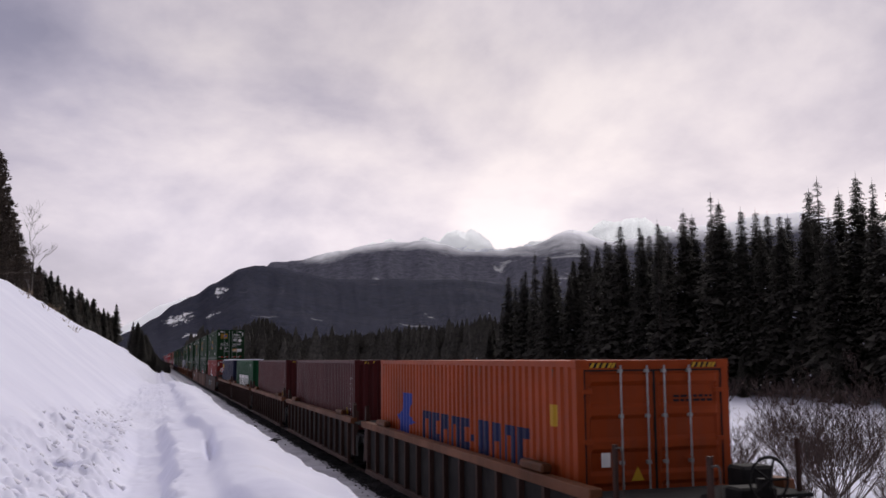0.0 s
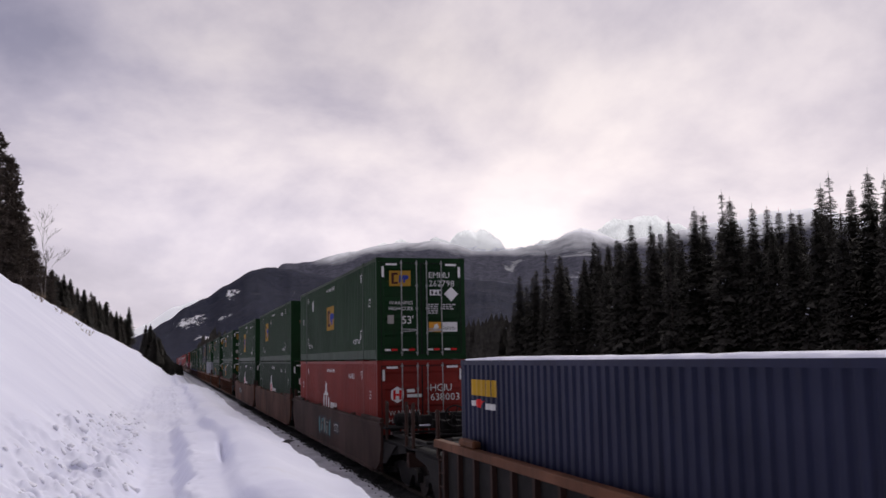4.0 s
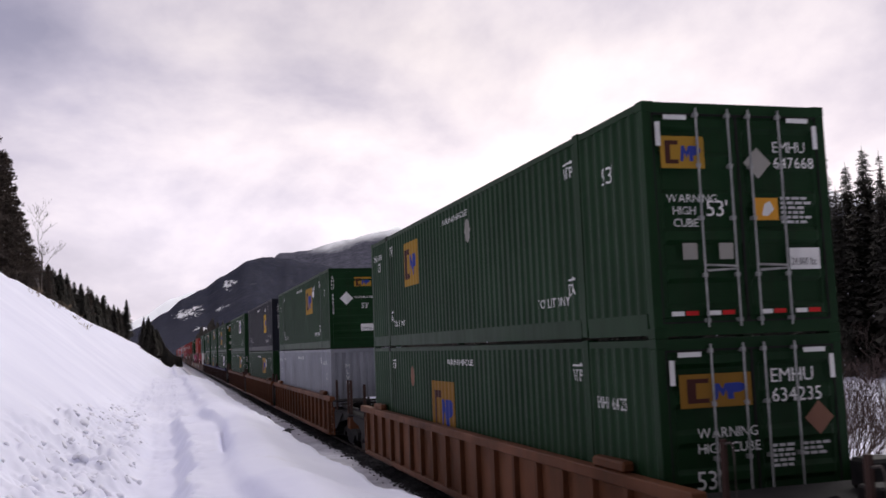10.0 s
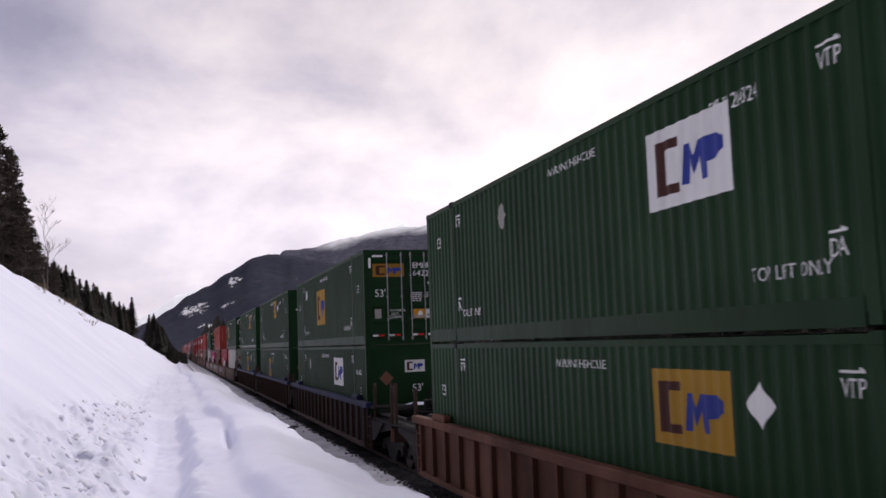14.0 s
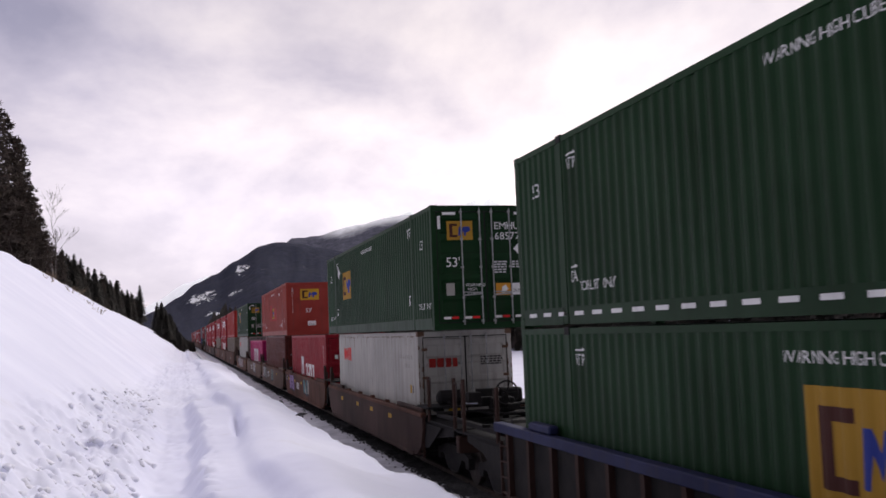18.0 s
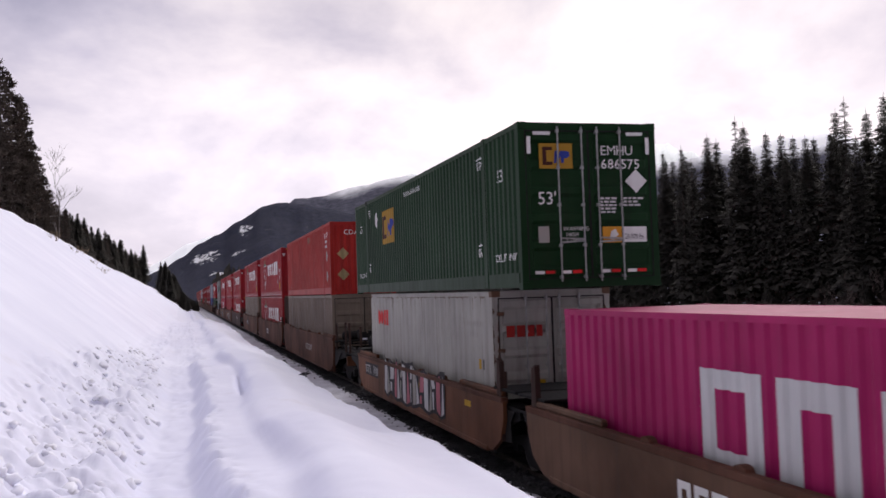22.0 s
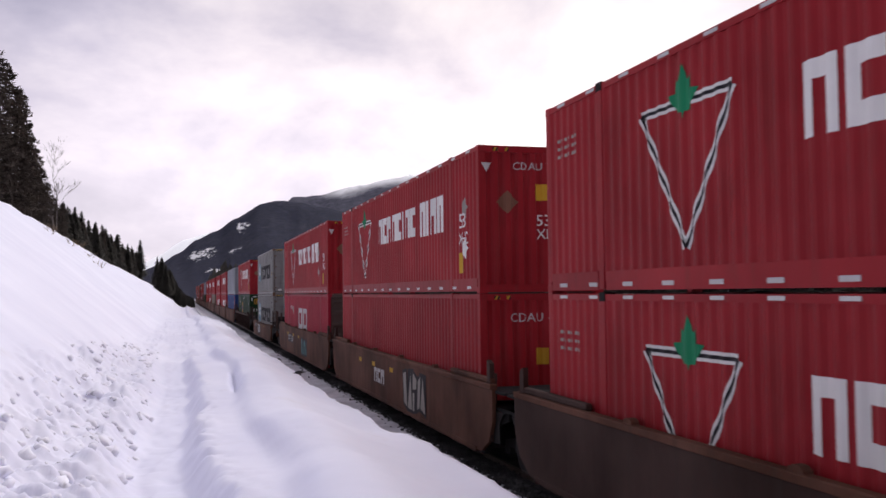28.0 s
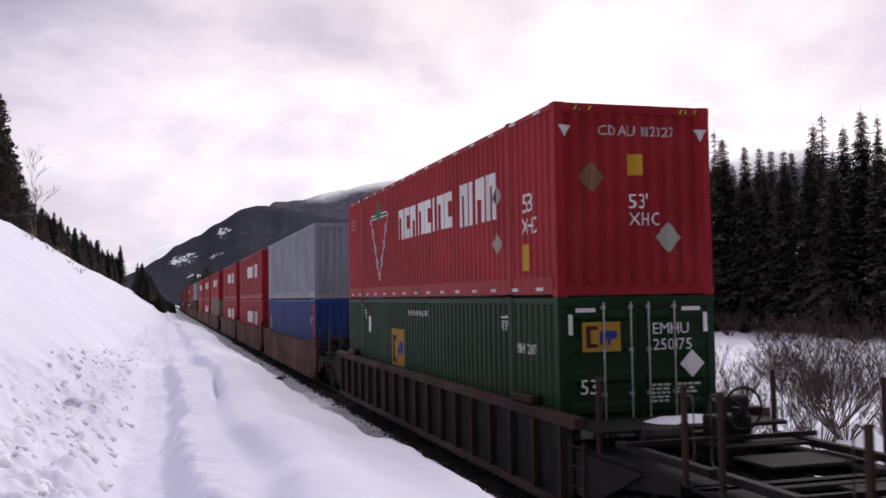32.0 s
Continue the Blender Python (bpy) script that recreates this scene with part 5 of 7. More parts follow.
            lettered_end(ob, spec, "53'", 1.16, 1.44, 0.18, 1, "white_paint", 0.036)
            end_mark(ob, spec, rects((0, 0, 0.46, 0.25)), 1.12, 0.62, "white_paint", "weight_sign", "white weight sign", 0.034)
            lettered_end(ob, spec, "24,000 lbs", 1.14, 0.66, 0.1, 0.62, "ink", 0.038)
        else:
            square_logo_end(ob, spec, *(logo_at or ((0.62, 2.06, 1.3, 0.56) if wide_logo else (1.18, 2.06, 0.62, 0.36))), end_logo)
            end_mark(ob, spec, diamond(0.22), 0.60, 1.9, "rust_diamond" if not dark_dia else dia_mat, "diamond_placard", "", 0.03)
            if end53:
                lettered_end(ob, spec, "53'", *end53, 0.22)
            end_mark(ob, spec, rects((0, 0, 0.44, 0.25)), 1.15, 0.52, "white_paint", "weight_sign", "white weight sign", 0.03)
            lettered_end(ob, spec, "24,000 lbs", 1.17, 0.56, 0.1, 0.6, "ink", 0.034)
            if wide_logo and colour == "domestic_green":
                small_print(ob, spec, 1.22, 1.28, 8, 0.36)
        if number:
            if end_kind == "hribs":
                cols = ((number, 0.13), (number, w - 0.14))
            elif colour != "domestic_green":
                cols = ((number, 0.34),)
            else:
                cols = ((number.split()[0], w - 0.46), (number.split()[1], w - 0.22))
            for body, x in cols:
                end_mark(ob, spec, stacked_text(body, column * 0.8, column), x, 2.50, "white_paint", "lettering", "", 0.034)
    return ob


def tower_box(colour, number, red=False):
    """A 53 ft box with a tower emblem and two short words."""
    ob, spec = container(colour, "%s corrugated steel container with a white tower emblem" % ("red" if red else "deep green"), True, "doors")
    side_common(ob, spec, top_lift=False, number=number, number_y=4.4)
    y = 9.8
    side_mark(ob, spec, polys([(0, 0.35), (1.35, 0.35), (1.35, 1.55), (1.05, 1.75), (0.85, 1.80), (0.85, 2.02), (0.675, 2.2), (0.5, 2.02), (0.5, 1.80), (0.3, 1.75), (0, 1.55)]), y, 0.0, "white_paint", "tower_emblem", "white tower emblem")
    side_mark(ob, spec, rects((0.28, 0.5, 0.26, 1.15), (0.81, 0.5, 0.26, 1.15), (0.54, 0.98, 0.27, 0.16)), y, 0.0, colour if red else "red_paint", "tower_emblem", "", 0.008)
    side_mark(ob, spec, word((0.42, 0.32, 0.36), 0.42, 0.10), y - 1.75, 1.02, "white_paint", "brand_word", "white blocks of a brand name")
    side_mark(ob, spec, word((0.42, 0.26, 0.34, 0.34, 0.36), 0.36, 0.08), y - 1.70, 0.48, "white_paint", "brand_word")
    door_tape(ob, spec)
    end_mark(ob, spec, polys([(0.21 * math.sin(k * math.pi / 3), 0.23 * math.cos(k * math.pi / 3)) for k in range(6)]), 0.56, 1.94, "white_paint", "hexagon_emblem", "white hexagon emblem", 0.03)
    end_mark(ob, spec, rects((-0.12, -0.13, 0.07, 0.26), (0.05, -0.13, 0.07, 0.26), (-0.05, -0.03, 0.10, 0.06)), 0.56, 1.94, "red_paint", "hexagon_emblem", "", 0.034)
    end_mark(ob, spec, rects((0, 0.1, 0.22, 0.09), (0, -0.04, 0.42, 0.09)), 0.84, 1.90, "white_paint", "brand_word", "", 0.03)
    a, b = number.split()
    lettered_end(ob, spec, a, 1.52, 2.02, 0.20)
    lettered_end(ob, spec, b, 1.52, 1.76, 0.20)
    lettered_end(ob, spec, "WARNING", 0.32, 1.38, 0.13)
    lettered_end(ob, spec, "HIGH CUBE", 0.32, 1.17, 0.13, 0.95)
    lettered_end(ob, spec, "53'", 0.34, 0.72, 0.24)
    small_print(ob, spec, 1.55, 1.4, 3, 0.8)
    return ob


def triangle_box(number, end="ribs", panel=None, second=True, low=False, white_dia=False):
    """A red 53 ft box with a triangle, a green leaf and two words in white blocks."""
    ob, spec = container("triangle_red", "bright red corrugated container with white block words and a triangle", True, end, panel=panel)
    L = spec["l"]
    # triangle with a dark core

    def bar(p, q, w):
        p, q = Vector((*p, 0)), Vector((*q, 0))
        n = (q - p).normalized().cross(Vector((0, 0, 1))) * w / 2
        return [tuple((p + n).xy), tuple((q + n).xy), tuple((q - n).xy), tuple((p - n).xy)]
    y, z = 13.0, 2.2
    tri = [((0.05, 0), (2.1, 0)), ((2.1, 0), (1.08, -1.68)), ((1.08, -1.68), (0.05, 0))]
    side_mark(ob, spec, polys(*[bar(p, q, 0.125) for p, q in tri]), y, z, "white_paint", "triangle_emblem", "white triangle outline")
    side_mark(ob, spec, polys(*[bar(p, q, 0.045) for p, q in tri]), y, z, "ink", "triangle_emblem", "", 0.008)
    side_mark(ob, spec, polys([(1.08 + (a - 1.08) * 0.85, 0.0 + b * 0.72) for a, b in ((0.78, 0.02), (0.70, 0.16), (0.86, 0.18), (0.88, 0.40), (0.98, 0.34), (1.08, 0.62), (1.18, 0.34), (1.28, 0.40), (1.30, 0.18), (1.46, 0.16), (1.38, 0.02), (1.22, -0.16), (1.10, -0.16), (1.08, -0.28), (1.06, -0.16), (0.94, -0.16))]), y, z, "leaf_green", "leaf_emblem", "green leaf emblem", 0.011)
    if second:
        word_mark(ob, spec, (0.48, 0.50, 0.50, 0.52, 0.50, 0.20, 0.50, 0.50), 0.72, 0.115, 9.75, 1.42, "white_paint", "white blocks of a brand name")
        word_mark(ob, spec, (0.50, 0.18, 0.52, 0.48), 0.82, 0.14, 4.75, 1.36, "white_paint", "white blocks of a brand name")
    lettered_side(ob, spec, "53'", 1.35, 1.35, 0.30)
    lettered_side(ob, spec, "XHC", 1.38, 1.0, 0.26, 0.75)
    side_mark(ob, spec, rects((0, 0, 0.28, 0.42)), 1.38, 0.42, "yellow_paint", "yellow_label")
    for zz in (1.75, 0.92):
        side_mark(ob, spec, diamond(0.22), 2.62 if not white_dia else 1.0, zz, "grey_diamond" if zz > 1 or not white_dia else "white_paint", "diamond_placard")
    side_mark(ob, spec, rects(*[(i * 0.13, r, 0.07, 0.05) for i in range(6) for r in (0.0, 0.12, 0.24)]), L - 0.45, 2.05, "grey_diamond", "small_print")
    # pale reflectors along both rails
    n = 15
    rail = {"w": spec["w"], "side": [(0, 0), (L, 0)]}
    side_mark(ob, rail, rects(*[(i * 1.06, 0, 0.28, 0.055) for i in range(n)]), L - 0.5, 0.09, "pale_letter", "reflector_strip", "", 0.012)
    side_mark(ob, rail, rects(*[(i * 1.06, 0, 0.28, 0.045) for i in range(n)]), L - 0.5, H_BOX - 0.075, "pale_letter", "reflector_strip", "", 0.012)
    if panel is None:
        lettered_end(ob, spec, number, 0.72, 2.42, 0.15, 1.0, "pale_letter", 0.01)
        for x in (0.16, spec["w"] - 0.16):
            end_mark(ob, spec, polys([(-0.11, 0.09), (0.11, 0.09), (0, -0.10)]), x, 2.46, "pale_letter", "triangle_emblem", "", 0.012)
        end_mark(ob, spec, rects((0, 0, 0.26, 0.32)), 1.18, 1.82, "yellow_paint", "yellow_label", "", 0.008)
        lettered_end(ob, spec, "53'", 1.20, 1.32, 0.22, 1, "white_paint", 0.01)
        lettered_end(ob, spec, "XHC", 1.20, 1.06, 0.20, 0.85, "white_paint", 0.01)
        end_mark(ob, spec, diamond(0.23), 0.58, 1.78, "rust_diamond", "diamond_placard", "dirty diamond placard", 0.02)
        end_mark(ob, spec, diamond(0.23), 1.84, 0.88, "grey_diamond", "diamond_placard", "", 0.02)
        stripes(ob, spec)
    return ob


def block_letter(w, height, k):
    """A plain tall block with a narrow slot or two cut into it."""
    if w < 0.3:
        return polys([(0, 0), (w, 0), (w, height), (0, height)])
    if k == 1:
        m = w * 0.36
        return polys([(0, 0), (m, 0), (m, height), (0, height)], *[[(m, height * a), (w, height * a), (w, height * b), (m, height * b)] for a, b in ((0.0, 0.30), (0.74, 1.0))])
    s0, s1, t = w * 0.32, w * 0.68, height * (0.52 if k else 0.74)
    return polys([(0, 0), (s0, 0), (s0, t), (0, t)], [(s1, 0), (w, 0), (w, t), (s1, t)], [(0, t), (w, t), (w, height), (0, height)])


def word_mark(ob, spec, widths, height, gap, y, z, mat_name, label=""):
    """A brand's word on the near wall as a row of plain blocks, each a part."""
    for i, w in enumerate(widths):
        side_mark(ob, spec, block_letter(w, height, i % 3), y, z, mat_name, "letter_block", label)
        y -= w + gap


def single_box(colour, label, marks, end="doors", wall=None, panel=None, long=False, castings=None):
    ob, spec = container(colour, label, long, end, wall, panel=panel, castings=castings)
    marks(ob, spec)
    return ob


def m_orange(ob, spec):
    rust_streaks(ob, spec, 10, 10, 0.1, 0.7)
    side_mark(ob, spec, polys([(0.2, 0), (1.1, 0), (1.1, 0.5), (1.7, 0.6), (1.2, 0.75), (1.5, 1.25), (0.6, 1.25), (0.5, 0.8), (0.1, 0.7), (0.35, 0.5)]), 10.5, 0.88, "blue_paint", "emblem", "dark blue emblem")
    word_mark(ob, spec, (0.62, 0.55, 0.55, 0.55, 0.55), 0.62, 0.12, 8.1, 1.18, "liner_blue", "dark blue blocks of a brand name")
    side_mark(ob, spec, rects((0, 0.2, 0.22, 0.12)), 4.75, 1.2, "liner_blue", "brand_word")
    word_mark(ob, spec, (0.28, 0.28, 0.5, 0.5, 0.52), 0.66, 0.12, 4.4, 1.16, "liner_blue")
    side_mark(ob, spec, rects((0, 0, 0.2, 0.32)), 0.95, 1.92, "yellow_paint", "yellow_label")
    end_mark(ob, spec, rects((0, 0, 0.14, 0.20)), 0.34, 1.4, "white_paint", "white_label", "", 0.03)
    end_mark(ob, spec, polys([(0, 0), (0.2, 0), (0.1, 0.2)]), 0.8, 1.2, "yellow_paint", "warning_sign", "", 0.03)
    small_print(ob, spec, 1.5, 2.35, 2, 0.7, "ink")
    stripes(ob, spec)


def m_maroon(ob, spec):
    side_mark(ob, spec, rects(*[(0.05, -0.15 * i, 0.035, 0.07) for i in range(9)]), 0.7, 2.3, "pale_letter", "small_print")
    side_mark(ob, spec, rects(*[(0, -0.15 * i, 0.03, 0.07) for i in range(4)]), 0.42, 2.3, "pale_letter", "small_print")
    side_mark(ob, spec, polys([(0, 0), (0.26, 0), (0.13, 0.25)]), 1.3, 1.25, "yellow_paint", "warning_sign")
    side_mark(ob, spec, rects((0, 0, 0.2, 0.2)), 0.55, 0.9, "yellow_paint", "yellow_label")
    end_mark(ob, spec, rects(*[(0, -0.15 * i, 0.035, 0.07) for i in range(10)]), spec["w"] - 0.5, 2.35, "pale_letter", "small_print", "", 0.006)
    end_mark(ob, spec, polys([(0, 0), (0.2, 0), (0.1, 0.2)]), 1.5, 1.0, "yellow_paint", "warning_sign", "", 0.006)
    stripes(ob, spec)


def m_round(ob, spec):
    word_mark(ob, spec, (0.62, 0.68, 0.62, 0.66, 0.66, 0.66, 0.62, 0.62, 0.68), 0.72, 0.10, 9.5, 1.18, "white_paint", "white blocks of a brand name")
    side_mark(ob, spec, rects(*[(i * 0.28, 0.0, 0.16, 0.16) for i in range(6)]), 2.2, 2.45, "pale_letter", "small_print")
    lettered_end(ob, spec, "EITU 1862", 0.62, 2.36, 0.19, 1, "white_paint", 0.01)
    end_mark(ob, spec, polys([(0.36 * math.sin(k * 0.5236), 0.36 * math.cos(k * 0.5236)) for k in range(12)]), 1.62, 1.72, "white_paint", "round_emblem", "white round emblem with a green star", 0.008)
    end_mark(ob, spec, star(0.24, 8, 0.35), 1.62, 1.72, "bright_green", "round_emblem", "", 0.012)


def m_navy(ob, spec):
    roof_snow(ob, spec, 3)
    stripes(ob, spec)
    word_mark(ob, spec, (0.27, 0.27, 0.27, 0.27, 0.28), 0.30, 0.05, 11.6, 2.22, "yellow_paint", "yellow blocks of a brand name")
    side_mark(ob, spec, rects((0, 0, 0.2, 0.1), (0.78, -0.04, 0.62, 0.11)), 11.55, 2.02, "white_paint", "brand_word")
    side_mark(ob, spec, polys([(0.26, 0.0), (0.5, -0.03), (0.74, 0.10), (0.5, 0.14), (0.3, 0.12)]), 11.55, 2.02, "red_paint", "brand_word")


def roof_snow(ob, spec, seed):
    """A thin crust of snow on the roof, ragged at its rim."""
    rnd = random.Random(seed)
    hw, L = spec["w"] / 2 - 0.02, spec["l"] - 0.05
    bm = bmesh.new()
    rows = []
    for k in range(50):
        y = 0.05 + (L - 0.1) * k / 49
        pull = rnd.uniform(0.0, 0.09)
        rows.append([bm.verts.new((x, y, H_BOX - 0.012 + h)) for x, h in ((-hw + pull, 0.0), (-hw + pull + 0.03, rnd.uniform(0.02, 0.05)), (-hw * 0.5, rnd.uniform(0.03, 0.07)), (0, rnd.uniform(0.03, 0.07)), (hw * 0.5, rnd.uniform(0.03, 0.07)), (hw - pull - 0.03, 0.03), (hw - pull, 0.0))])
    for a, b in zip(rows, rows[1:]):
        for i in range(len(a) - 1):
            bm.faces.new((a[i], a[i + 1], b[i + 1], b[i]))
    bm.faces.new(rows[0][::-1])
    bm.faces.new(rows[-1])
    part("roof_snow", mesh_of("roof_snow", bm, True), "snow", ob, "thin crust of white snow")


def rust_streaks(ob, spec, seed, count=16, lo=0.15, hi=1.6):
    """Rust runs down the wall from seams and dents."""
    rnd = random.Random(seed)
    items = []
    for _ in range(count):
        u, z1 = rnd.uniform(0.2, spec["l"] - 0.3), rnd.choice((2.76, 2.76, rnd.uniform(0.8, 2.6)))
        ln = min(z1 - 0.25, rnd.uniform(lo, hi) * rnd.random() + 0.1)
        w = rnd.uniform(0.012, 0.035)
        items.append([(u, z1), (u + w, z1), (u + w * 0.7, z1 - ln * 0.6), (u + w * 0.4, z1 - ln), (u + w * 0.2, z1 - ln * 0.7)])
    side_mark(ob, spec, polys(*[o[::-1] for o in items]), spec["l"], 0.0, "rust", "rust_streak", "brown rust streaks", 0.0025)


def edge_rust(ob, spec, seed):
    """Ragged rust eating along the top and bottom edges of the wall and up its leading post."""
    rnd = random.Random(seed)
    items = []
    for z0, up in ((0.175, 1), (H_BOX - 0.105, -1)):
        u = 0.2
        while u < spec["l"] - 0.4:
            w, h = rnd.uniform(0.05, 0.22), rnd.uniform(0.01, 0.055)
            if rnd.random() < 0.62:
                o = [(u, z0), (u + w, z0), (u + w * 0.8, z0 + up * h), (u + w * 0.45, z0 + up * h * rnd.uniform(0.4, 1.2)), (u + w * 0.15, z0 + up * h * 0.6)]
                items.append(o if up < 0 else o[::-1])
            u += w
    side_mark(ob, spec, polys(*items), spec["l"], 0.0, "rust", "rust_streak", "brown rust along the seams", 0.0035)
    items = []
    for x0, side in ((0.0, 1), (0.115, -1)):
        z = 0.2
        while z < 2.6:
            h, w = rnd.uniform(0.05, 0.3), rnd.uniform(0.01, 0.045)
            if rnd.random() < 0.7:
                items.append([(x0, z), (x0 + side * w, z + h * 0.3), (x0 + side * w * 0.7, z + h * 0.8), (x0, z + h)])
            z += h
    for x in (0.0, spec["w"] - 0.118):
        bm = polys(*items)
        end_mark(ob, {"w": spec["w"], "end": [(0, 0), (spec["w"], 0)]}, bm, x, 0.0, "rust", "rust_streak", "", 0.004)


def m_reefer(ob, spec):
    rust_streaks(ob, spec, 4, 22)
    side_mark(ob, spec, polys(*[[(u + 0.21 + 0.21 * math.sin(a), 0.22 + 0.22 * math.cos(a)) for a in (k * math.pi / 5 for k in range(10))] for u in (0.0, 0.40)]), 11.2, 1.98, "red_paint", "brand_word", "red blocks of a brand name")
    side_mark(ob, spec, rects((0.85, 0, 0.34, 0.44), (1.24, 0, 0.30, 0.44)), 11.2, 1.98, "red_paint", "brand_word")
    side_mark(ob, spec, rects(*[(i * 0.15, 0, 0.07, 0.10) for i in range(11)], *[(0.7 + i * 0.15, -0.22, 0.07, 0.10) for i in range(4)]), 2.2, 2.2, "grey_diamond", "small_print")
    side_mark(ob, spec, rects((0, 0, 0.12, 0.20)), 0.95, 1.35, "yellow_paint", "small_label")
    side_mark(ob, spec, rects((0, 0, 0.10, 0.20)), 0.70, 1.35, "ink", "small_label")
    edge_rust(ob, spec, 5)
    end_mark(ob, spec, rects((0, 0, 0.17, 0.22), (0.21, 0, 0.17, 0.22), (0.42, 0, 0.15, 0.22), (0.61, 0, 0.12, 0.22)), 0.26, 2.0, "old_red", "brand_word", "", 0.03)
    end_mark(ob, spec, rects((0, 0, 0.3, 0.32)), 0.72, 0.85, "yellow_paint", "yellow_label", "", 0.03)
    small_print(ob, spec, 1.6, 2.2, 4, 0.6, "ink")


def m_crimson(ob, spec):
    side_mark(ob, spec, block_letter(0.95, 0.85, 2), 8.25, 1.03, "white_paint", "letter_block", "white blocks of a brand name")
    side_mark(ob, spec, rects((0, 0.72, 0.08, 0.12), (0.12, 0.72, 0.08, 0.12)), 8.6, 1.1, "white_paint", "brand_word")
    word_mark(ob, spec, (0.6, 0.3, 0.72, 0.62), 0.55, 0.18, 6.6, 1.03, "white_paint")
    side_mark(ob, spec, rects(*[(0, -0.19 * i, 0.08, 0.12) for i in range(9)]), 0.7, 2.3, "white_paint", "small_print")
    end_mark(ob, spec, rects((0, 0, 0.13, 0.16), (0.24, 0, 0.1, 0.12), (0.38, 0, 0.05, 0.12), (0.48, 0, 0.11, 0.12), (0.64, 0, 0.1, 0.12)), 0.36, 1.9, "white_paint", "brand_word", "", 0.03)
    small_print(ob, spec, 1.6, 2.2, 2, 0.5, "white_paint")
    small_print(ob, spec, 1.55, 1.4, 4, 0.6, "white_paint")


def m_magenta(ob, spec):
    side_mark(ob, spec, rects((0, 0, 0.30, 1.2), (0.95, 0, 0.30, 1.2), (0.30, 0.96, 0.65, 0.24), (0.30, 0, 0.65, 0.22)), 8.3, 1.0, "pale_letter", "letter_block", "pale grey blocks of a brand name")
    side_mark(ob, spec, block_letter(1.2, 1.2, 0), 6.8, 1.0, "pale_letter", "letter_block")
    side_mark(ob, spec, block_letter(1.15, 1.2, 2), 5.3, 1.0, "pale_letter", "letter_block")
    end_mark(ob, spec, rects((0, 0, 0.24, 0.28), (0.30, 0, 0.22, 0.28), (0.58, 0, 0.20, 0.28)), 0.28, 1.60, "pale_letter", "brand_word", "", 0.03)
    end_mark(ob, spec, diamond(0.1), 0.36, 1.05, "white_paint", "white_label", "", 0.03)
    small_print(ob, spec, 1.45, 2.0, 3, 0.7, "pale_letter")


def m_star(ob, spec):
    rust_streaks(ob, spec, 6, 18)
    edge_rust(ob, spec, 2)
    side_mark(ob, spec, rects((0, 0, 1.5, 1.28)), 11.05, 0.95, "sky_blue", "logo_panel", "pale blue square with a white star")
    s = star(0.68, 7, 0.36, 0.95)
    for v in s.verts:
        v.co.x += 0.75
        v.co.y += 0.64
    side_mark(ob, spec, s, 11.05, 0.95, "white_paint", "star_emblem", "white star", 0.009)
    word_mark(ob, spec, (1.25, 1.15, 0.95, 1.05, 1.0, 1.10), 0.92, 0.14, 8.9, 1.05, "ink", "dark blocks of a brand name")
    side_mark(ob, spec, rects(*[(i * 0.13, 0, 0.08, 0.12) for i in range(5)], (0.05, -0.3, 0.08, 0.12), (0.18, -0.3, 0.08, 0.12), (0.25, -0.55, 0.1, 0.12)), 1.3, 2.3, "ink", "small_print")
    side_mark(ob, spec, polys([(0, 0), (0.26, 0), (0.18, 0.26)]), 0.95, 1.25, "yellow_paint", "warning_sign")
    side_mark(ob, spec, polys([(0.07, 0.04), (0.20, 0.04), (0.155, 0.18)]), 0.95, 1.25, "ink", "warning_sign", "", 0.009)
    end_mark(ob, spec, rects((0, 0, 0.32, 0.34)), 0.68, 1.98, "sky_blue", "logo_panel", "", 0.03)
    s = star(0.13, 7, 0.38)
    for v in s.verts:
        v.co.x += 0.16
        v.co.y += 0.17
    end_mark(ob, spec, s, 0.68, 1.98, "white_paint", "star_emblem", "", 0.034)
    small_print(ob, spec, 1.45, 2.25, 2, 0.75, "ink")
    end_mark(ob, spec, rects((0, 0, 0.22, 0.13)), 0.32, 0.22, "white_paint", "white_label", "", 0.03)
    stripes(ob, spec)


def m_brown(ob, spec):
    side_mark(ob, spec, rects(*[(0, -0.25 * i, 0.14, 0.18) for i in range(7)]), 11.9, 2.2, "pale_letter", "small_print")
    side_mark(ob, spec, rects(*[(0, -0.19 * i, 0.08, 0.12) for i in range(9)]), 0.7, 2.3, "pale_letter", "small_print")
    side_mark(ob, spec, polys([(0, 0), (0.26, 0), (0.13, 0.22)]), 1.4, 1.2, "yellow_paint", "warning_sign")
    small_print(ob, spec, 0.3, 1.8, 1, 0.5)
    small_print(ob, spec, 1.5, 1.9, 2, 0.6)
    end_mark(ob, spec, polys([(0.1 * math.sin(k * 0.63), 0.13 * math.cos(k * 0.63)) for k in range(10)]), 1.05, 1.75, "pale_letter", "round_emblem", "", 0.03)


def m_two_block(ob, spec):
    for y in (9.75, 8.0):
        side_mark(ob, spec, rects((0, 0, 0.42, 0.98), (1.12, 0, 0.38, 0.98), (0.42, 0, 0.70, 0.22), (0.42, 0.76, 0.70, 0.22)), y, 1.24, "pale_letter", "letter_block", "pale block of a brand name")
    lettered_side(ob, spec, "CPPU 234139", 13.2, 2.15, 0.17, 0.85, "pale_letter")
    side_mark(ob, spec, diamond(0.24), 12.0, 2.1, "grey_diamond", "diamond_placard")


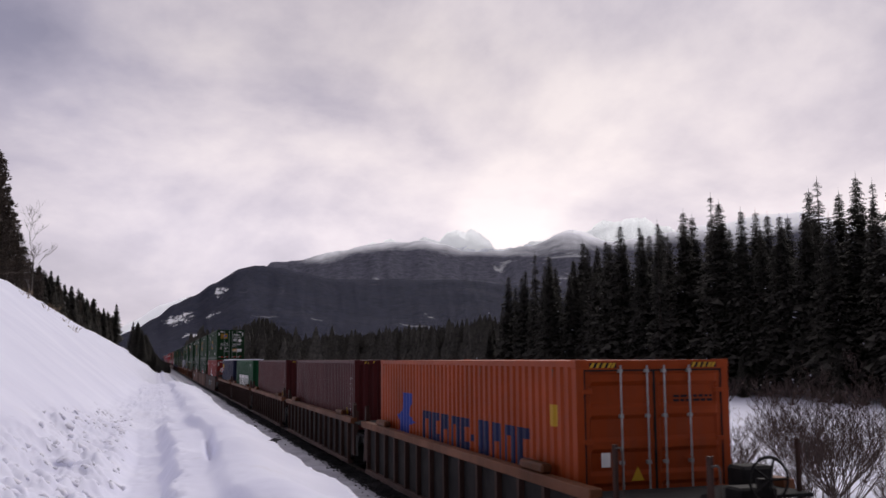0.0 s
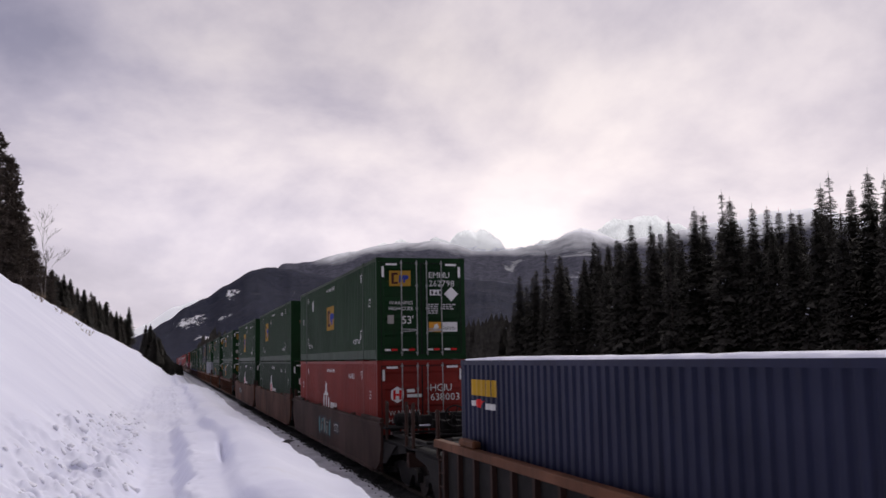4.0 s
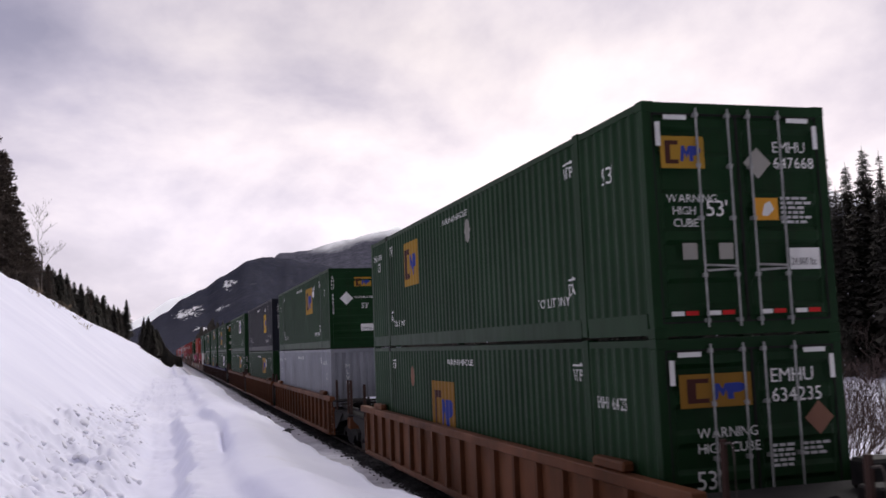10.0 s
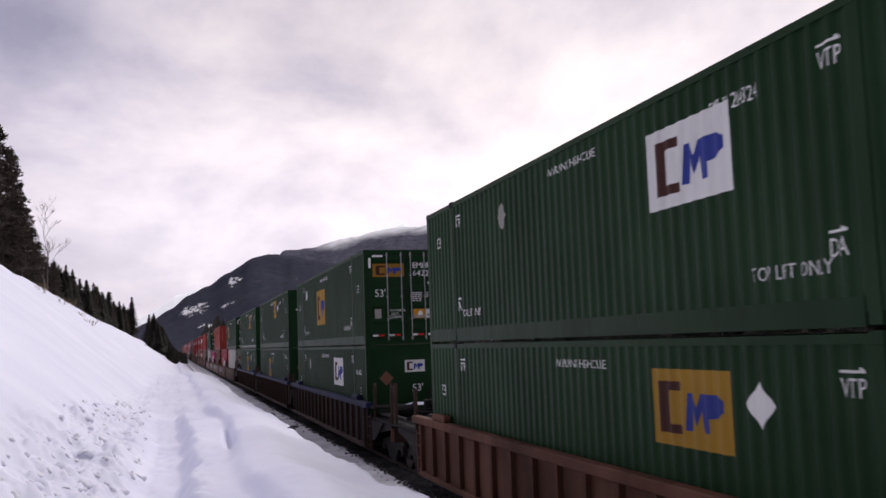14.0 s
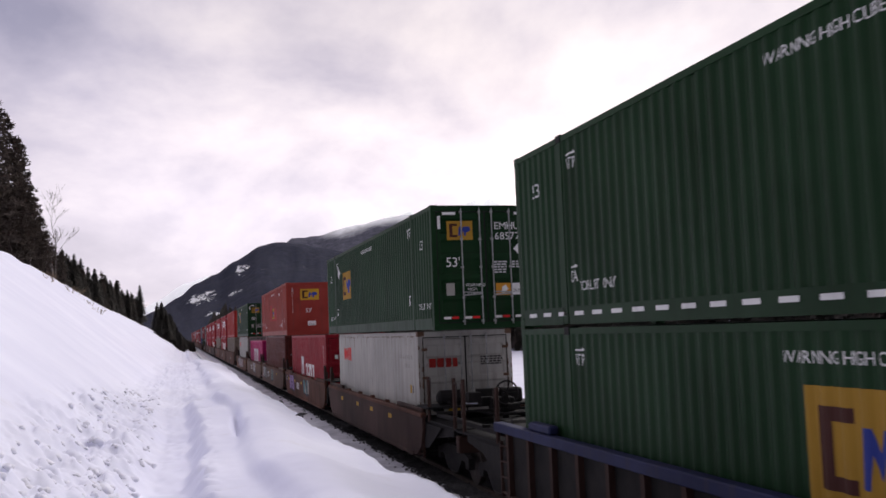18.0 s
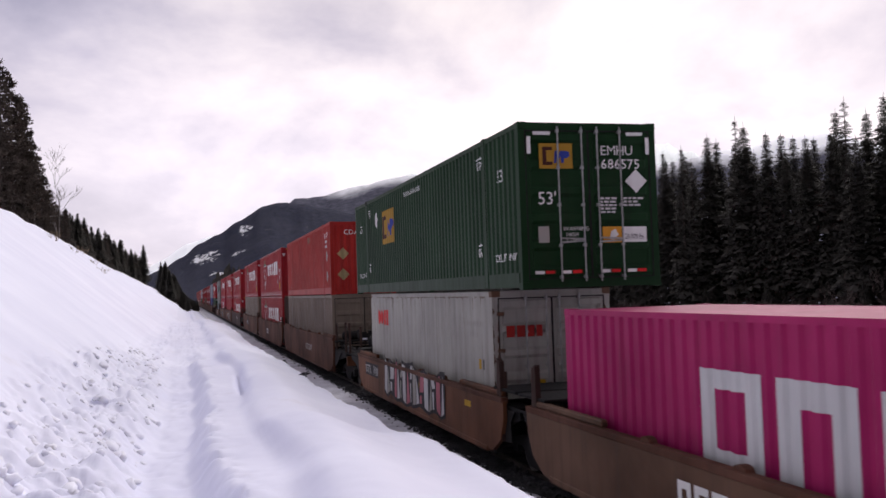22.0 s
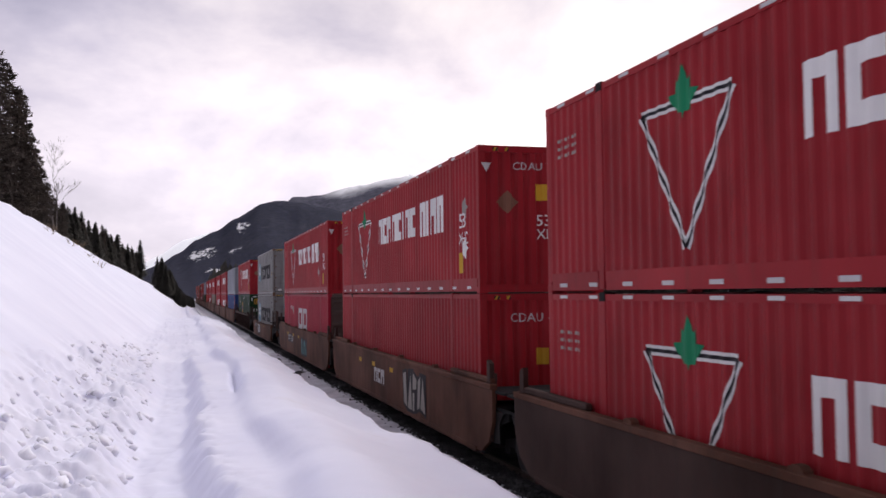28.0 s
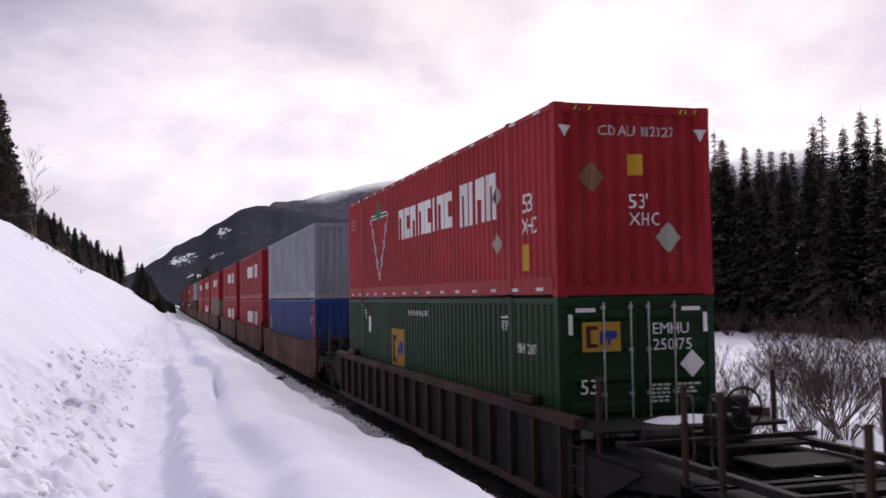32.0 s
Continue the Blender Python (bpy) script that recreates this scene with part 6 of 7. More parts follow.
def m_grey53(ob, spec):
    side_common(ob, spec, top_lift=False, number="NLSU 2348", number_y=1.7)
    end_mark(ob, spec, stacked_text("MLVU 23", 0.16, 0.2), 0.6, 2.2, "pale_letter", "lettering", "", 0.01)
    lettered_end(ob, spec, "53'", 1.25, 0.92, 0.22, 1, "pale_letter", 0.01)


def m_tan(ob, spec):
    rust_streaks(ob, spec, 8, 20)
    side_mark(ob, spec, rects(*[(i * 0.15, 0, 0.1, 0.14) for i in range(6)]), 1.6, 2.3, "rust", "small_print")


def m_red33(ob, spec):
    lettered_end(ob, spec, "CDAU 33173", 0.56, 2.38, 0.20, 1, "white_paint", 0.01)
    lettered_side(ob, spec, "CDAU 33173", 1.7, 2.32, 0.2, 0.7)
    side_mark(ob, spec, rects((0, 0, 0.5, 0.1), (0.05, -0.2, 0.5, 0.1)), 1.5, 2.12, "pale_letter", "small_print")
    for z in (1.62, 0.80):
        end_mark(ob, spec, diamond(0.24), 0.50, z, "tan_placard", "diamond_placard", "", 0.02)
        side_mark(ob, spec, diamond(0.24), 1.0, z - 0.05, "grey_diamond", "diamond_placard")
    side_mark(ob, spec, rects((0, 0, 0.3, 0.26), (0.31, 0.0, 0.28, 0.24), (0.6, 0.0, 0.3, 0.26)), 7.2, 2.40, "rust_diamond", "faded_patch")
    lettered_side(ob, spec, "53'", spec["l"] - 0.5, 2.0, 0.28)
    end_mark(ob, spec, rects((0, 0, 0.18, 0.22)), 1.8, 1.15, "yellow_paint", "yellow_label", "", 0.008)


def m_plainred(ob, spec):
    lettered_end(ob, spec, "CDAU 41760", 0.62, 2.34, 0.17, 1, "pale_letter", 0.01)
    lettered_end(ob, spec, "53'", 1.2, 0.75, 0.22, 1, "pale_letter", 0.01)
    end_mark(ob, spec, rects((0, 0, 0.26, 0.32)), 1.14, 1.5, "yellow_paint", "yellow_label", "", 0.008)
    stripes(ob, spec)


def m_none(ob, spec):
    pass


def m_blue(ob, spec):
    lettered_side(ob, spec, "53'", 1.2, 1.9, 0.28)
    side_mark(ob, spec, rects((0, 0, 0.3, 0.8)), spec["l"] - 0.9, 1.3, "yellow_paint", "yellow_label")
    side_mark(ob, spec, rects((0, 0, 0.55, 2.5)), 0.62, 0.2, "old_red", "red_patch")
    lettered_end(ob, spec, "53'", 1.7, 1.4, 0.24, 1, "white_paint", 0.01)


def m_greyup(ob, spec):
    lettered_end(ob, spec, "53'", 1.5, 2.2, 0.28, 1, "white_paint", 0.01)
    end_mark(ob, spec, diamond(0.25), 1.6, 1.6, "grey_diamond", "diamond_placard", "", 0.02)

# ---------------------------------------------------------------- well cars
def wheel_mesh():
    if "wheel" not in SHEETS:
        bm = bmesh.new()
        n = 20
        prof = [(-0.07, 0.42), (-0.07, 0.46), (-0.04, 0.47), (0.06, 0.445), (0.06, 0.40), (0.02, 0.36), (0.0, 0.16), (0.07, 0.13), (0.07, 0.0)]
        rings = [[bm.verts.new((x, r * math.cos(6.2832 * k / n), r * math.sin(6.2832 * k / n))) for k in range(n)] for x, r in prof[:-1]]
        for a, b in zip(rings, rings[1:]):
            for k in range(n):
                bm.faces.new((a[k], a[(k + 1) % n], b[(k + 1) % n], b[k]))
        bm.faces.new(rings[-1])
        bm.faces.new(rings[0][::-1])
        bmesh.ops.recalc_face_normals(bm, faces=bm.faces)
        SHEETS["wheel"] = mesh_of("wheel", bm)
    return SHEETS["wheel"]


def frame_mesh():
    """Cast side frame of a truck, arched over two axle boxes."""
    out = [(-1.25, 0.36), (-1.25, 0.60), (-0.95, 0.66), (-0.45, 0.76), (0.45, 0.76), (0.95, 0.66), (1.25, 0.60), (1.25, 0.36), (1.02, 0.36), (0.98, 0.50), (0.72, 0.50), (0.50, 0.30), (0.40, 0.20), (-0.40, 0.20), (-0.50, 0.30), (-0.72, 0.50), (-0.98, 0.50), (-1.02, 0.36)]
    return prism_mesh(out, -0.07, 0.07)


def truck(car, y):
    t = part("truck", box_mesh(-1.0, 1.0, -0.2, 0.2, 0.42, 0.68, 0.02), "black_steel", car, "two-axle truck", at=pose(0, y, 0))
    for s in (-1,) if FAR else (-1, 1):
        part("side_frame", frame_mesh(), "black_steel", t, at=pose(s * 1.0, 0, 0))
        for a in (-0.89, 0.89):
            part("wheel", wheel_mesh(), "wheel_steel", t, at=pose(s * 0.7535, a, 0.46, 0, 0, 0 if s < 0 else 180))
    for a in () if FAR else (-0.89, 0.89):
        part("axle", box_mesh(-0.7, 0.7, -0.07, 0.07, 0.39, 0.53), "wheel_steel", t, at=pose(0, a, 0))


def post_mesh(h, r=0.025):
    key = ("post", h, r)
    if key not in SHEETS:
        bm = bmesh.new()
        tube(bm, [(0, 0, 0), (0, 0, h)], [r, r], 6)
        SHEETS[key] = mesh_of("handrail_post", bm)
    return SHEETS[key]


def loop_mesh():
    """A grab iron: a thin rod that leaves the post at its top, drops and returns near its foot."""
    if "loop" not in SHEETS:
        bm = bmesh.new()
        tube(bm, [(0.0, 0.0, 0.97), (0.0, -0.15, 1.0), (0.0, -0.19, 0.95), (0.0, -0.19, 0.35), (0.0, -0.16, 0.29), (0.0, 0.0, 0.28)], [0.013] * 6, 5)
        SHEETS["loop"] = mesh_of("hand_loop", bm)
    return SHEETS["loop"]


def brake_wheel_mesh():
    if "brake" not in SHEETS:
        bm = bmesh.new()
        n = 18
        rings = []
        for k in range(n):
            a = 6.2832 * k / n
            rings.append([bm.verts.new(((0.27 + 0.02 * math.cos(b)) * math.cos(a), 0.02 * math.sin(b), (0.27 + 0.02 * math.cos(b)) * math.sin(a))) for b in (0, 1.57, 3.14, 4.71)])
        for k in range(n):
            for j in range(4):
                bm.faces.new((rings[k][j], rings[(k + 1) % n][j], rings[(k + 1) % n][(j + 1) % 4], rings[k][(j + 1) % 4]))
        for k in range(5):
            a = 6.2832 * k / 5
            tube(bm, [(0, 0, 0), (0.26 * math.cos(a), 0, 0.26 * math.sin(a))], [0.018, 0.014], 4)
        SHEETS["brake"] = mesh_of("brake_wheel", bm)
    return SHEETS["brake"]


def cylinder_mesh():
    """A brake cylinder with a flanged end and a push rod, lying along z."""
    if "cylinder" not in SHEETS:
        bm = bmesh.new()
        tube(bm, [(0, 0, -0.42), (0, 0, -0.36), (0, 0, -0.35), (0, 0, 0.18), (0, 0, 0.19), (0, 0, 0.23), (0, 0, 0.24), (0, 0, 0.62)], [0.09, 0.16, 0.17, 0.17, 0.215, 0.215, 0.03, 0.025], 12)
        SHEETS["cylinder"] = mesh_of("brake_cylinder", bm)
    return SHEETS["cylinder"]


def car_end(car, y, out, style, paint_name, free, snow):
    """Platform, bulkhead and fittings at one end of a unit. y: the well's end; out: -1 leading, +1 trailing; free: a coupled end, else articulated."""
    length = 3.55 if free else 1.85

    def span(a, b):
        return sorted((y + out * a, y + out * b))
    # brake rods and levers massed under the platform, added partly to darken its underside
    bm = bmesh.new()
    rnd = random.Random(int(y * 7) + out)
    for _ in range(9):
        x, d, z = rnd.uniform(-1.1, 1.0), rnd.uniform(0.1, length - 0.8), rnd.uniform(0.5, 1.0)
        if rnd.random() < 0.5:
            tube(bm, [(x, y + out * d, z), (x + rnd.uniform(-0.1, 0.1), y + out * (d + 0.7), z + rnd.uniform(-0.1, 0.1))], [0.03, 0.03], 5)
        else:
            box(bm, x, x + rnd.uniform(0.15, 0.5), *sorted((y + out * d, y + out * (d + 0.2))), z, z + rnd.uniform(0.1, 0.3))
    if free and style == "smooth":
        for _ in range(11):
            x, d, z = rnd.uniform(-1.2, 0.5), rnd.uniform(0.25, 1.7), rnd.uniform(1.2, 1.72)
            if rnd.random() < 0.35:
                tube(bm, [(x, y + out * d, z), (x + rnd.uniform(-0.3, 0.3), y + out * (d + 0.35), z + rnd.uniform(-0.1, 0.25))], [0.035, 0.03], 5)
            else:
                w, h = rnd.uniform(0.12, 0.5), rnd.uniform(0.12, 0.32)
                box(bm, x, x + w, *sorted((y + out * d, y + out * (d + rnd.uniform(0.1, 0.4)))), z, z + h)
    part("brake_rigging", bm, "black_steel", car)
    part("bulkhead", box_mesh(-1.30, 1.30, *span(0.0, 0.07), 0.45, 1.28), "black_steel", car)
    part("centre_sill", box_mesh(-0.32, 0.32, *span(0.07, length), 0.70, 1.02, 0.02), "car_dark", car)
    part("shear_plate", box_mesh(-1.22, 1.22, *span(0.07, min(length, 1.5)), 1.10, 1.16), "grating", car)
    for s in () if FAR else (-1, 1):
        x0, x1 = sorted((s * 0.98, s * 1.36))
        part("walkway", box_mesh(x0, x1, *span(0.35, length - 0.25), 1.20, 1.25), "grating", car)
        part("end_skirt", prism_mesh([(y + out * 0.30, 1.18), (y + out * 0.30, 0.58), (y + out * 0.95, 0.62), (y + out * (length * 0.5), 0.98), (y + out * (length * 0.62), 1.18)], s * 1.38 - 0.012, s * 1.38 + 0.012), "black_steel", car)
        part("bracket", prism_mesh([(y + out * 0.07, 1.2), (y + out * 0.07, 0.72), (y + out * (length - 0.6), 1.06), (y + out * (length - 0.6), 1.2)], s * 1.30 - 0.03, s * 1.30 + 0.03), "black_steel", car)
        for d, h in () if FAR else ((0.95, 1.02), (length - 0.45, 1.08)) if free else ((0.55, 0.62),):
            p = part("handrail_post", post_mesh(h, 0.042), "car_dark", car, at=pose(s * 1.34, y + out * d, 1.22))
            if free:
                part("hand_loop", loop_mesh(), "wheel_steel", p, "thin bent steel grab loop", at=pose(0, 0, 0, 0, 0, 0 if out < 0 else 180))
        if free:
            # ladder under the corner
            key = ("ladder", s, out, round(y, 2))
            if key not in SHEETS:
                bm = bmesh.new()
                for k in range(4):
                    box(bm, *sorted((s * 1.38, s * 1.43)), *span(0.15, 0.6), 0.42 + 0.27 * k, 0.445 + 0.27 * k)
                for d in (0.15, 0.6):
                    box(bm, *sorted((s * 1.375, s * 1.435)), *span(d - 0.02, d + 0.02), 0.35, 1.32)
                bmesh.ops.recalc_face_normals(bm, faces=bm.faces)
                SHEETS[key] = mesh_of("ladder", bm)
            part("ladder", SHEETS[key], paint_name, car)
    for s in (-1, 1) if not free else ():
        part("end_post", prism_mesh([(y + out * 0.34, 0.62), (y + out * 0.62, 0.62), (y + out * 0.56, 2.02), (y + out * 0.40, 2.08)], s * 1.40 - 0.045, s * 1.40 + 0.045), "car_dark", car)
    part("deck", box_mesh(-1.42, 1.42, *span(0.08, 1.15 if free else 1.3), 1.50, 1.55, 0.01), "grating", car)
    if free:
        bm = bmesh.new()
        tube(bm, [(0.42, y + out * 2.0, 1.02), (0.42, y + out * 2.05, 1.02), (0.42, y + out * 2.85, 1.02), (0.42, y + out * 2.9, 1.02)], [0.10, 0.17, 0.17, 0.10], 10)
        part("air_reservoir", bm, "black_steel", car)
        part("brake_housing", box_mesh(0.0, 0.55, *span(1.25, 1.6), 1.3, 1.72, 0.03), "black_steel", car)
        part("cross_bar", box_mesh(-1.38, 1.38, *span(1.75, 1.81), 1.44, 1.50), "black_steel", car)
        if not FAR:
            part("brake_cylinder", cylinder_mesh(), "black_steel", car, at=pose(*((-0.70, y + out * 0.85, 1.74) if style == "smooth" else (-0.55, y + out * 1.42, 1.44)), 0, 90, 0))
            part("step_deck", box_mesh(-0.2, 1.38, *span(1.25, 2.0), 1.36, 1.40, 0.01), "grating", car)
            part("step_deck", box_mesh(-0.1, 1.38, *span(2.1, 2.9), 1.26, 1.30, 0.01), "grating", car)
            part("valve_box", box_mesh(-0.24, 0.24, -0.2, 0.2, 0.0, 0.34, 0.04), "black_steel", car, at=pose(0.75, y + out * 0.72, 1.55))
            for x in (-1.18, 1.18):
                part("side_beam", box_mesh(-0.06, 0.06, *sorted((out * 1.2, out * (length - 0.15))), 0.0, 0.09, 0.01), "black_steel", car, at=pose(x, y, 1.34))
    part("cross_step", box_mesh(-1.36, 1.36, *span(length - 0.3, length - 0.02), 1.18, 1.23), "grating", car)
    if free:
        part("end_beam", box_mesh(-1.40, 1.40, *span(length - 0.12, length), 0.78, 1.12, 0.015), paint_name, car)
        part("coupler", box_mesh(-0.14, 0.14, *span(length, length + 0.40), 0.72, 0.98, 0.05), "wheel_steel", car)
        part("air_hose", prism_mesh([(0.35, 0.75), (0.40, 0.75), (0.50, 0.42), (0.72, 0.35), (0.72, 0.30), (0.46, 0.37)], *span(length + 0.02, length + 0.06), "y"), "black_steel", car)
        if out < 0:
            part("brake_stand", box_mesh(0.22, 0.34, *span(1.62, 1.72), 1.16, 1.84), "black_steel", car)
            part("brake_wheel", brake_wheel_mesh(), "black_steel", car, at=pose(0.28, y + out * 1.80, 1.84))
    if snow:
        bm = bmesh.new()
        rnd = random.Random(int(y * 10) + snow)
        pts = [(0.75 * math.cos(a) * rnd.uniform(0.7, 1.1), 0.42 * math.sin(a) * rnd.uniform(0.7, 1.1)) for a in (k * 0.4488 for k in range(14))]
        c = bm.verts.new((0, 0, 0.05))
        mid = [bm.verts.new((px * 0.72, py * 0.72, 0.04 + rnd.uniform(-0.012, 0.012))) for px, py in pts]
        low = [bm.verts.new((px, py, -0.005)) for px, py in pts]
        for k in range(14):
            bm.faces.new((c, mid[k], mid[(k + 1) % 14]))
            bm.faces.new((mid[k], low[k], low[(k + 1) % 14], mid[(k + 1) % 14]))
        part("snow_patch", mesh_of("snow_patch", bm, True), "snow", car, "melting snow on the platform", at=pose(0.25, y + out * 0.62, 1.552))


def lug_mesh():
    return prism_mesh([(-0.13, 0.0), (0.13, 0.0), (0.10, 0.05), (0.03, 0.075), (-0.06, 0.07), (-0.11, 0.04)], -0.05, 0.06)


def well_car(long, style, paint_name, chord, free_front, free_back, label, snow=0, gap_front=3.95, top=1.66):
    """One unit of a double-stack well car; the container's leading end lies in y = 0, rail tops in z = 0."""
    L = 16.154 if long else 12.192
    car = thing("well_car", label, "rail car", "well cars of the train")
    y0, y1 = -0.42, L + 0.42
    for s in (-1,) if FAR else (-1, 1):
        x_in, x_out = s * 1.40, s * 1.47
        if style == "smooth":
            out = [(y0 - 0.78, top - 0.06), (y0 - 0.75, 0.98), (y0 - 0.55, 0.62), (y0 - 0.10, 0.38), (y0 + 0.2, 0.36), (y1 - 0.2, 0.36), (y1 + 0.10, 0.38), (y1 + 0.55, 0.62), (y1 + 0.75, 0.98), (y1 + 0.78, top - 0.06)]
            part("side_sill", prism_mesh(out, *sorted((x_in, x_out))), paint_name, car)
            part("top_chord", box_mesh(*sorted((s * 1.36, s * 1.50)), y0 - 0.75, y1 + 0.75, top - 0.10, top, 0.012), chord, car)
            part("bottom_chord", box_mesh(*sorted((s * 1.38, s * 1.49)), y0 + 0.2, y1 - 0.2, 0.32, 0.42, 0.012), paint_name, car)
            for a, b in ((y0 - 0.6, y0 + 2.1), (y1 - 2.1, y1 + 0.6)):
                part("end_guard", box_mesh(*sorted((s * 1.335, s * 1.44)), a, b, top, top + 0.10, 0.02), paint_name, car)
            for k in () if FAR else range(4):
                part("guide_lug", lug_mesh(), chord, car, at=pose(s * 1.42, 3.0 + k * (L - 6.0) / 3, top - 0.005, 0, 0, 0))
        else:
            out = [(y0 - 0.25, 1.55), (y0 - 0.25, 0.62), (y0 + 0.2, 0.40), (y1 - 0.2, 0.40), (y1 + 0.25, 0.62), (y1 + 0.25, 1.55)]
            # on the dark cars the panel between the ribs is blacker than the ribs
            part("side_sill", prism_mesh(out, *sorted((s * 1.375, s * 1.42))), "black_steel" if paint_name == "car_dark" else paint_name, car)
            part("top_chord", box_mesh(*sorted((s * 1.35, s * 1.54)), y0 - 0.6, y1 + 0.6, 1.50, 1.66, 0.015), chord, car)
            part("bottom_chord", box_mesh(*sorted((s * 1.36, s * 1.52)), y0 - 0.1, y1 + 0.1, 0.34, 0.46, 0.012), paint_name, car)
            n = round((y1 - y0) / 1.02)
            for k in range(n + 1):
                yk = y0 + 0.02 + (y1 - y0 - 0.04) * k / n
                part("rib", box_mesh(*sorted((s * 1.42, s * 1.51)), -0.055, 0.055, 0.46, 1.50), paint_name, car, at=pose(0, yk, 0))
            for a in (1.1, L - 1.1):
                part("guide_lug", box_mesh(*sorted((s * 1.33, s * 1.50)), a - 0.45, a + 0.45, 1.66, 1.80, 0.03), chord, car)
    part("well_floor", box_mesh(-1.38, 1.38, y0, y1, 0.30, 0.395), "black_steel", car)
    car_end(car, y0, -1, style, paint_name, free_front, snow)
    car_end(car, y1, 1, style, paint_name, free_back, 9 if free_back and not FAR else 0)
    truck(car, -2.25 if free_front else -gap_front / 2)
    if free_back:
        truck(car, L + 2.25)
    return car


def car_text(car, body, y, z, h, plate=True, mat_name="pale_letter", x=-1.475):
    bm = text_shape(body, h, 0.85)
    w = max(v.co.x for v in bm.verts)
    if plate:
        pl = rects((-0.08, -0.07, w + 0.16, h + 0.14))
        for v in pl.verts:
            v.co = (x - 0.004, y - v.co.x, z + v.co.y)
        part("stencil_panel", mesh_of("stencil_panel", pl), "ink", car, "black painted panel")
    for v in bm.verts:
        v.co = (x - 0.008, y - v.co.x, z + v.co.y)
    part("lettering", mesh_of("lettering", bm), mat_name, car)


def car_blocks(car, y, z, widths, h, mat_name, x=-1.475):
    for i, w in enumerate(widths):
        bm = block_letter(w, h, i % 3)
        for v in bm.verts:
            v.co = (x - 0.006, y - v.co.x, z + v.co.y)
        part("letter_block", bm, mat_name, car)
        y -= w + 0.07


def car_flag(car, y, z, w=0.42, h=0.12, mat_name="yellow_paint", x=-1.475):
    bm = rects((0, 0, w, h))
    for v in bm.verts:
        v.co = (x - 0.006, y - v.co.x, z + v.co.y)
    part("reflector", mesh_of("reflector", bm), mat_name, car)


def graffiti(car, y, z, w, h, mats, seed):
    """A sprayed piece: slanted filled panels over a dark ground, with a few drips."""
    rnd = random.Random(seed)
    n = max(4, int(w / 0.36))
    ground, fills = bmesh.new(), {}
    tops = [h * rnd.uniform(0.82, 1.1) for _ in range(n + 1)]
    lows = [h * rnd.uniform(-0.08, 0.14) for _ in range(n + 1)]
    edge = [w * (k + rnd.uniform(-0.22, 0.22)) / n for k in range(n + 1)]

    def face(bm, pts, lift):
        bm.faces.new([bm.verts.new((-1.475 - lift, y - u, z + v)) for u, v in pts])
    for k in range(n):
        a, b, lean = edge[k], edge[k + 1], rnd.uniform(-0.12, 0.12)
        face(ground, [(a - 0.05, lows[k] - 0.05), (b + 0.04, lows[k + 1] - 0.05), (b + lean + 0.04, tops[k + 1] + 0.05), (a + lean - 0.05, tops[k] + 0.05)], 0.006 + 0.0003 * k)
        bm = fills.setdefault(mats[k % len(mats)], bmesh.new())
        m = rnd.uniform(0.35, 0.65) * h
        g = 0.035
        if k % 3 == 1:
            face(bm, [(a + g, lows[k] + g), (b - g, lows[k + 1] + g), (a + (b - a) * 0.5 + lean, tops[k] - g)], 0.012)
        elif k % 3 == 2:
            face(bm, [(a + g, m + g), (b - g, m + g * 2), (b + lean - g, tops[k + 1] - g), (a + lean + g, tops[k] - g)], 0.012)
            face(bm, [(a + g, lows[k] + g), (a + (b - a) * 0.45, lows[k] + g), (a + (b - a) * 0.5, m - g), (a + g, m - g)], 0.012)
        else:
            face(bm, [(a + g, lows[k] + g), (b - g, lows[k + 1] + g), (b + lean - g, tops[k + 1] - g), (a + lean + g, tops[k] - g)], 0.012)
    part("graffiti_tag", ground, "ink", car, "sprayed graffiti")
    for mat_name, bm in fills.items():
        part("graffiti_tag", bm, mat_name, car, "sprayed graffiti")


# ---------------------------------------------------------------- the train
MOVERS = []
FLOOR_Z = 0.398


def place(ob, y, z):
    ob.matrix_basis = pose(TRACK_X, y, z)
    MOVERS.append((ob, y, z))


def unit(y, long, style, paint_name, chord, ff, fb, lower, upper=None, upper_long=None, label="", snow=0, gap=3.95, top=1.66):
    car = well_car(long, style, paint_name, chord, ff, fb, label, snow, gap, top)
    place(car, y, 0)
    if lower:
        place(lower, y, FLOOR_Z)
    if upper:
        up_long = long if upper_long is None else upper_long
        place(upper, y - (1.981 if up_long and not long else 0), FLOOR_Z + H_BOX + 0.004)
    return car


BROWN_RIB = "weathered brown well car with ribbed sides"
DARK_RIB = "grimy dark well car with ribbed sides and a rusty top edge"
BLUE_RIB = "dark blue well car with ribbed sides"
SMOOTH = "weathered brown well car with smooth side plates"

# five single-stacked units
_single = [("liner_orange", "orange corrugated container with dark blue blocks, doors closed", m_orange, "doors"),
           ("maroon", "maroon corrugated steel container, ribbed end", m_maroon, "ribs"),
           ("maroon", "maroon corrugated steel container, ribbed end", m_maroon, "ribs"),
           ("bright_green", "bright green container with white blocks and round emblem", m_round, "ribs"),
           ("navy", "navy blue container with yellow blocks and snow on its roof", m_navy, "ribs")]
for _i, (_c, _l, _m, _e) in enumerate(_single):
    unit((12.37, 28.05, 43.75, 59.48, 75.10)[_i], False, "ribbed", "car_dark", "car_orange_brown", _i == 0, _i == 4, single_box(_c, _l, _m, _e), label=DARK_RIB, gap=3.5)

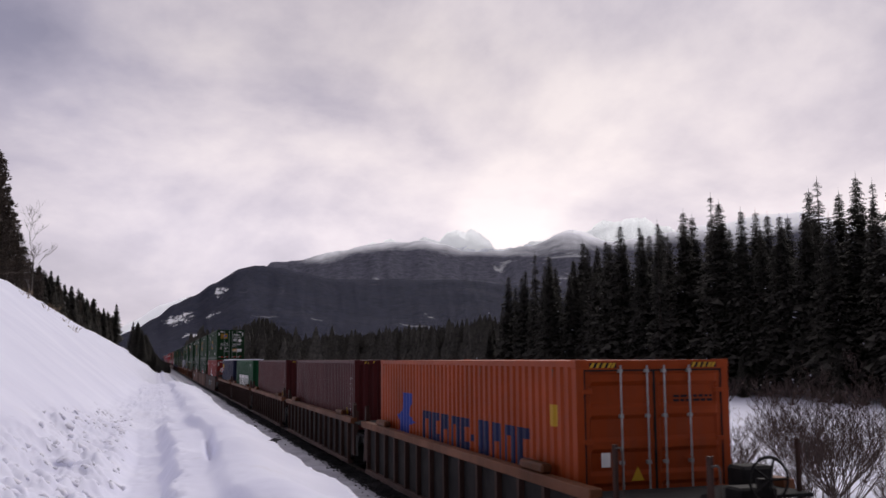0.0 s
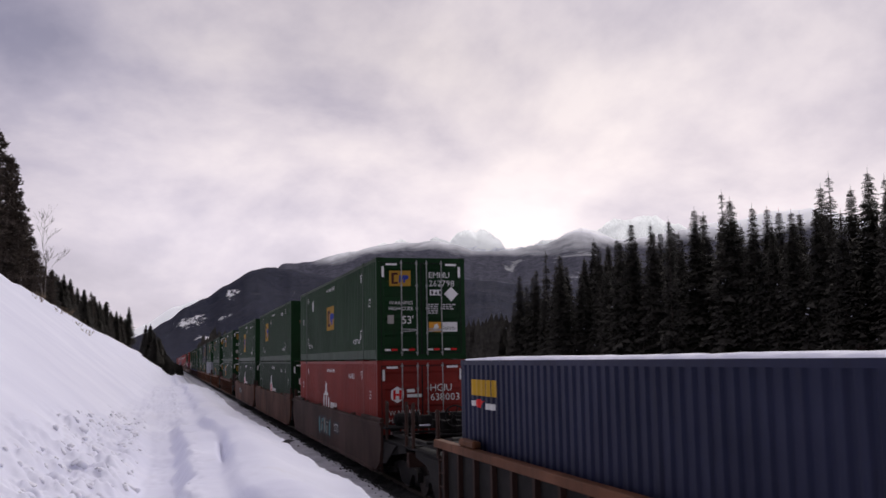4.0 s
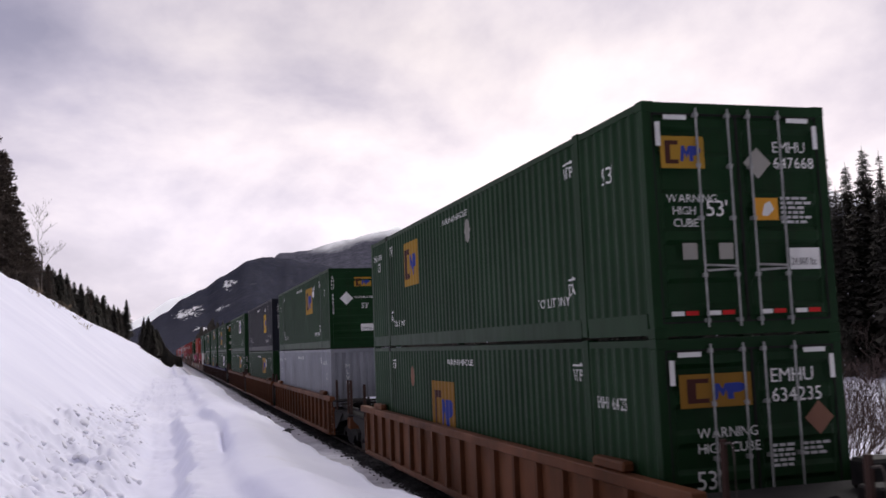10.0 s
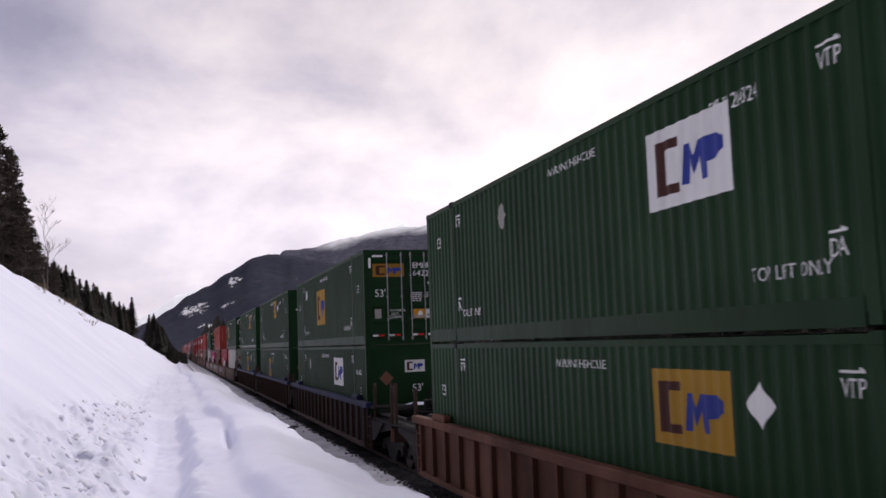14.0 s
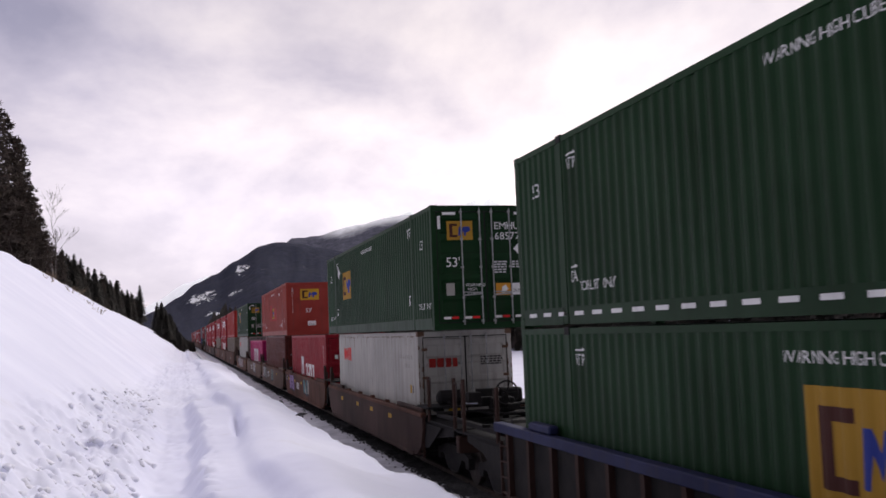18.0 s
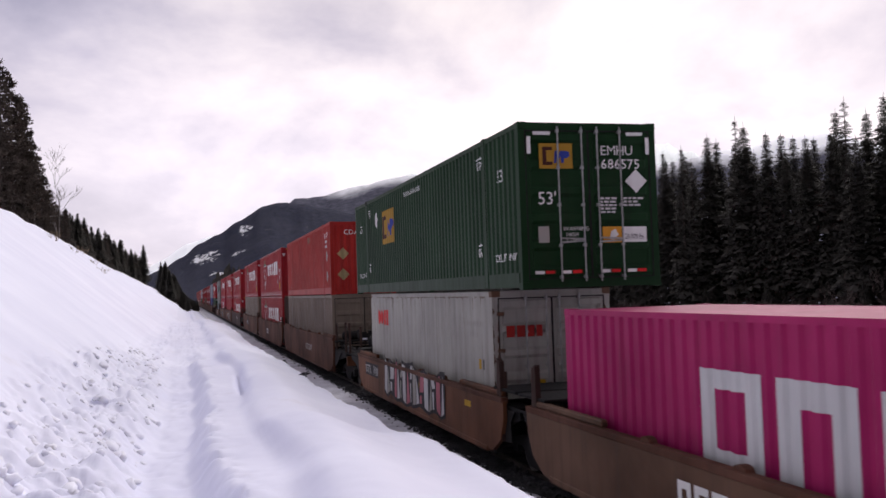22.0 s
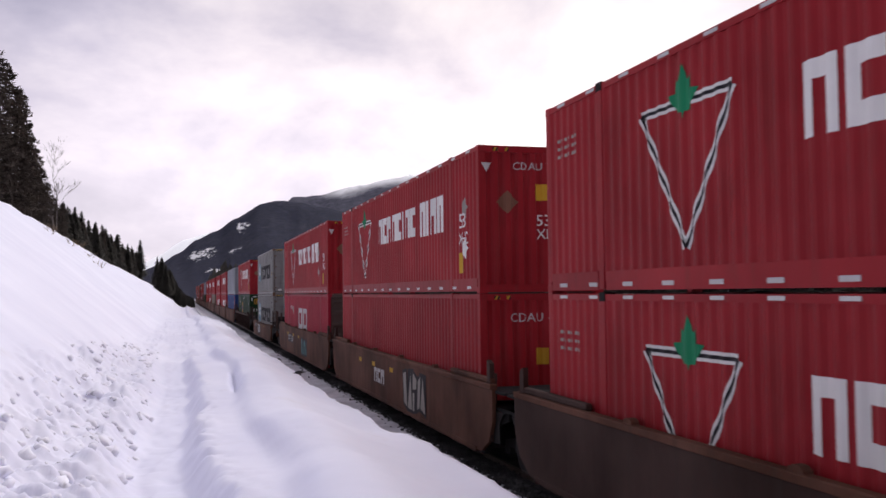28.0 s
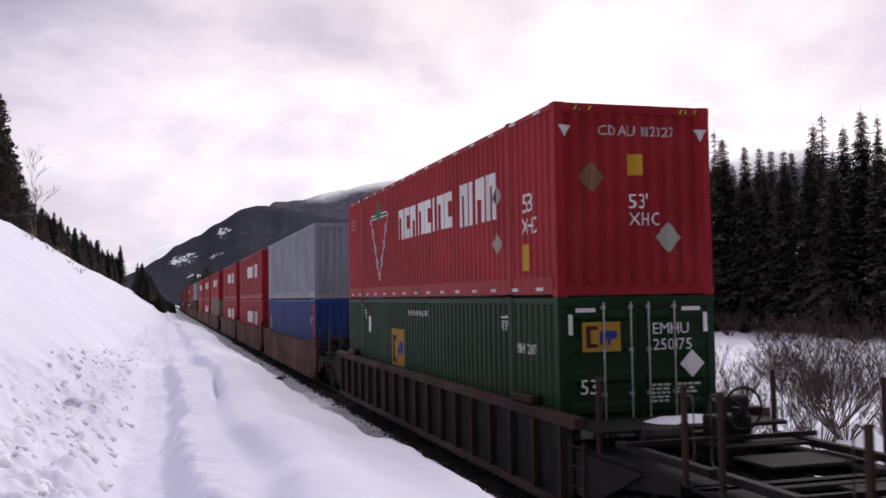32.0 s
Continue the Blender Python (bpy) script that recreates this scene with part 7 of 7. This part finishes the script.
# three units with tower-emblem boxes
_c5 = unit(95.02, True, "smooth", "car_dark", "car_dark", True, False, tower_box("tower_red", "HGIU 638003", True), green_box(True, "EMHU 262798", (8.85, 1.1, 1.6, 0.85), dia=12.4, layout="e", z53=1.55), label=SMOOTH, snow=2)
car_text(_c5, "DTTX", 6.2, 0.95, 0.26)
_c6 = unit(114.72, True, "smooth", "car_brown", "car_brown", False, False, tower_box("tower_green", "HGIU 511793"), green_box(False, "EMHU 245308", (12.6, 1.2, 1.7, 1.05), dia=9.4, dia_mat="grey_diamond", end_logo="white_paint", z53=None, logo_at=(1.2, 1.36, 0.50, 0.38), end53=None, column=0.18), label=SMOOTH)
_c7 = unit(134.43, True, "smooth", "car_brown", "car_brown", False, True, tower_box("tower_green", "HGIU 517904"), green_box(False, "EMHU 634563", (10.35, 0.75, 1.6, 1.35), dia=7.4, dia_mat="grey_diamond", wide_logo=True, z53=1.5, end53=(1.36, 1.50)), label=SMOOTH)
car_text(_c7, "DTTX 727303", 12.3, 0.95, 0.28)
graffiti(_c5, 9.6, 0.7, 2.6, 0.62, ("teal_paint", "grey_diamond"), 3)

# ribbed brown cars
unit(158.51, True, "ribbed", "car_brown", "car_brown", True, True, green_box(True, "EMHU 651685", (11.75, 1.55, 1.6, 0.95), dia=12.6, low=True, z53=1.95), green_box(True, "EMHU 654469", (11.85, 1.55, 1.65, 0.9), dia=12.6, z53=2.0), label=BROWN_RIB)
unit(182.28, True, "ribbed", "car_orange_brown", "car_orange_brown", True, True, green_box(True, "EMHU 634235", (10.2, 0.9, 1.7, 1.25), panel="mustard", dia=11.9, dia_mat="rust_diamond", low=True, layout="c", z53=1.1), green_box(True, "EMHU 647668", (12.4, 1.45, 1.35, 1.05), dia=7.2, dia_mat="grey_diamond", layout="b", z53=2.05), label=BROWN_RIB)
_gb, _gs = container("pale_grey", "pale grey corrugated steel container, ribbed end", True, "ribs")
m_grey53(_gb, _gs)
unit(205.97, True, "ribbed", "car_orange_brown", "car_orange_brown", True, False, _gb, green_box(False, "EMHU 686258", (6.0, 1.45, 1.7, 1.05), dia=3.95, end_kind="hribs", z53=1.95), label=BROWN_RIB, snow=3)
unit(225.60, True, "ribbed", "car_orange_brown", "car_orange_brown", False, False, green_box(False, "EMHU 832717", (6.0, 1.6, 1.7, 0.9), dia=3.82, end_kind="flat", dark_dia=True, low=True, z53=1.9), green_box(False, "EMHU 968658", (4.7, 1.1, 1.35, 1.05), panel="yellow_paint", end_logo="yellow_paint", colour="charcoal", wide_logo=True, dark_dia=True, dia_mat="charcoal", z53=0.75, logo_at=(0.89, 1.31, 0.96, 1.0), end53=None), label=BROWN_RIB)
unit(245.42, True, "ribbed", "car_brown", "car_brown", False, True, green_box(False, "EMHU 854093", (5.9, 1.65, 1.7, 0.88), dia=3.7, end_kind="hribs", low=True), green_box(False, "EMHU 214324", (5.7, 1.5, 1.8, 0.95), panel="white_paint", dia=11.1, dia_mat="grey_diamond", end_logo="white_paint", z53=2.05), label=BROWN_RIB)

# blue-edged cars
unit(269.11, True, "ribbed", "car_dark", "car_blue", True, False, green_box(False, "EMHU 643002", (6.0, 1.55, 1.9, 0.95), panel="white_paint", dia=12.2, dia_mat="grey_diamond", end_logo="white_paint", low=True, z53=1.4), green_box(True, "EMHU 642228", (9.9, 0.85, 2.1, 1.35), dia=12.9, layout="d", z53=1.65), label=BLUE_RIB, snow=4)
unit(288.95, True, "ribbed", "car_dark", "car_blue", False, False, green_box(False, "EMHU 275017", (10.4, 1.2, 1.3, 1.1), dia=8.0, dia_mat="grey_diamond", low=True), green_box(False, "EMHU 252904", (7.0, 1.7, 1.3, 0.95), dia=5.0, dark_dia=True), label=BLUE_RIB)
_u15 = green_box(False, "EMHU 273688", (6.4, 1.5, 1.6, 1.0), dia=4.3, dark_dia=True, dia_mat="grey_diamond", z53=2.1)
side_mark(_u15, {"w": 2.591, "side": ribs_of("flat", 16.154, 2.591)}, rects(*[(i * 0.62, 0, 0.32, 0.06) for i in range(25)]), 15.7, 0.17, "white_paint", "reflector_strip", "row of white reflectors", 0.012)
unit(308.63, True, "ribbed", "car_dark", "car_blue", False, True, green_box(False, "EMHU 272914", (8.6, 1.2, 1.6, 1.1), dia=4.6, low=True, z53=0.8), _u15, label=BLUE_RIB)

# five short units, some with long boxes on top
_c16 = unit(332.51, False, "smooth", "car_dark", "car_brown", True, False, single_box("reefer_white", "stained off-white refrigerated container with red blocks", m_reefer, "doors", "reefer", castings="rust"), green_box(True, "EMHU 685775", (12.6, 1.2, 1.7, 0.95), dia=13.4, z53=1.95), True, SMOOTH, 5, 3.6, top=1.40)
_c17 = unit(348.21, False, "smooth", "car_brown", "car_brown", False, False, single_box("crimson", "crimson corrugated container with white blocks", m_crimson, "doors"), label=SMOOTH, gap=3.5, top=1.40)
_red = green_box(False, "EMHU 921102", (8.5, 1.07, 1.37, 0.64), end_logo="yellow_paint", colour="domestic_red", wide_logo=True, dark_dia=True, dia_mat="domestic_red", z53=0.75, logo_at=(0.77, 1.93, 1.02, 0.60), end53=(1.05, 1.25))
side_mark(_red, {"w": 2.591, "side": ribs_of("long", 16.154, 2.591)}, rects((0, 0, 4.2, 0.10), (0, 0.10, 1.4, 0.9), (2.6, 0.10, 1.6, 0.62)), 10.0, 0.95, "hot_red", "faded_patch", "brighter red patch of fresh paint", 0.003)
_c18 = unit(364.03, False, "smooth", "car_yellow_tan", "car_brown", False, False, single_box("brown_red", "brown-red corrugated container, doors closed", m_brown, "doors"), _red, True, SMOOTH, gap=3.5, top=1.40)
_c19 = unit(379.63, False, "smooth", "car_yellow_tan", "car_brown", False, False, single_box("magenta", "bright magenta container with pale grey blocks", m_magenta, "doors"), label=SMOOTH, gap=3.5, top=1.40)
for _ob, _y, _z in MOVERS:
    if _ob.get("label", "").startswith("bright magenta"):
        _ob.scale.z = 0.895          # a standard-height box
_c20 = unit(395.41, False, "smooth", "car_orange_brown", "car_brown", False, True, single_box("reefer_white", "stained off-white refrigerated container with red blocks", m_reefer, "doors", "reefer", castings="rust"), green_box(True, "EMHU 686575", (11.85, 1.42, 1.7, 0.95), dia=12.65, z53=1.97), True, SMOOTH, gap=3.5, top=1.40)
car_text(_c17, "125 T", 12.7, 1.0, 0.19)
graffiti(_c17, 11.2, 0.62, 1.9, 0.80, ("lilac",), 7)
car_blocks(_c17, 8.3, 0.72, (0.28, 0.28, 0.30), 0.32, "pale_letter")
graffiti(_c17, 5.4, 0.62, 1.7, 0.72, ("teal_paint", "grey_diamond"), 9)
car_blocks(_c18, 8.6, 0.72, (0.30, 0.30, 0.32), 0.34, "pale_letter")
graffiti(_c18, 11.6, 0.60, 2.0, 0.75, ("pale_letter", "grey_diamond"), 11)
graffiti(_c18, 6.3, 0.55, 1.6, 0.80, ("grey_diamond", "teal_paint"), 12)
car_blocks(_c19, 8.4, 0.76, (0.30, 0.30, 0.32), 0.34, "white_paint")
graffiti(_c19, 5.9, 0.62, 2.2, 0.78, ("pale_letter",), 13)
graffiti(_c20, 9.1, 0.5, 6.4, 0.95, ("pale_letter", "grey_diamond", "pale_letter", "faded_pink"), 15)
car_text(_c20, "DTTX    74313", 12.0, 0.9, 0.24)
for _c, _ys in ((_c16, (10.5, 7.5, 5.2, 2.6)), (_c17, (11.9, 9.2, 6.6)), (_c18, (7.4, 2.9)), (_c19, (3.4,)), (_c20, (9.0, 5.4, 3.5, 1.2))):
    for _y in _ys:
        car_flag(_c, _y, 1.02)

# long units with red boxes
_t, _ts = container("tan_grey", "weathered tan-grey container with deep ribs, doors closed", True, "doors", "wide", bars="tan_grey")
m_tan(_t, _ts)
_r3, _rs = container("old_red", "sun-faded red corrugated container, ribbed end", True, "ribs")
m_red33(_r3, _rs)
_c21 = unit(415.48, True, "smooth", "car_brown", "car_brown", True, False, _t, _r3, label=SMOOTH, snow=6)
car_text(_c21, "DTTX 727477", 7.2, 0.84, 0.27, False)
_c22 = unit(435.28, True, "smooth", "car_brown", "car_brown", False, False, triangle_box("CDAU 81209", "ribs", "dirty_panel", low=True), triangle_box("CDAU 81203"), label=SMOOTH)
car_blocks(_c22, 9.4, 0.80, (0.36, 0.36, 0.4), 0.34, "pale_letter")
_t2, _ts2 = container("tan_grey", "weathered tan-grey container with deep ribs, doors closed", True, "doors", "wide", bars="tan_grey")
_c23 = unit(454.82, True, "smooth", "car_brown", "car_brown", False, True, _t2, triangle_box("CDAU 42191"), label=SMOOTH)
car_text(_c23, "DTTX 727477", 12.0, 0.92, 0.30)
_c24 = unit(478.58, True, "smooth", "car_dark", "car_brown", True, False, triangle_box("CDAU 41509", low=True), triangle_box("CDAU 42098"), label=SMOOTH)
car_text(_c24, "DTTX 732488", 7.6, 0.95, 0.28, False)
_pr, _ps = container("triangle_red", "plain red corrugated container, ribbed end", True, "ribs")
m_plainred(_pr, _ps)
_c25 = unit(498.30, True, "smooth", "car_brown", "car_brown", False, False, _pr, triangle_box("CDAU 34919", white_dia=True), label=SMOOTH)
car_blocks(_c25, 9.6, 0.80, (0.40, 0.40, 0.44), 0.40, "pale_letter")
graffiti(_c25, 5.8, 0.52, 2.1, 0.85, ("grey_diamond",), 17)
_cp, _cs = container("deep_crimson", "crimson container with two pale blocks, grey dirty doors", True, "doors", panel="dirty_panel", bars="dirty_panel")
m_two_block(_cp, _cs)
_c26 = unit(518.05, True, "smooth", "car_brown", "car_brown", False, True, _cp, triangle_box("CDAU 40761"), label=SMOOTH)
car_text(_c26, "DTTX 732488", 12.6, 0.95, 0.28)
graffiti(_c26, 7.0, 0.55, 1.9, 0.7, ("teal_paint",), 19)
for _c, _ys in ((_c25, (12.0, 9.9, 7.5)), (_c26, (13.0, 10.6, 8.4))):
    for _y in _ys:
        car_flag(_c, _y, 1.22)
_c27 = unit(542.02, False, "smooth", "car_brown", "car_brown", True, True, single_box("sea_grey", "grey corrugated container with dark blocks and a star", m_star, "doors", castings="rust"),
            single_box("sea_grey", "grey corrugated container with dark blocks and a star", m_star, "doors", castings="rust"), label=SMOOTH, top=1.27)
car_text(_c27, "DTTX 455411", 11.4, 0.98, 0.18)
graffiti(_c27, 8.8, 0.60, 1.9, 0.7, ("pale_letter",), 23)
for _y in (9.2, 6.4, 4.0):
    car_flag(_c27, _y, 1.1)
unit(561.97, True, "ribbed", "car_dark", "car_dark", True, True, green_box(True, "EMHU 250175", (10.6, 1.15, 1.3, 1.0), dia=13.2, low=True, z53=0.8), triangle_box("CDAU 812327"), label=DARK_RIB, snow=7)
_b1, _bs = container("box_blue", "bright blue corrugated container with a red edge", True, "ribs")
m_blue(_b1, _bs)
_g1, _gs1 = container("pale_grey", "pale grey corrugated steel container, ribbed end", True, "ribs")
m_greyup(_g1, _gs1)
unit(585.0, True, "smooth", "car_brown", "car_brown", True, False, _b1, _g1, label=SMOOTH)


FAR.append(True)


def red_pair(y, ff, fb, low="triangle_red", up="triangle_red"):
    """Far stacks that only come near enough to show their colours."""
    def one(c):
        b, s = container(c, "%s corrugated steel container" % {"pale_grey": "pale grey", "brown_red": "brown-red", "old_red": "faded red", "tan_grey": "tan-grey", "domestic_green": "dark green", "triangle_red": "bright red"}[c], True, "ribs")
        if c == "triangle_red":
            side_mark(b, s, word((0.46, 0.46, 0.46, 0.48, 0.46, 0.20, 0.46, 0.48), 0.72, 0.085), 9.75, 1.42, "white_paint", "brand_word", "white blocks of a brand name")
            side_mark(b, s, word((0.42, 0.16, 0.46, 0.42), 0.82, 0.10), 4.8, 1.36, "white_paint", "brand_word", "white blocks of a brand name")
        return b
    unit(y, True, "smooth", "car_brown", "car_brown", ff, fb, one(low), one(up), label=SMOOTH)


for _y, _f, _k, _lo, _up in ((604.8, False, False, "triangle_red", "triangle_red"), (624.5, False, True, "triangle_red", "triangle_red"), (648.3, True, False, "tan_grey", "triangle_red"), (668.0, False, False, "triangle_red", "triangle_red"),
                             (687.7, False, True, "old_red", "triangle_red"), (711.5, True, False, "domestic_green", "pale_grey"), (731.2, False, False, "brown_red", "old_red"), (750.9, False, True, "triangle_red", "triangle_red"),
                             (774.7, True, False, "brown_red", "brown_red"), (794.4, False, False, "old_red", "old_red"), (814.1, False, True, "triangle_red", "brown_red"), (838.0, True, True, "brown_red", "old_red")):
    red_pair(_y, _f, _k, _lo, _up)

# ---------------------------------------------------------------- the train's run
RUN = [(0.0, 0.0), (8.0, 137.66), (16.0, 275.17), (24.0, 412.36), (32.0, 549.06)]   # seconds, metres rolled


def motions():
    for ob, y, z in MOVERS:
        walk(ob, [(t, pose(TRACK_X, y - s, z)) for t, s in RUN])


motions()
